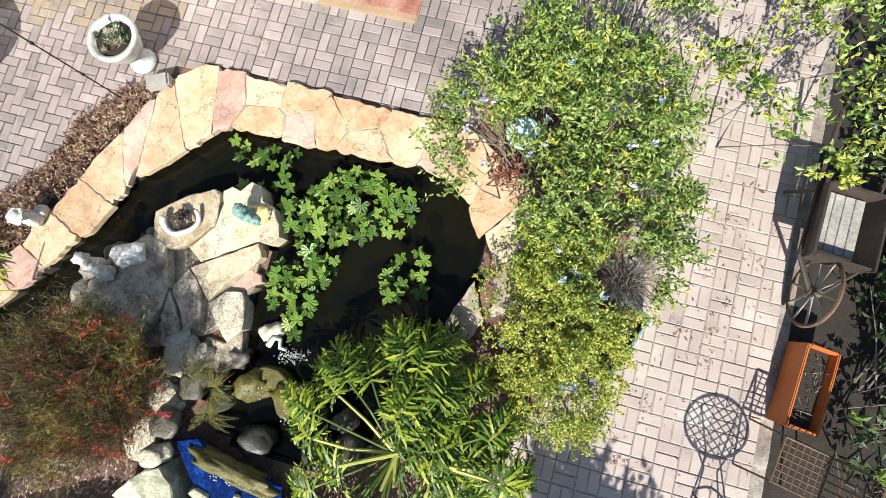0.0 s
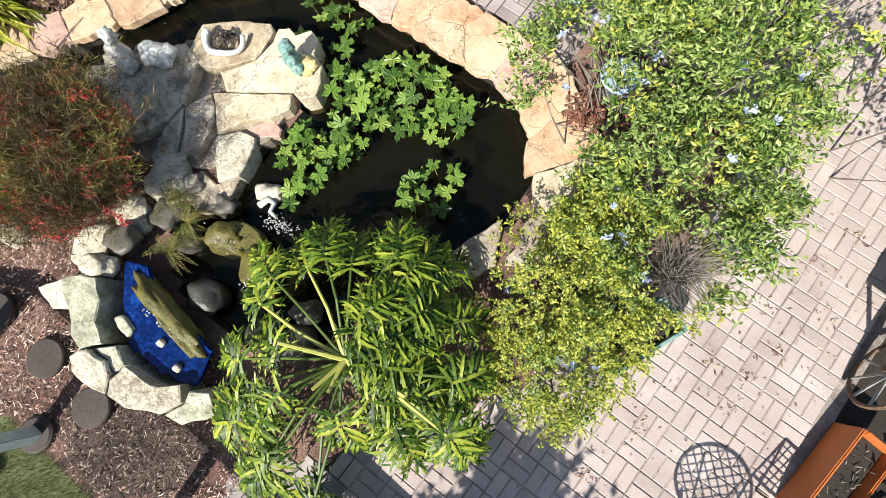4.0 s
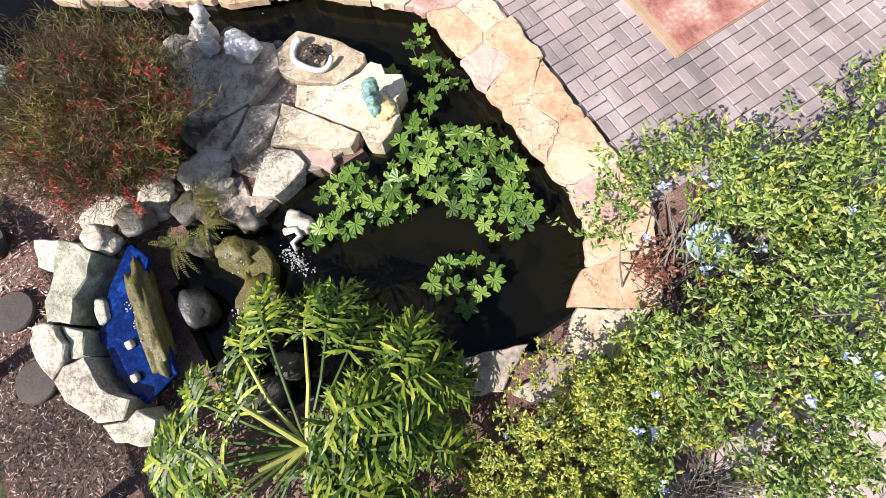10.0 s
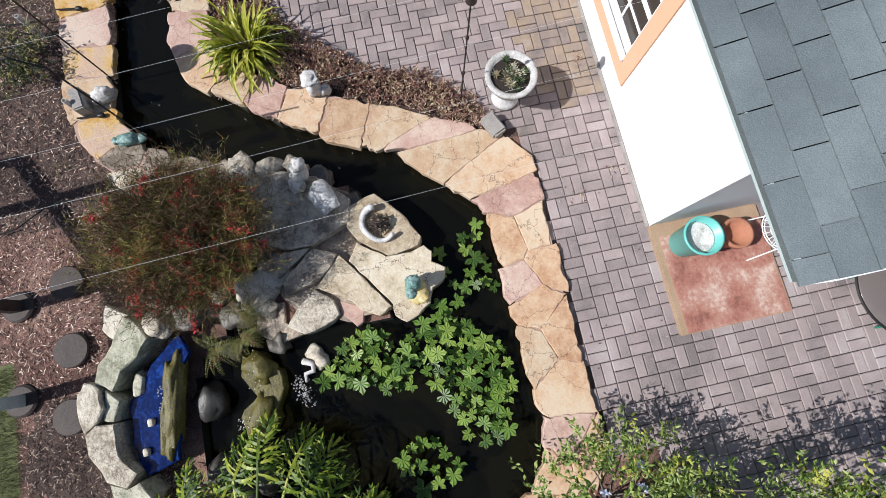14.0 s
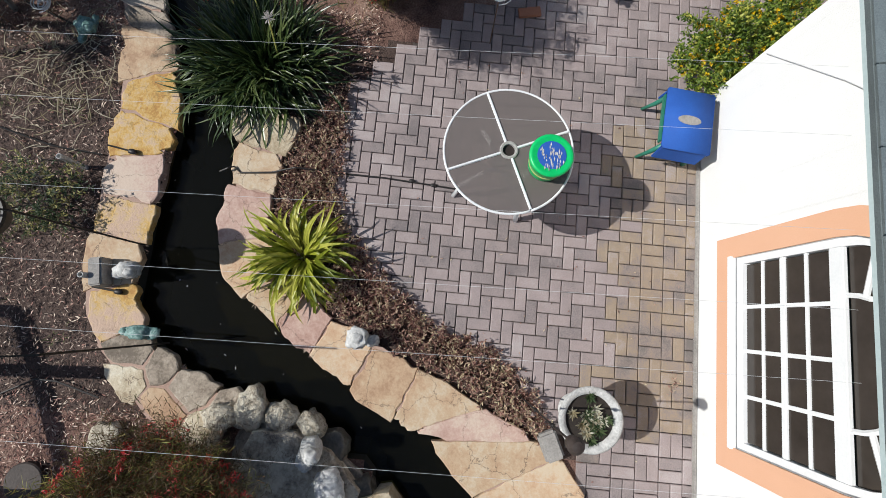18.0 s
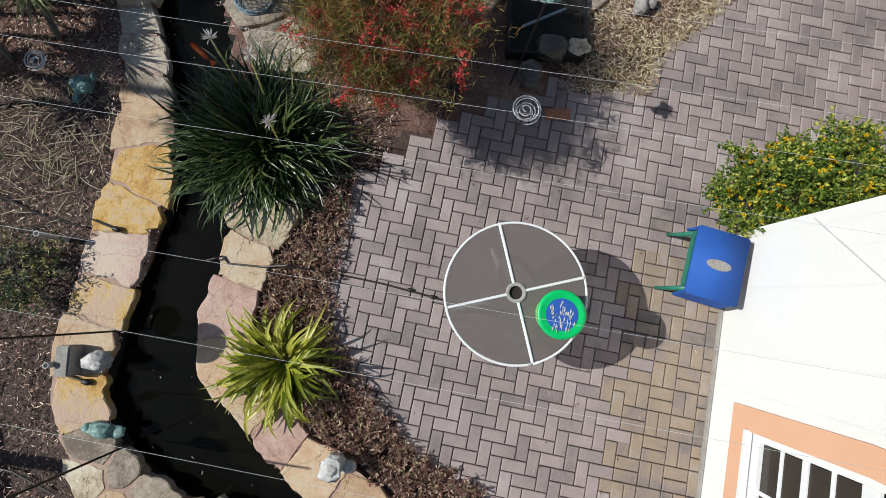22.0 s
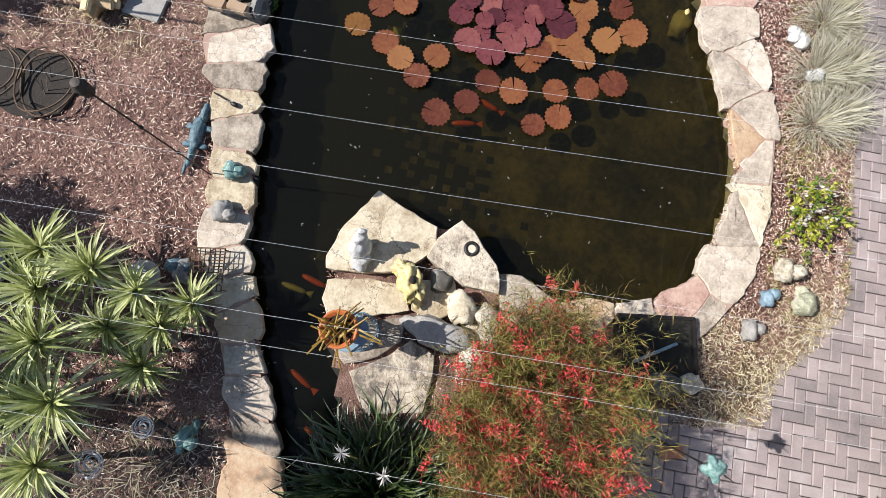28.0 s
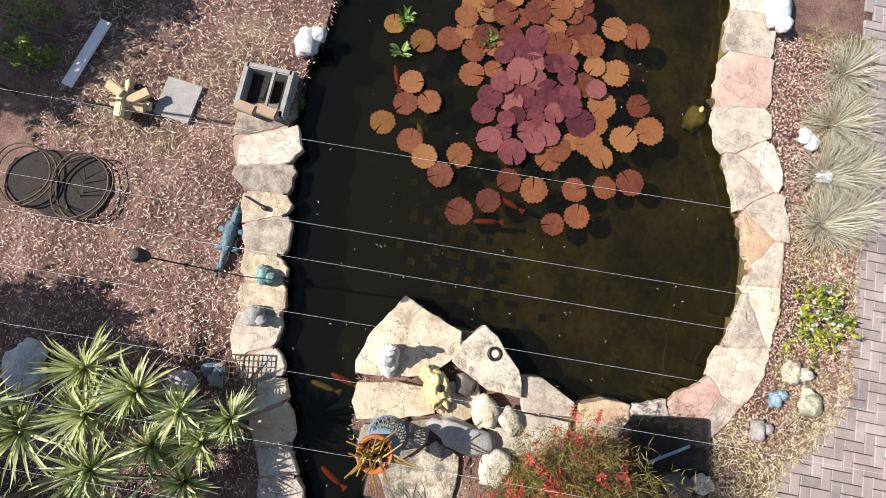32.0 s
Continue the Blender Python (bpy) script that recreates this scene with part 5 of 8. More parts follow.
# pond plants: lobed leaves on stalks
def pond_plants():
    beds = [(16, [(-1.75, 2.55), (-1.7, 2.72), (-1.0, 2.72), (-0.95, 2.3), (-1.5, 2.15), (-1.55, 2.25), (-1.15, 2.4)]),
            (80, [(-0.98, 2.15), (-0.45, 2.7), (0.0, 2.65), (0.35, 2.55), (0.25, 2.15), (-0.3, 1.95), (-0.66, 1.72)]),
            (46, [(-0.9, 1.5), (-0.45, 1.78), (-0.2, 1.72), (-0.42, 1.4), (-0.5, 0.92), (-0.74, 1.1)]),
            (12, [(0.1, 1.9), (0.5, 2.15), (0.6, 1.7), (0.3, 1.5), (-0.1, 1.7)])]
    r = random.Random(11)
    th = thing("pond_plant", (-0.3, 2.0, -0.1), "leafy green pond plant with lobed leaves above the water", "plant")
    spots = []
    for n, poly in beds:
        got, tries = 0, 0
        while got < n and tries < 6000:
            tries += 1
            x, y = r.uniform(-1.85, 0.6), r.uniform(0.9, 2.85)
            if not inside(x, y, poly) or any(math.hypot(x - a, y - b) < 0.082 for a, b in spots):
                continue
            spots.append((x, y))
            got += 1
    st = bmesh.new()
    for x, y in spots:
        s = r.uniform(0.06, 0.105)
        z = r.uniform(0.02, 0.22)
        a0 = r.uniform(0, 6.28)
        lf = Leaves()
        c = Vector((x + 0.3, y - 2.0, z))
        t = Vector((r.uniform(-.35, .35), r.uniform(-.45, .15), 1)).normalized()
        ux = t.cross(Vector((0, 1, 0))).normalized()
        uy = t.cross(ux)
        pts = []
        for k in range(41):
            f = k / 40
            ang = (f - 0.5) * 5.5
            near_tip = min(abs(ang - tip) for tip in (-2.2, -1.1, 0, 1.1, 2.2))
            lobe = (1.12 if abs(ang) < 0.5 else 1.0) - 0.40 * (min(near_tip, 0.55) / 0.55) ** 0.8 + r.uniform(-.05, .05)
            rad = s * lobe
            pts.append(c + ux * math.cos(ang + a0) * rad + uy * math.sin(ang + a0) * rad - t * (0.012 * (1 if k % 4 else 0)))
        lf.fan(c - t * 0.012, pts + [c - t * 0.012])
        lf.make("leaf", M["wplant"], th)
        tube(st, [(c.x + r.uniform(-.05, .05), c.y + r.uniform(-.05, .05), -0.05), (c.x, c.y, c.z)], 0.003, 3)
    tagged(part("stalk_mass", st, M["petiole"], th), kind="stuff")


pond_plants()


# water lilies
def lilies():
    poly = [(-11.75, -0.45), (-11.2, -0.35), (-10.6, -0.15), (-10.15, 0.1), (-9.95, 0.7), (-10.3, 1.15), (-10.8, 1.3), (-11.4, 1.15), (-12.2, 0.9), (-12.4, 0.1)]
    r = random.Random(16)
    th = thing("water_lily", (-10.7, 0.4, -0.1), "water lily with crowded round red and amber pads", "water lily")
    # the loose pads of the rim, then the crowded middle
    rim = [(-10.12, -1.03), (-9.99, -0.70), (-9.84, -0.51), (-9.68, -0.32), (-9.93, -0.16), (-9.34, -0.05), (-9.51, 0.23), (-9.73, 0.68), (-9.40, 0.93), (-9.54, 1.17), (-9.82, 1.11), (-9.90, 1.42), (-10.02, 1.67),
           (-10.22, 1.33), (-10.48, 1.54), (-10.63, 1.80), (-10.89, 1.65), (-11.21, 1.35), (-11.68, 1.51), (-11.72, 1.25), (-11.27, -1.14), (-11.12, -0.80), (-11.22, -0.52), (-10.63, -0.81), (-10.45, -0.59), (-10.38, -0.84), (-9.77, 0.40), (-10.35, 1.17)]
    spots = [(x, y, r.uniform(0.125, 0.165)) for x, y in rim]
    tries = 0
    while len(spots) < 104 and tries < 20000:
        tries += 1
        x, y = r.uniform(-12.4, -9.5), r.uniform(-1.2, 1.95)
        if not inside(x, y, poly):
            continue
        s = r.uniform(0.10, 0.165)
        if any(math.hypot(x - a, y - b) < r.uniform(0.45, 0.70) * (s + q) for a, b, q in spots):
            continue
        spots.append((x, y, s))
    for k, (x, y, s) in enumerate(spots):
        core = math.hypot((x + 10.75) / 1.0, (y - 0.5) / 0.85)
        red = core < 0.72 + r.uniform(-.2, .15)
        z = 0.006 + 0.006 * (k % 5) + (0.02 if red else 0)
        a0 = r.uniform(0, 6.28)
        lf = Leaves()
        cx, cy = x + 10.7, y - 0.4
        c = Vector((cx, cy, z + 0.004))
        tx, ty = r.uniform(-.06, .06), r.uniform(-.06, .06)
        pts = []
        notch = r.uniform(0.02, 0.09)
        nn = 40
        for m in range(nn):
            ang = notch + (6.283 - 2 * notch) * m / (nn - 1)
            rad = s * (1 + (0.06 if m % 2 else -0.05) * (1 if not red else 0.7)) * (1 + 0.02 * math.sin(3 * ang + k) + 0.025 * math.sin(7 * ang + 2 * k)) * (0.9 + 0.1 * min(1, 2.5 * min(m, nn - 1 - m) / nn))
            dx, dy = math.cos(ang + a0) * rad, math.sin(ang + a0) * rad
            pts.append(Vector((cx + dx, cy + dy, z + dx * tx + dy * ty + 0.008 + r.uniform(0, 0.001))))
        lf.fan(c, pts + [c])
        lf.make("pad", M["lily_r"] if red else (M["lily_o"] if core < 1.75 + r.uniform(-.4, .3) else M["lily_y"]), th)
    return th


lilies()
tagged(part("submerged_rock", lump(0.13, 0.10, 0.16, (0, 0, 0), 0.2, 3, 5), M["yellow"]), "algae-yellow stone just under the pond surface", "stone").matrix_world = pose(-10.97, 2.36, -0.26)
for k, (x, y) in enumerate([(-11.35, -1.05), (-11.7, -0.9), (-10.95, -1.0), (-11.3, -0.1), (-10.1, -1.95)]):
    strap_clump("floating_plant", (x, y, -0.09), 16, 0.13, 0.06, 0.6, M["wplant"], "bright green floating pond rosette", "plant", (0.2, 1.0), 90 + k, 0.04, "floating rosettes", 3)

# ---- rocks and islands ----
isl = thing("rock_island", (0, 0, 0), "tan and grey flat stones stacked as an island in the pond", "rock island")
STAIN = mat("stained_flagstone", [(0.16, 0.135, 0.11), (0.34, 0.28, 0.215), (0.50, 0.43, 0.335), (0.60, 0.53, 0.42)], 0.82, 5, 45, 0.7, per=0.4, patch=1.1, dist=0.014, blotch=1.0, cracks=0.6)


def ledge(z, material, *outline, thick=0.3):
    """One flat stone of an island, spread a little so that the cracks stay narrow."""
    c = np.mean(outline, axis=0)
    return slabstone("stone", [tuple(c + (np.array(q) - c) * 1.02) for q in outline], z, thick, material, isl, 0.007, 0.025)


ledge(0.15, CRM, (-2.13, 1.76), (-1.88, 1.98), (-1.63, 2.11), (-1.56, 2.07), (-1.52, 1.84), (-1.52, 1.78), (-1.72, 1.53), (-1.86, 1.46), (-2.05, 1.51))
ledge(0.13, CRM, (-1.69, 1.52), (-1.51, 1.76), (-1.50, 2.0), (-1.54, 2.12), (-1.47, 2.18), (-1.38, 2.16), (-1.30, 2.27), (-1.20, 2.24), (-1.14, 2.12), (-1.01, 2.07), (-0.93, 1.95), (-0.89, 1.83), (-0.96, 1.74), (-1.07, 1.74), (-1.54, 1.42))
ledge(0.12, CRM, (-1.62, 1.33), (-1.45, 1.45), (-1.06, 1.71), (-0.99, 1.60), (-1.08, 1.44), (-1.17, 1.38), (-1.36, 1.08))
ledge(0.10, M["rock"], (-1.35, 1.05), (-1.22, 1.20), (-1.08, 1.23), (-1.03, 1.16), (-0.97, 0.90), (-1.07, 0.76), (-1.17, 0.84), (-1.24, 0.91))
ledge(0.05, PNK, (-1.21, 1.25), (-1.09, 1.47), (-0.97, 1.43), (-0.94, 1.37), (-1.09, 1.25))
ledge(0.14, STAIN, (-1.73, 1.10), (-1.63, 1.31), (-1.53, 1.24), (-1.42, 1.10), (-1.35, 0.80), (-1.48, 0.79))
ledge(0.17, STAIN, (-2.50, 0.62), (-2.52, 0.95), (-2.40, 1.25), (-2.12, 1.52), (-1.91, 1.47), (-1.76, 1.10), (-1.77, 0.86), (-1.92, 0.60), (-2.2, 0.5))
ledge(0.15, STAIN, (-1.75, 0.84), (-1.74, 1.07), (-1.52, 0.76), (-1.62, 0.62))
ledge(0.03, STAIN, (-1.30, 0.74), (-1.12, 0.72), (-0.98, 0.86), (-0.94, 0.62), (-1.1, 0.45), (-1.32, 0.5))
for x, y, sx, sy, a in ((-2.66, 0.55, 0.17, 0.13, 20), (-2.62, 0.82, 0.13, 0.11, 70), (-2.56, 1.06, 0.12, 0.10, 40), (-2.58, 0.3, 0.15, 0.11, 110)):
    part("rim_stone", lump(sx, sy, 0.13, (x, y, 0.05), 0.32, 3, x * 3 + y, 1.8, a, 0.35), M["rock"], isl)
slabstone("base_stone", [(-2.7, 0.5), (-2.6, 1.0), (-2.25, 1.5), (-1.7, 1.98), (-1.25, 2.1), (-1.05, 1.85), (-1.0, 1.3), (-1.2, 0.85), (-1.6, 0.6), (-2.1, 0.4)], 0.045, 0.3, GRY, isl, 0.02, 0.0)
k = 0
for x, y, s, m in [(-2.3, -0.62, 0.13, "rock"), (-2.55, 0.78, 0.13, "rock"), (-2.4, 1.25, 0.13, "darkrock"), (-2.05, 1.5, 0.16, "darkrock"), (-2.6, 0.48, 0.10, "rock"),
                   (-1.62, 0.72, 0.16, "rock"), (-1.45, 0.5, 0.16, "rock"), (-1.5, 0.92, 0.1, "rock"), (-1.3, 0.55, 0.11, "rock"), (-1.5, 0.1, 0.16, "rock"), (-1.58, -0.25, 0.17, "rock"), (-1.28, 0.28, 0.13, "darkrock")]:
    k += 1
    tagged(part("boulder", lump(s * rng.uniform(0.9, 1.3), s * rng.uniform(0.8, 1.1), s * 0.75, (0, 0, 0), 0.28, 3, k, 1.5, rng.uniform(0, 180), 0.5), M[m]), "pale weathered boulder on the pond bank" if m == "rock" else "dark wet boulder at the water", "boulder", "bank boulders").location = (x, y, 0.04)

# waterfall basin
fall = thing("waterfall_basin", (0, 0, 0), "ring of pale stones round a blue lined waterfall basin", "waterfall")
for z, key, outline in (
        (0.24, "rock", ((-1.58, -0.74), (-1.46, -0.54), (-1.24, -0.66), (-1.37, -0.79))),
        (0.29, "lichenrock", ((-1.45, -0.55), (-1.33, -0.43), (-1.22, -0.37), (-1.07, -0.48), (-0.98, -0.63), (-0.83, -0.71), (-0.92, -0.85), (-1.08, -0.81), (-1.22, -0.69))),
        (0.31, "rock", ((-0.95, -0.92), (-0.88, -0.80), (-0.71, -0.78), (-0.61, -0.83), (-0.54, -0.95), (-0.72, -0.99), (-0.86, -0.98))),
        (0.27, "lichenrock", ((-0.86, -0.78), (-0.74, -0.66), (-0.58, -0.72), (-0.61, -0.81), (-0.72, -0.77))),
        (0.29, "rock", ((-0.59, -0.86), (-0.57, -0.72), (-0.39, -0.71), (-0.24, -0.66), (-0.14, -0.57), (-0.04, -0.66), (-0.12, -0.81), (-0.36, -0.94), (-0.53, -0.95))),
        (0.26, "lichenrock", ((-0.10, -0.81), (-0.03, -0.66), (-0.06, -0.57), (0.07, -0.48), (0.20, -0.58), (0.05, -0.78)))):
    slabstone("stone", outline, z, 0.32, M[key], fall, 0.012, 0.04)
part("stone", lump(0.12, 0.10, 0.12, (-1.31, -0.32, 0.22), 0.3, 3, 31, 1.4, 30, 0.4), M["rock"], fall)
part("stone", lump(0.14, 0.11, 0.13, (-1.36, -0.09, 0.14), 0.3, 3, 32, 1.4, 70, 0.4), M["darkrock"], fall, "dark wet stone")
part("stone", lump(0.11, 0.05, 0.09, (-0.85, -0.55, 0.14), 0.25, 3, 33, 1.6, -8, 0.4), M["lichenrock"], fall, "pale stone standing in the blue basin")
slabstone("basin_water", [(-1.2, -0.18), (-0.98, -0.44), (-0.72, -0.64), (-0.36, -0.66), (-0.08, -0.55), (-0.15, -0.28), (-0.55, -0.25), (-0.85, -0.22), (-1.02, -0.10)], 0.17, 0.05, M["bluewater"], fall, 0.02, 0.0)
part("spillway_log", lump(0.44, 0.085, 0.11, (-0.62, -0.285, 0.14), 0.18, 4, 3, 2.8, -9), M["moss"], fall, "mossy yellow-green log")
for k, (x, y, s) in enumerate([(-0.98, 0.22, 0.10), (-0.95, 0.62, 0.10), (0.05, 0.0, 0.15), (0.3, 0.1, 0.16), (0.2, 0.35, 0.12)]):
    part("wet_stone", lump(s, s * 0.9, s, (x, y, -0.02), 0.3, 3, 50 + k, 1.4, rng.uniform(0, 180)), M["darkrock"], fall, "dark wet stone")
slabstone("mossy_ledge", [(-0.92, 0.30), (-0.70, 0.62), (-0.48, 0.60), (-0.20, 0.50), (-0.16, 0.28), (-0.36, 0.22), (-0.52, 0.40), (-0.74, 0.26)], 0.06, 0.24, M["moss"], fall, 0.03, 0.05)
part("mossy_ledge", lump(0.22, 0.09, 0.10, (-0.34, 0.40, 0.02), 0.35, 3, 21, 2.2, -25), M["moss"], fall, "mossy yellow-green ledge")
part("mossy_ledge", lump(0.15, 0.12, 0.12, (-0.76, 0.42, 0.0), 0.35, 3, 22, 2.2, 30), M["moss"], fall, "mossy yellow-green ledge")
# this boulder's shade is put into its dark stone colour
part("grey_boulder", lump(0.17, 0.14, 0.13, (-0.57, -0.05, -0.02), 0.18, 3, 23, 1.5, 20), mat("shaded_grey_stone", [(0.02, 0.019, 0.016), (0.045, 0.042, 0.036), (0.09, 0.085, 0.075)], 0.4, 9, 50, 0.5), fall, "grey boulder in the lower basin, coloured dark for shade")
for x, y in ((-0.51, -0.47), (-0.28, -0.53)):
    part("pale_stone", lump(0.035, 0.03, 0.03, (x, y, 0.185), 0.2, 2, 5), M["rock"], fall)
part("pale_stone", lump(0.11, 0.08, 0.06, (-0.74, 0.95, -0.08), 0.3, 3, 9, 1.6, 30), M["rock"], fall)
foam = thing("splash", (-0.5, 0.75, -0.09), "white splashes where the waterfall meets the pond", "water splash")
fo = bmesh.new()


def spray(n, p, q, wide, z0, z1):
    """Drops scattered along a line."""
    for _ in range(n):
        f = rng.random()
        bmesh.ops.create_icosphere(fo, subdivisions=1, radius=rng.uniform(0.003, 0.0085), matrix=Matrix.Translation((p[0] + (q[0] - p[0]) * f + rng.gauss(0, wide) + 0.5, p[1] + (q[1] - p[1]) * f + rng.gauss(0, wide) - 0.75, rng.uniform(z0, z1) + 0.09)))


spray(150, (-0.60, 0.74), (-0.36, 0.80), 0.035, -0.09, 0.02)
spray(70, (-0.80, -0.36), (-0.25, -0.34), 0.018, 0.10, 0.24)
spray(60, (-0.34, 0.22), (-0.22, 0.34), 0.03, 0.02, 0.10)
spray(30, (-0.86, 0.42), (-0.60, 0.40), 0.03, 0.08, 0.12)
tagged(part("foam", fo, M["shell"], foam), kind="stuff")
part("curl_stone", tube(bmesh.new(), [(-0.24, 0.05, 0.03), (-0.20, 0.14, 0.05), (-0.13, 0.14, 0.05), (-0.12, 0.06, 0.04), (-0.05, 0.06, 0.03)], 0.032, 7, 0.02), M["cement"], foam, "pale curled stone", True)
FERN = leafmat("fern_frond", [(0.05, 0.06, 0.012), (0.13, 0.15, 0.03), (0.25, 0.26, 0.07), (0.22, 0.14, 0.05)], 0.5)
for x, y, ln, sd in ((-1.02, 0.10, 0.30, 3), (-1.30, 0.42, 0.26, 4), (-1.05, 0.34, 0.24, 5)):
    th = thing("fern", (x, y, 0.12), "olive fern with drooping brown-tipped fronds on the rocks", "fern", "ferns")
    r = random.Random(sd)
    for k in range(15):
        a = r.uniform(-0.5, 2.0) if k < 10 else r.uniform(0, 6.28)
        d = Vector((math.cos(a), math.sin(a), r.uniform(0.2, 0.9))).normalized()
        lf = Leaves()
        p = Vector((0, 0, 0))
        for m in range(18):
            sd_ = d.cross(Vector((0, 0, 1))).normalized()
            wl = 0.055 * (1 - m / 19)
            for sg in (-1, 1):
                e = (sd_ * sg + d * 0.6 + rvec(r) * 0.15).normalized()
                lf.quad(p, e, d, wl, 0.009, 0.2)
            p = p + d * ln / 18
            d = (d + Vector((0, 0, -0.09))).normalized()
        lf.make("frond", FERN, th)

# the coping's far end under the hedge
for k, o in enumerate([[(1.0, 2.35), (1.3, 2.8), (1.5, 2.45), (1.2, 2.05)], [(1.18, 2.02), (1.45, 2.35), (1.6, 1.9), (1.25, 1.6)], [(1.02, 1.9), (1.2, 1.55), (1.0, 1.2), (0.85, 1.45)]]):
    slabstone("flagstone", o, 0.05, 0.08, (CRM, GRY, GRY)[k], coping)

# island of the large pond
isl2 = thing("pond_island", (0, 0, 0), "pale and grey flat stones stacked beside the large pond", "rock island")
isl = isl2
ledge(0.12, CRM, (-8.36, -0.39), (-8.25, -0.12), (-8.14, 0.20), (-7.96, 0.23), (-7.82, 0.12), (-7.68, -0.05), (-7.60, -0.37), (-7.58, -0.70), (-7.69, -0.72), (-7.98, -0.63))
ledge(0.14, STAIN, (-8.24, 0.42), (-8.16, 0.55), (-8.03, 0.66), (-7.90, 0.80), (-7.77, 0.85), (-7.65, 0.86), (-7.66, 0.54), (-7.85, 0.17), (-8.04, 0.24))
ledge(0.08, CRM, (-7.48, -0.67), (-7.56, -0.30), (-7.55, 0.02), (-7.35, 0.10), (-7.24, -0.20), (-7.16, -0.60), (-7.3, -0.68))
ledge(0.07, CRM, (-7.62, 0.10), (-7.70, 0.45), (-7.45, 0.55), (-7.30, 0.35), (-7.36, 0.12))
ledge(0.06, GRY, (-7.83, 0.86), (-7.86, 1.06), (-7.78, 1.22), (-7.69, 1.40), (-7.56, 1.39), (-7.52, 0.92))
ledge(0.06, GRY, (-7.50, 0.70), (-7.50, 1.38), (-7.15, 1.35), (-7.1, 0.75), (-7.3, 0.62))
ledge(0.06, TAN, (-7.69, 1.46), (-7.78, 1.70), (-7.77, 1.93), (-7.64, 1.95), (-7.45, 1.85), (-7.42, 1.48))
ledge(0.05, STAIN, (-6.72, -0.30), (-6.92, 0.02), (-7.09, 0.17), (-7.0, 0.40), (-6.83, 0.42), (-6.5, 0.40), (-6.40, -0.1))
ledge(0.05, GRY, (-7.12, -0.52), (-7.20, -0.18), (-7.28, 0.08), (-7.06, 0.08), (-6.90, -0.08), (-6.78, -0.36), (-6.95, -0.55))
part("white_boulder", lump(0.15, 0.12, 0.13, (-7.46, 0.56, 0.10), 0.26, 3, 81, 1.4, 30, 0.4), M["cream"], isl2)
part("grey_boulder", lump(0.13, 0.27, 0.13, (-7.20, 0.38, 0.08), 0.25, 3, 82, 1.6, -8, 0.3), M["grey"], isl2, "smooth grey boulder")
for k, (x, y, s, m) in enumerate([(-7.66, 0.34, 0.10, "darkrock"), (-7.42, 0.80, 0.10, "rock"), (-7.15, 2.45, 0.11, "darkrock"), (-7.2, 2.68, 0.08, "rock"), (-7.0, 0.75, 0.14, "rock"), (-6.85, 2.3, 0.1, "darkrock")]):
    tagged(part("boulder", lump(s * 1.2, s, s * 0.8, (0, 0, 0), 0.3, 3, 70 + k, 1.5, k * 40, 0.3), M[m]), "small weathered boulder on the island stones", "boulder", "island boulders").location = (x, y, 0.09)

# stepping discs in the mulch
for x, y in ((-1.91, -1.2), (-1.28, -1.2), (-0.70, -1.24)):
    th = thing("stepping_disc", (x, y, 0.01), "round dark brown wooden stepping disc in the mulch", "stepping stone", "stepping discs")
    part("disc", lathe([(0.155, -0.02), (0.16, 0.035), (0.15, 0.045), (0.05, 0.047), (0.01, 0.046)], 28), M["wooddark"], th)

# ---- fence beside the beds ----
FENCE = [(3.4, -1.72), (0.35, -1.66), (-0.93, -1.67), (-1.78, -1.66), (-3.2, -2.45)]
FENCE_FAR = [(-2.72, -2.86), (-4.2, -3.13), (-5.7, -3.42)]
fence = thing("fence", (0, 0, 0), "low white painted rail fence on dark posts", "fence")
for (x0, y0), (x1, y1) in list(zip(FENCE, FENCE[1:])) + list(zip(FENCE_FAR, FENCE_FAR[1:])):
    ln, a = math.hypot(x1 - x0, y1 - y0), math.degrees(math.atan2(y1 - y0, x1 - x0))
    part("rail", box(ln - 0.006, 0.14, 0.045, ((x0 + x1) / 2, (y0 + y1) / 2, 0.783), 0.006, (0, 0, a)), M["white"], fence)
for n_, (x, y) in enumerate(FENCE[1:] + FENCE_FAR):
    pale = n_ < 2
    part("post", box(0.105, 0.105, 0.76, (x, y, 0.375), 0.008), M["postpaint" if pale else "wooddark"], fence, "pale blue-green painted post" if pale else "dark weathered post")
    part("footing", lathe([(0.145, -0.02), (0.145, 0.03), (0.125, 0.045), (0.02, 0.047)], 20, (x, y, 0)), M["wooddark"], fence)
part("post", box(0.10, 0.10, 1.5, (-2.72, -2.25, 0.75), 0.008), M["wooddark"], fence)

# ---- figures: each one plain cast mesh ----
def figure(name, at, blobs, material, label, category, turn=0.0):
    bm = bmesh.new()
    for (x, y, z), (sx, sy, sz) in blobs:
        g = lump(sx, sy, sz, (x, y, z), 0.2, 3, x * 9 + z * 5, 2.2)
        me = bpy.data.meshes.new("tmp")
        g.to_mesh(me)
        g.free()
        bm.from_mesh(me)
        bpy.data.meshes.remove(me)
    ob = part(name, bm, material, None, label, True)
    ob.matrix_world = pose(*at, 0, 0, turn)
    return tagged(ob, category=category)


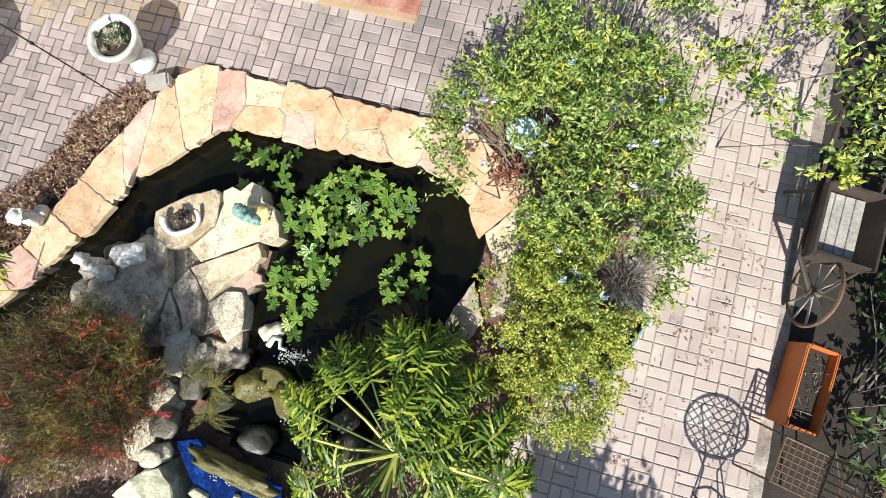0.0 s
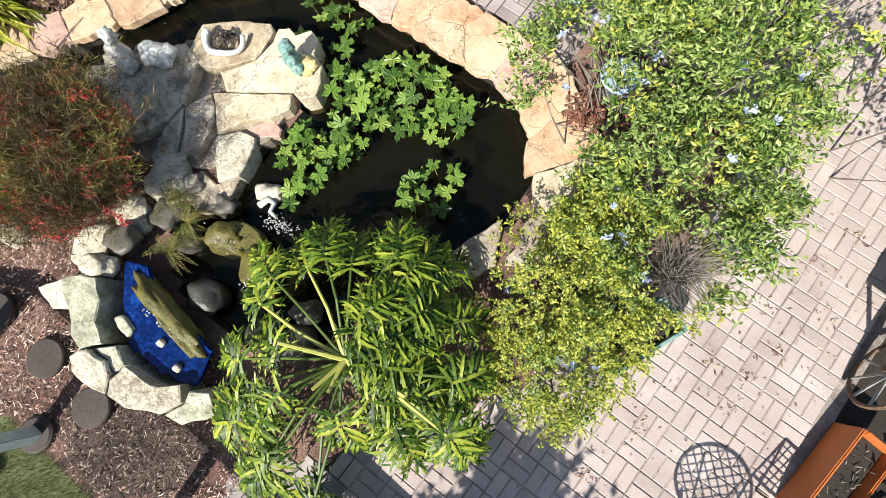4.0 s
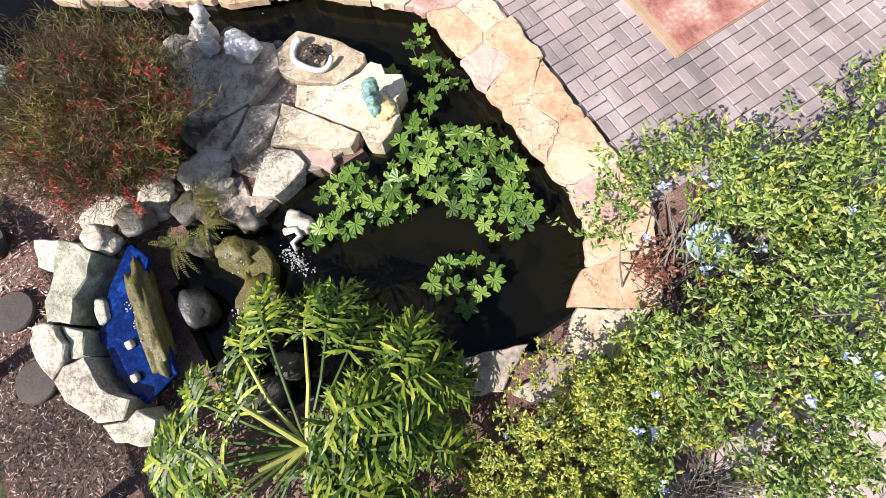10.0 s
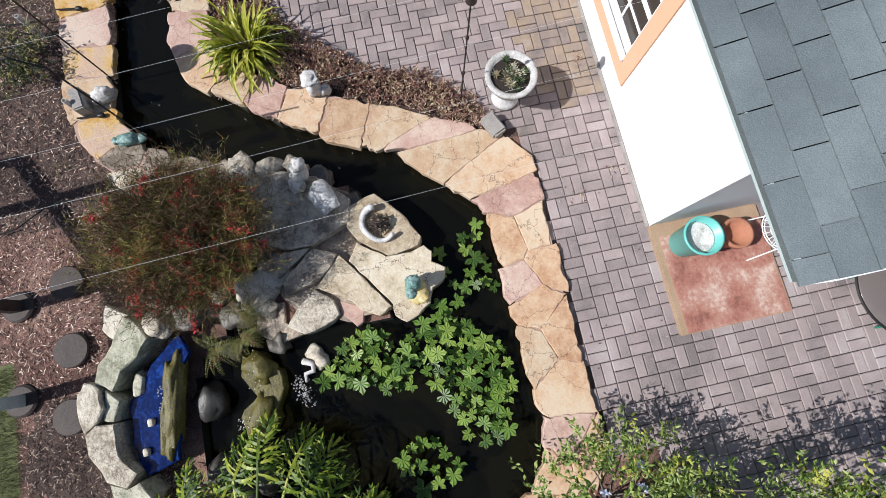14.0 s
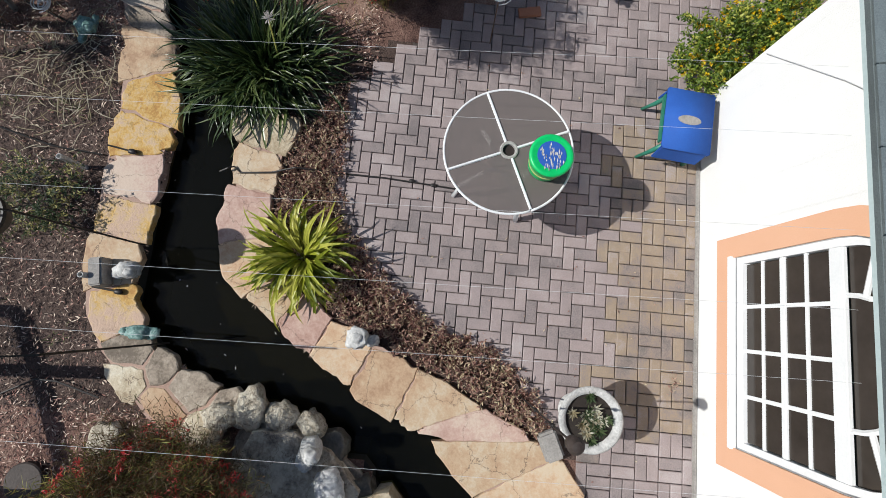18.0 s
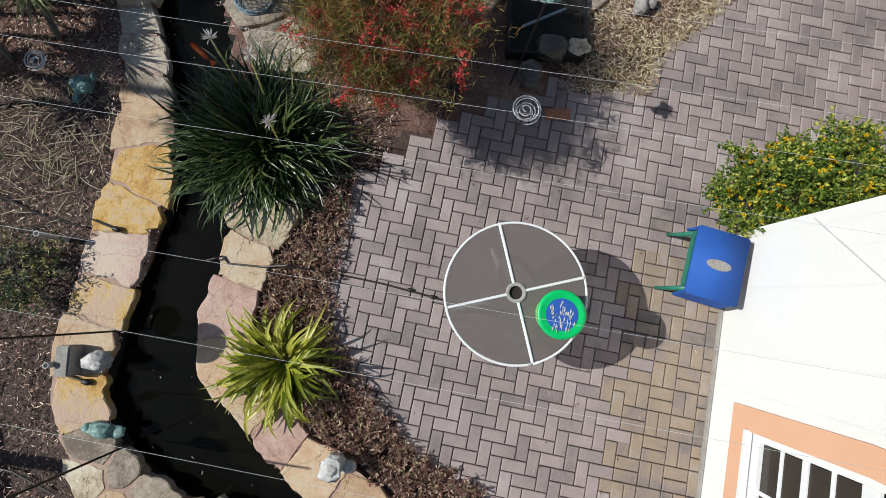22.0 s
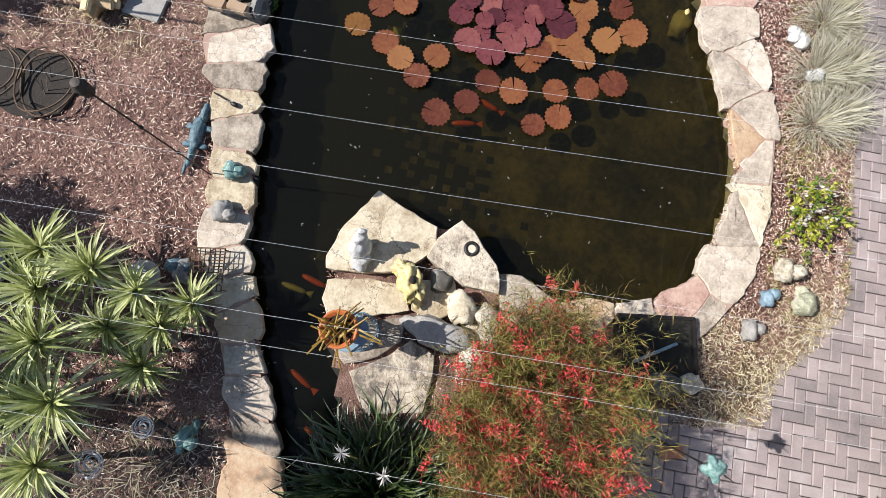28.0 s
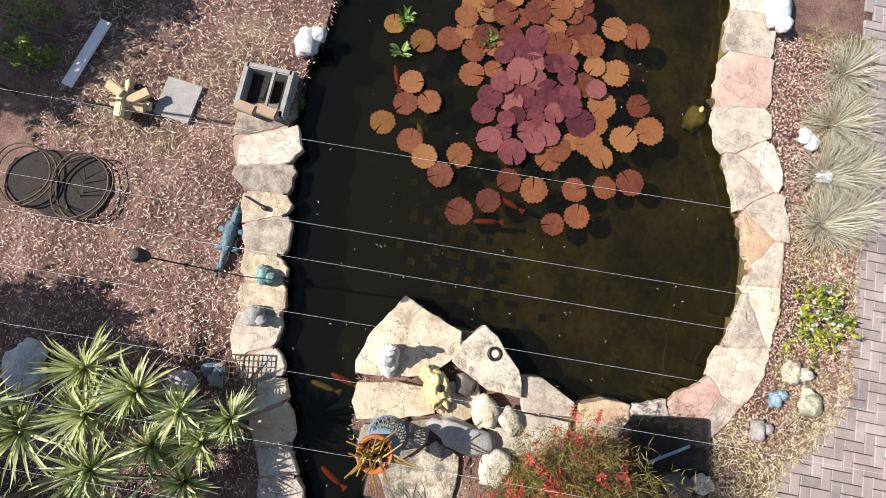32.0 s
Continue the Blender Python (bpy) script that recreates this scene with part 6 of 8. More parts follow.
figure("garden_statue", (-2.44, 1.12, 0.16), [((0, 0, 0.1), (0.10, 0.08, 0.12)), ((0.0, 0.05, 0.27), (0.06, 0.06, 0.07)), ((0.09, -0.04, 0.06), (0.09, 0.07, 0.07))], M["cement"], "white cast stone figure on the rock ledge", "statue")
figure("shell_ornament", (-2.16, 1.30, 0.2), [((0, 0, 0.05), (0.15, 0.11, 0.07)), ((0.1, 0.05, 0.07), (0.06, 0.06, 0.05)), ((-0.1, 0.03, 0.06), (0.06, 0.07, 0.05))], M["shell"], "large white scalloped shell ornament", "ornament", 20)
sh = thing("fish_ornament", (-1.82, 1.75, 0.15), "white crescent ornament with dark openwork", "ornament", turn=30)
part("crescent", tube(bmesh.new(), [(0.17 * math.cos(a), 0.14 * math.sin(a), 0.05 + 0.02 * math.sin(3 * a)) for a in [radians(150 + 12 * k) for k in range(20)]], 0.035, 7, 0.02), M["shell"], sh, smooth=True)
for k in range(14):
    a = rng.uniform(0, 6.28)
    part("openwork_wire", tube(bmesh.new(), [(0.12 * math.cos(a), 0.1 * math.sin(a), 0.03), (rng.uniform(-.05, .05), rng.uniform(-.05, .05), 0.12), (0.1 * math.cos(a + 2.2), 0.09 * math.sin(a + 2.2), 0.04)], 0.007, 4), M["wooddark"], sh)
figure("frog_statue", (-1.2, 1.95, 0.12), [((0, 0, 0.1), (0.07, 0.07, 0.1)), ((0, 0.01, 0.24), (0.06, 0.06, 0.06)), ((0.07, -0.03, 0.05), (0.06, 0.05, 0.05))], M["verdi"], "verdigris frog statue on a yellow lily base", "statue")
figure("lily_base", (-1.12, 1.98, 0.12), [((0, 0, 0.03), (0.1, 0.09, 0.04)), ((0.06, 0.04, 0.04), (0.05, 0.05, 0.03))], M["yellow"], "yellow glazed lily base under the frog", "ornament")
figure("turtle_statue", (-3.19, -0.49, 0.05), [((0, 0, 0.05), (0.06, 0.10, 0.055)), ((0.0, -0.1, 0.06), (0.035, 0.04, 0.035)), ((0, 0.11, 0.03), (0.05, 0.06, 0.025))], M["verdi"], "verdigris turtle statue on the ochre coping", "statue")
figure("heron_statue", (-3.70, -0.68, 0.05), [((0, 0.02, 0.07), (0.07, 0.10, 0.08)), ((0.02, 0.09, 0.15), (0.035, 0.04, 0.05)), ((0.03, -0.06, 0.06), (0.05, 0.05, 0.05))], M["cement"], "grey and white bird statue beside a stone block", "statue")
tagged(part("stone_block", box(0.24, 0.11, 0.16, (0, 0, 0.08), 0.012), M["grey"]), "grey stone block on the coping", "block").matrix_world = pose(-3.66, -0.88, 0.05, 0, 0, 12)
figure("gnome_statue", (-3.33, 1.38, 0.05), [((0, 0, 0.1), (0.07, 0.07, 0.11)), ((0, 0, 0.25), (0.055, 0.055, 0.055)), ((0, 0, 0.27), (0.085, 0.085, 0.015)), ((0.02, 0.1, 0.06), (0.05, 0.06, 0.06))], M["cement"], "grey cast stone figure with a wide hat", "statue")
figure("frog_statue", (-5.93, -1.55, 0.0), [((0, 0, 0.07), (0.08, 0.07, 0.07)), ((0.03, 0.08, 0.11), (0.05, 0.05, 0.05)), ((-0.08, 0.05, 0.03), (0.07, 0.03, 0.03)), ((0.1, -0.03, 0.03), (0.06, 0.03, 0.03))], M["verdi"], "verdigris frog statue on the mulch", "statue")
figure("frog_statue", (-8.28, -1.76, 0.05), [((0, 0, 0.07), (0.08, 0.07, 0.07)), ((0.0, 0.08, 0.1), (0.05, 0.05, 0.05)), ((-0.06, -0.05, 0.04), (0.05, 0.04, 0.04))], M["verdi"], "verdigris frog statue on the coping", "statue")
figure("fish_statue", (-7.90, -1.76, 0.05), [((0, 0, 0.06), (0.1, 0.09, 0.07)), ((0.03, 0.09, 0.1), (0.05, 0.05, 0.04))], M["grey"], "blue-grey rounded ornament on the coping", "ornament")
figure("alligator_statue", (-8.58, -2.22, 0.01), [((-0.02, 0, 0.04), (0.17, 0.055, 0.05)), ((-0.22, 0.02, 0.04), (0.10, 0.035, 0.035)), ((0.2, 0.0, 0.03), (0.12, 0.03, 0.03)), ((0.32, -0.03, 0.02), (0.08, 0.015, 0.015)), ((-0.08, 0.08, 0.02), (0.03, 0.05, 0.02)), ((-0.08, -0.08, 0.02), (0.03, 0.05, 0.02)), ((0.1, 0.07, 0.02), (0.03, 0.05, 0.02)), ((0.1, -0.07, 0.02), (0.03, 0.05, 0.02))], M["bluegrey"], "blue-grey alligator figure lying on the mulch", "statue")
figure("seated_statue", (-7.80, -0.43, 0.1), [((0, 0, 0.13), (0.10, 0.09, 0.15)), ((-0.06, 0.02, 0.30), (0.06, 0.06, 0.08)), ((0.10, 0.02, 0.06), (0.10, 0.08, 0.06)), ((-0.10, 0.04, 0.38), (0.03, 0.04, 0.06))], M["cement"], "white cast stone figure on the island stone", "statue")
figure("frog_statue", (-7.33, -2.04, 0.0), [((0, 0, 0.05), (0.07, 0.10, 0.06)), ((0.0, 0.10, 0.06), (0.05, 0.05, 0.05))], M["bluegrey"], "dull green frog ornament beside the wire basket", "statue")
yr = thing("yellow_rock", (-7.58, 0.08, 0.08), "hollow pale yellow ornamental rock", "rock", turn=25)
part("body", lump(0.17, 0.10, 0.13, (0, 0, 0.08), 0.45, 4, 6, 2.4, 0), M["yellow"], yr)
part("spur", lump(0.09, 0.06, 0.10, (-0.14, -0.05, 0.08), 0.45, 3, 8, 2.4, 40), M["yellow"], yr)
# the rock has no recess: dark lumps paint the shade of its holes
part("hollow", lump(0.035, 0.03, 0.03, (-0.02, 0.02, 0.20), 0.2, 2, 2), M["soil"], yr, "dark lump in place of a shaded hollow")
part("hollow", lump(0.028, 0.022, 0.03, (0.08, 0.03, 0.16), 0.2, 2, 3), M["soil"], yr, "dark lump in place of a shaded hollow")
figure("urn_ornament", (-8.39, 3.46, 0.0), [((0, 0, 0.08), (0.11, 0.08, 0.08)), ((0.0, 0.1, 0.1), (0.07, 0.07, 0.08))], M["rock"], "round off-white stone ornament on the mulch", "ornament")
figure("blue_ornament", (-8.10, 3.34, 0.0), [((0, 0, 0.05), (0.08, 0.06, 0.06)), ((-0.05, 0.05, 0.06), (0.05, 0.05, 0.05))], M["bluepaint"], "blue-grey flower ornament on the mulch", "ornament")
figure("green_ornament", (-8.12, 3.68, 0.0), [((0, 0, 0.07), (0.11, 0.10, 0.08)), ((-0.1, -0.03, 0.06), (0.06, 0.05, 0.05))], M["lichenrock"], "pale green round snail ornament on the mulch", "ornament")
figure("dark_ornament", (-7.78, 3.2, 0.0), [((0, 0, 0.05), (0.10, 0.07, 0.06)), ((-0.03, 0.09, 0.05), (0.05, 0.05, 0.05))], M["grey"], "grey and white duck ornament on the mulch", "ornament")
for x, y in ((-10.8, 3.5), (-10.45, 3.64), (-10.86, 3.42)):
    figure("shell_ornament", (x, y, 0.0), [((0, 0, 0.04), (0.09, 0.06, 0.05)), ((0.04, 0.05, 0.05), (0.05, 0.04, 0.04))], M["shell"], "white sea shell on the mulch", "ornament", rng.uniform(0, 180))
figure("white_stone", (-10.75, -1.95, 0.02), [((0, 0, 0.06), (0.16, 0.12, 0.08)), ((-0.1, 0.1, 0.08), (0.08, 0.08, 0.06))], M["shell"], "white sculpted stone on the pond edge", "stone")
figure("white_boat", (-12.25, 2.95, 0.05), [((0, 0, 0.06), (0.24, 0.13, 0.08)), ((0.2, 0.05, 0.08), (0.1, 0.08, 0.06))], M["shell"], "white sculpted figure on the coping", "ornament")

# ---- urn planter ----
urn = thing("urn_planter", (-2.90, 3.25, 0.0), "white cast urn planter with succulents on the pavers", "planter")
part("pedestal", lathe([(0.13, 0.0), (0.14, 0.04), (0.12, 0.06), (0.075, 0.12), (0.07, 0.17), (0.10, 0.2)], 28), M["cement"], urn, smooth=True)
part("bowl", lathe([(0.09, 0.19), (0.15, 0.24), (0.19, 0.31), (0.215, 0.39), (0.245, 0.43), (0.25, 0.46), (0.235, 0.47), (0.195, 0.455), (0.185, 0.42), (0.05, 0.41)], 32), M["cement"], urn, smooth=True)
part("soil", lathe([(0.19, 0.41), (0.185, 0.425), (0.02, 0.43)], 20), M["soil"], urn)
for k in range(24):
    lf = Leaves()
    a, d0 = rng.uniform(0, 6.28), rng.uniform(0.0, 0.165)
    c = Vector((d0 * math.cos(a), d0 * math.sin(a), 0.43))
    for m in range(12):
        b = m * 2.4
        d = Vector((math.cos(b), math.sin(b), 0.5 + 0.06 * m)).normalized()
        lf.blade(c, d, rng.uniform(0.05, 0.08), 0.018, 0.2, 3, 0.6, 0.3)
    lf.make("succulent", (M["palegrass"], M["shrub"], M["drygrass"], M["shrub"])[k % 4], urn, "grey-green succulent rosette", "stuff")
tagged(part("stone_block", box(0.24, 0.16, 0.09, (0, 0, 0.045), 0.02), M["grey"]), "dark grey stone block beside the urn", "block").matrix_world = pose(-2.60, 3.05, 0.05, 0, 0, 25)

# ---- patio table ----
tb = thing("patio_table", (-4.875, 2.43, 0.0), "round smoked glass patio table with white metal frame", "table", turn=24)
part("tabletop", lathe([(0.49, 0.70), (0.495, 0.706), (0.49, 0.712), (0.07, 0.712), (0.07, 0.70)], 64), M["tableglass"], tb, "smoked glass top")
part("rim", tube(bmesh.new(), ring_pts(0, 0, 0.705, 0.50, 64), 0.010, 8), M["white"], tb, "white metal rim", True)
part("hub", lathe([(0.07, 0.66), (0.072, 0.722), (0.062, 0.726), (0.048, 0.722), (0.046, 0.67), (0.05, 0.66)], 28), M["woodold"], tb, "brown umbrella ring")
for k in range(4):
    a = radians(90 * k)
    c, s = math.cos(a), math.sin(a)
    part("brace", tube(bmesh.new(), [(0.07 * c, 0.07 * s, 0.716), (0.49 * c, 0.49 * s, 0.716)], 0.011, 6), M["white"], tb)
    a += radians(4)
    c, s = math.cos(a), math.sin(a)
    part("leg", tube(bmesh.new(), [(0.055 * c, 0.055 * s, 0.67), (0.055 * c, 0.055 * s, 0.44), (0.10 * c, 0.10 * s, 0.37), (0.24 * c, 0.24 * s, 0.33), (0.37 * c, 0.37 * s, 0.24), (0.43 * c, 0.43 * s, 0.012)], 0.024, 7), M["white"], tb, smooth=True)
part("lower_ring", tube(bmesh.new(), ring_pts(0, 0, 0.40, 0.075, 24), 0.016, 6), M["white"], tb)
bk = thing("plastic_bucket", (-4.78, 2.71, 0.714), "green plastic tub with a printed lid on the glass table", "bucket")
part("tub", lathe([(0.125, 0.0), (0.13, 0.02), (0.145, 0.20), (0.15, 0.21)], 36), M["green"], bk, smooth=True)
part("lid", lathe([(0.158, 0.195), (0.162, 0.225), (0.15, 0.238), (0.135, 0.232), (0.02, 0.23)], 36), M["green"], bk, "bright green lid", True)
part("lid_label", lathe([(0.105, 0.232), (0.105, 0.2345), (0.01, 0.235)], 32), M["blue"], bk, "blue round print")
lab = Leaves()
for k in range(46):
    a, d = rng.uniform(0, 6.28), 0.095 * math.sqrt(rng.random())
    lab.quad(Vector((d * math.cos(a), d * math.sin(a), 0.237)), Vector((1, 0, 0)), Vector((0, 1, 0)), rng.uniform(0.015, 0.05), rng.uniform(0.006, 0.012), 0.0)
lab.make("print", M["shell"], bk, "white unreadable print")
part("side_label", tube(bmesh.new(), ring_pts(0, 0, 0.1, 0.137, 32), 0.004, 5), M["yellow"], bk)

# ---- blue step stool against the wall ----
st_ = thing("step_stool", (-5.43, 4.0, 0.0), "blue plastic step stool with green splayed legs by the wall", "stool", turn=-5)
top = box(0.56, 0.42, 0.035, (0, 0, 0.385), 0.012)
part("top", top, M["blue"], st_, "royal blue plastic top", True)
for x, w in ((-0.262, -7), (0.262, 7)):
    part("side_panel", box(0.022, 0.40, 0.20, (x * 1.03, 0, 0.28), 0.006, (0, -w, 0)), M["blue"], st_)
part("rear_lip", box(0.54, 0.02, 0.05, (0, 0.205, 0.36), 0.006), M["blue"], st_)
part("step", box(0.44, 0.02, 0.05, (0, -0.213, 0.35), 0.006), M["darkgreen"], st_, "green plastic front edge")
for x in (-0.23, 0.23):
    part("leg", tube(bmesh.new(), [(x, -0.16, 0.34), (x * 1.02, -0.21, 0.16), (x * 1.05, -0.27, 0.012)], 0.026, 8, 0.014), M["darkgreen"], st_, "green splayed leg", True)
    part("leg", tube(bmesh.new(), [(x, 0.14, 0.34), (x, 0.17, 0.012)], 0.03, 8, 0.022), M["darkgreen"], st_, "green splayed leg", True)
slot = lathe([(0.10, 0.0), (0.098, 0.004), (0.01, 0.0045)], 28)
bmesh.ops.transform(slot, matrix=pose(0.0, 0.0, 0.4035) @ Matrix.Diagonal((0.42, 1.0, 1.0, 1)), verts=slot.verts)
part("handle_slot", slot, M["grey"], st_, "oval handle opening")

# ---- cable on the wall ----
cab = thing("wall_cable", (0, 0, 0), "thin grey cable running along the house wall", "cable")
part("cable", tube(bmesh.new(), [(-5.78, 4.312, 0.9), (-5.2, 4.312, 1.55), (-4.8, 4.312, 1.95), (-4.4, 4.312, 2.12), (-3.2, 4.312, 2.15), (-1.6, 4.312, 2.15)], 0.005, 5), M["wire"], cab)

# ---- by the red slab ----
bn = thing("teal_bin", (-1.05, 4.56, 0.04), "teal plastic bin with a white lining", "bin")
part("shell", lathe([(0.125, 0.0), (0.13, 0.01), (0.165, 0.36), (0.18, 0.37), (0.18, 0.39), (0.16, 0.39), (0.12, 0.03), (0.02, 0.03)], 32), M["teal"], bn, smooth=True)
part("lining", lathe([(0.10, 0.03), (0.145, 0.3), (0.13, 0.31), (0.05, 0.29), (0.01, 0.29)], 28), M["shell"], bn, "white bag lining")
tp = thing("terracotta_pot", (-1.02, 4.95, 0.04), "terracotta pot on the red slab beside the bin", "pot")
part("body", lathe([(0.09, 0.0), (0.13, 0.22), (0.145, 0.22), (0.145, 0.27), (0.12, 0.27), (0.10, 0.2), (0.02, 0.19)], 26), M["terracotta"], tp, smooth=True)
wc = thing("wire_chair", (-0.95, 5.28, 0.04), "white wire garden chair with openwork round seat", "chair")
seat = bmesh.new()
for r in (0.04, 0.09, 0.14, 0.19, 0.21):
    tube(seat, ring_pts(0, 0, 0.42 - 0.1 * r, r, 26), 0.005, 4)
for k in range(20):
    a = 2 * math.pi * k / 20
    tube(seat, [(0.03 * math.cos(a), 0.03 * math.sin(a), 0.416), (0.21 * math.cos(a + 0.3), 0.21 * math.sin(a + 0.3), 0.40)], 0.004, 4)
part("seat", seat, M["white"], wc)
bkr = bmesh.new()
tube(bkr, [(-0.18, -0.12, 0.40), (-0.16, -0.2, 0.62), (-0.06, -0.34, 0.68), (0.06, -0.34, 0.68), (0.16, -0.2, 0.62), (0.18, -0.12, 0.40)], 0.008, 6)
tube(bkr, [(-0.1, -0.18, 0.41), (-0.05, -0.30, 0.66)], 0.006, 5)
tube(bkr, [(0.1, -0.18, 0.41), (0.05, -0.30, 0.66)], 0.006, 5)
part("backrest", bkr, M["white"], wc)
for x, y in ((-0.15, -0.12), (0.15, -0.12), (-0.14, 0.14), (0.14, 0.14)):
    part("leg", tube(bmesh.new(), [(x, y, 0.40), (x * 1.25, y * 1.25, 0.0)], 0.007, 6), M["white"], wc)
mt = thing("glass_table", (-0.25, 6.15, 0.0), "round green glass garden table", "table")
part("tabletop", lathe([(0.44, 0.44), (0.45, 0.45), (0.44, 0.46), (0.02, 0.46)], 44), M["tableglass"], mt, smooth=True)
part("rim", tube(bmesh.new(), ring_pts(0, 0, 0.45, 0.455, 44), 0.012, 6), M["black"], mt)
for k in range(3):
    a = 2.1 * k
    part("leg", tube(bmesh.new(), [(0.3 * math.cos(a), 0.3 * math.sin(a), 0.44), (0.36 * math.cos(a), 0.36 * math.sin(a), 0.0)], 0.013, 6), M["darkgreen"], mt)

# ---- planter trough under the hedge ----
TEAL_OLD = M["verdi"]
pl = thing("planter_trough", (2.32, 1.72, 0.0), "pale green wooden planter trough under the hedge", "planter", turn=68)
for y in (-0.13, 0.13):
    part("board", box(0.62, 0.025, 0.27, (0, y, 0.135), 0.004), TEAL_OLD, pl)
for x in (-0.3, 0.3):
    part("board", box(0.025, 0.24, 0.27, (x, 0, 0.135), 0.004), TEAL_OLD, pl)
part("soil", box(0.57, 0.23, 0.02, (0, 0, 0.2)), M["soil"], pl)

# ---- wooden wheelbarrow ----
ct = thing("wheelbarrow", (3.80, 3.02, 0.0), "old grey wooden wheelbarrow with one spoked wheel", "wheelbarrow", turn=-4)
for k in range(4):
    part("plank", box(0.075, 0.50, 0.022, (-0.13 + 0.08 * k, 0.05, 0.42), 0.003), M["woodold"], ct)
for x in (-0.20, 0.22):
    part("side_board", box(0.025, 0.62, 0.20, (x, 0.02, 0.46), 0.004, (0, -14 if x < 0 else 14, 0)), M["wooddark"], ct)
part("end_board", box(0.42, 0.025, 0.20, (0, -0.28, 0.46), 0.004), M["wooddark"], ct)
part("end_board", box(0.42, 0.025, 0.20, (0, 0.33, 0.46), 0.004), M["wooddark"], ct)
for x in (-0.22, 0.24):
    part("handle", tube(bmesh.new(), [(x * 0.2, -0.52, 0.32), (x, -0.28, 0.38), (x, 0.35, 0.40), (x * 1.2, 0.95, 0.54)], 0.018, 7), M["wooddark"], ct)
    part("leg", tube(bmesh.new(), [(x, 0.30, 0.38), (x * 1.1, 0.38, 0.0)], 0.016, 6), M["wooddark"], ct)
wx, wy, wr = 0.0, -0.52, 0.30
wh = part("wheel", tube(bmesh.new(), [(wx, wy + wr * math.cos(2 * math.pi * k / 32), wr + 0.012 + wr * math.sin(2 * math.pi * k / 32)) for k in range(33)], 0.016, 6), M["rust"], ct, "rusty iron-tyred wheel")
for k in range(10):
    a = 2 * math.pi * k / 10
    part("spoke", tube(bmesh.new(), [(wx, wy + 0.03 * math.cos(a), wr + 0.012 + 0.03 * math.sin(a)), (wx, wy + (wr - 0.01) * math.cos(a), wr + 0.012 + (wr - 0.01) * math.sin(a))], 0.010, 5), M["woodold"], wh)
part("wheel_hub", tube(bmesh.new(), [(wx - 0.05, wy, wr + 0.012), (wx + 0.05, wy, wr + 0.012)], 0.038, 10), M["rust"], wh)

# ---- orange planter ----
op = thing("orange_planter", (3.90, 1.72, 0.0), "bright orange terracotta trough with dark soil", "planter", turn=-6)
for x in (-0.13, 0.13):
    part("side", box(0.022, 0.70, 0.30, (x * 0.85, 0, 0.15), 0.008, (0, -5 if x < 0 else 5, 0)), M["orange"], op)
for y in (-0.34, 0.34):
    part("end", box(0.22, 0.03, 0.30, (0, y, 0.15), 0.008), M["orange"], op)
part("soil", box(0.19, 0.64, 0.03, (0, 0, 0.2)), M["soil"], op)
lf = Leaves()
for _ in range(60):
    d = (rvec() + Vector((0, 0, 0.4))).normalized()
    lf.quad(Vector((rng.uniform(-.09, .09), rng.uniform(-.3, .3), 0.22)), d, d.cross(rvec()).normalized(), rng.uniform(0.04, 0.09), 0.012)
lf.make("stem_mass", M["twig"], op, kind="stuff")


# ---- black iron cafe set ----
def lattice(parent, material, w, h, n, z, r=0.006, diag=False, cut=None):
    """Crossing bars, each one a part."""
    for k in range(1, n):
        f = -1 + 2 * k / n
        a = math.sqrt(max(0, 1 - f * f)) if cut else 1
        for p, q in (((f * w, -a * h, z), (f * w, a * h, z)), ((-a * w, f * h, z), (a * w, f * h, z))):
            if diag:
                c = math.cos(radians(45))
                p, q = ((p[0] * c - p[1] * c, p[0] * c + p[1] * c, z), (q[0] * c - q[1] * c, q[0] * c + q[1] * c, z))
            part("bar", tube(bmesh.new(), [p, q], r, 4), material, parent)


cf = thing("iron_table", (3.42, 0.46, 0.0), "round black wrought iron cafe table with lattice top", "table")
part("rim", tube(bmesh.new(), ring_pts(0, 0, 0.70, 0.265, 40), 0.012, 6), M["black"], cf)
lattice(cf, M["black"], 0.262, 0.262, 9, 0.70, 0.006, True, True)
part("foot_ring", tube(bmesh.new(), ring_pts(0, 0, 0.08, 0.14, 26), 0.009, 5), M["black"], cf)
for k in range(4):
    a = radians(45 + 90 * k)
    part("leg", tube(bmesh.new(), [(0.22 * math.cos(a), 0.22 * math.sin(a), 0.69), (0.08 * math.cos(a), 0.08 * math.sin(a), 0.4), (0.2 * math.cos(a), 0.2 * math.sin(a), 0.0)], 0.008, 5), M["black"], cf)


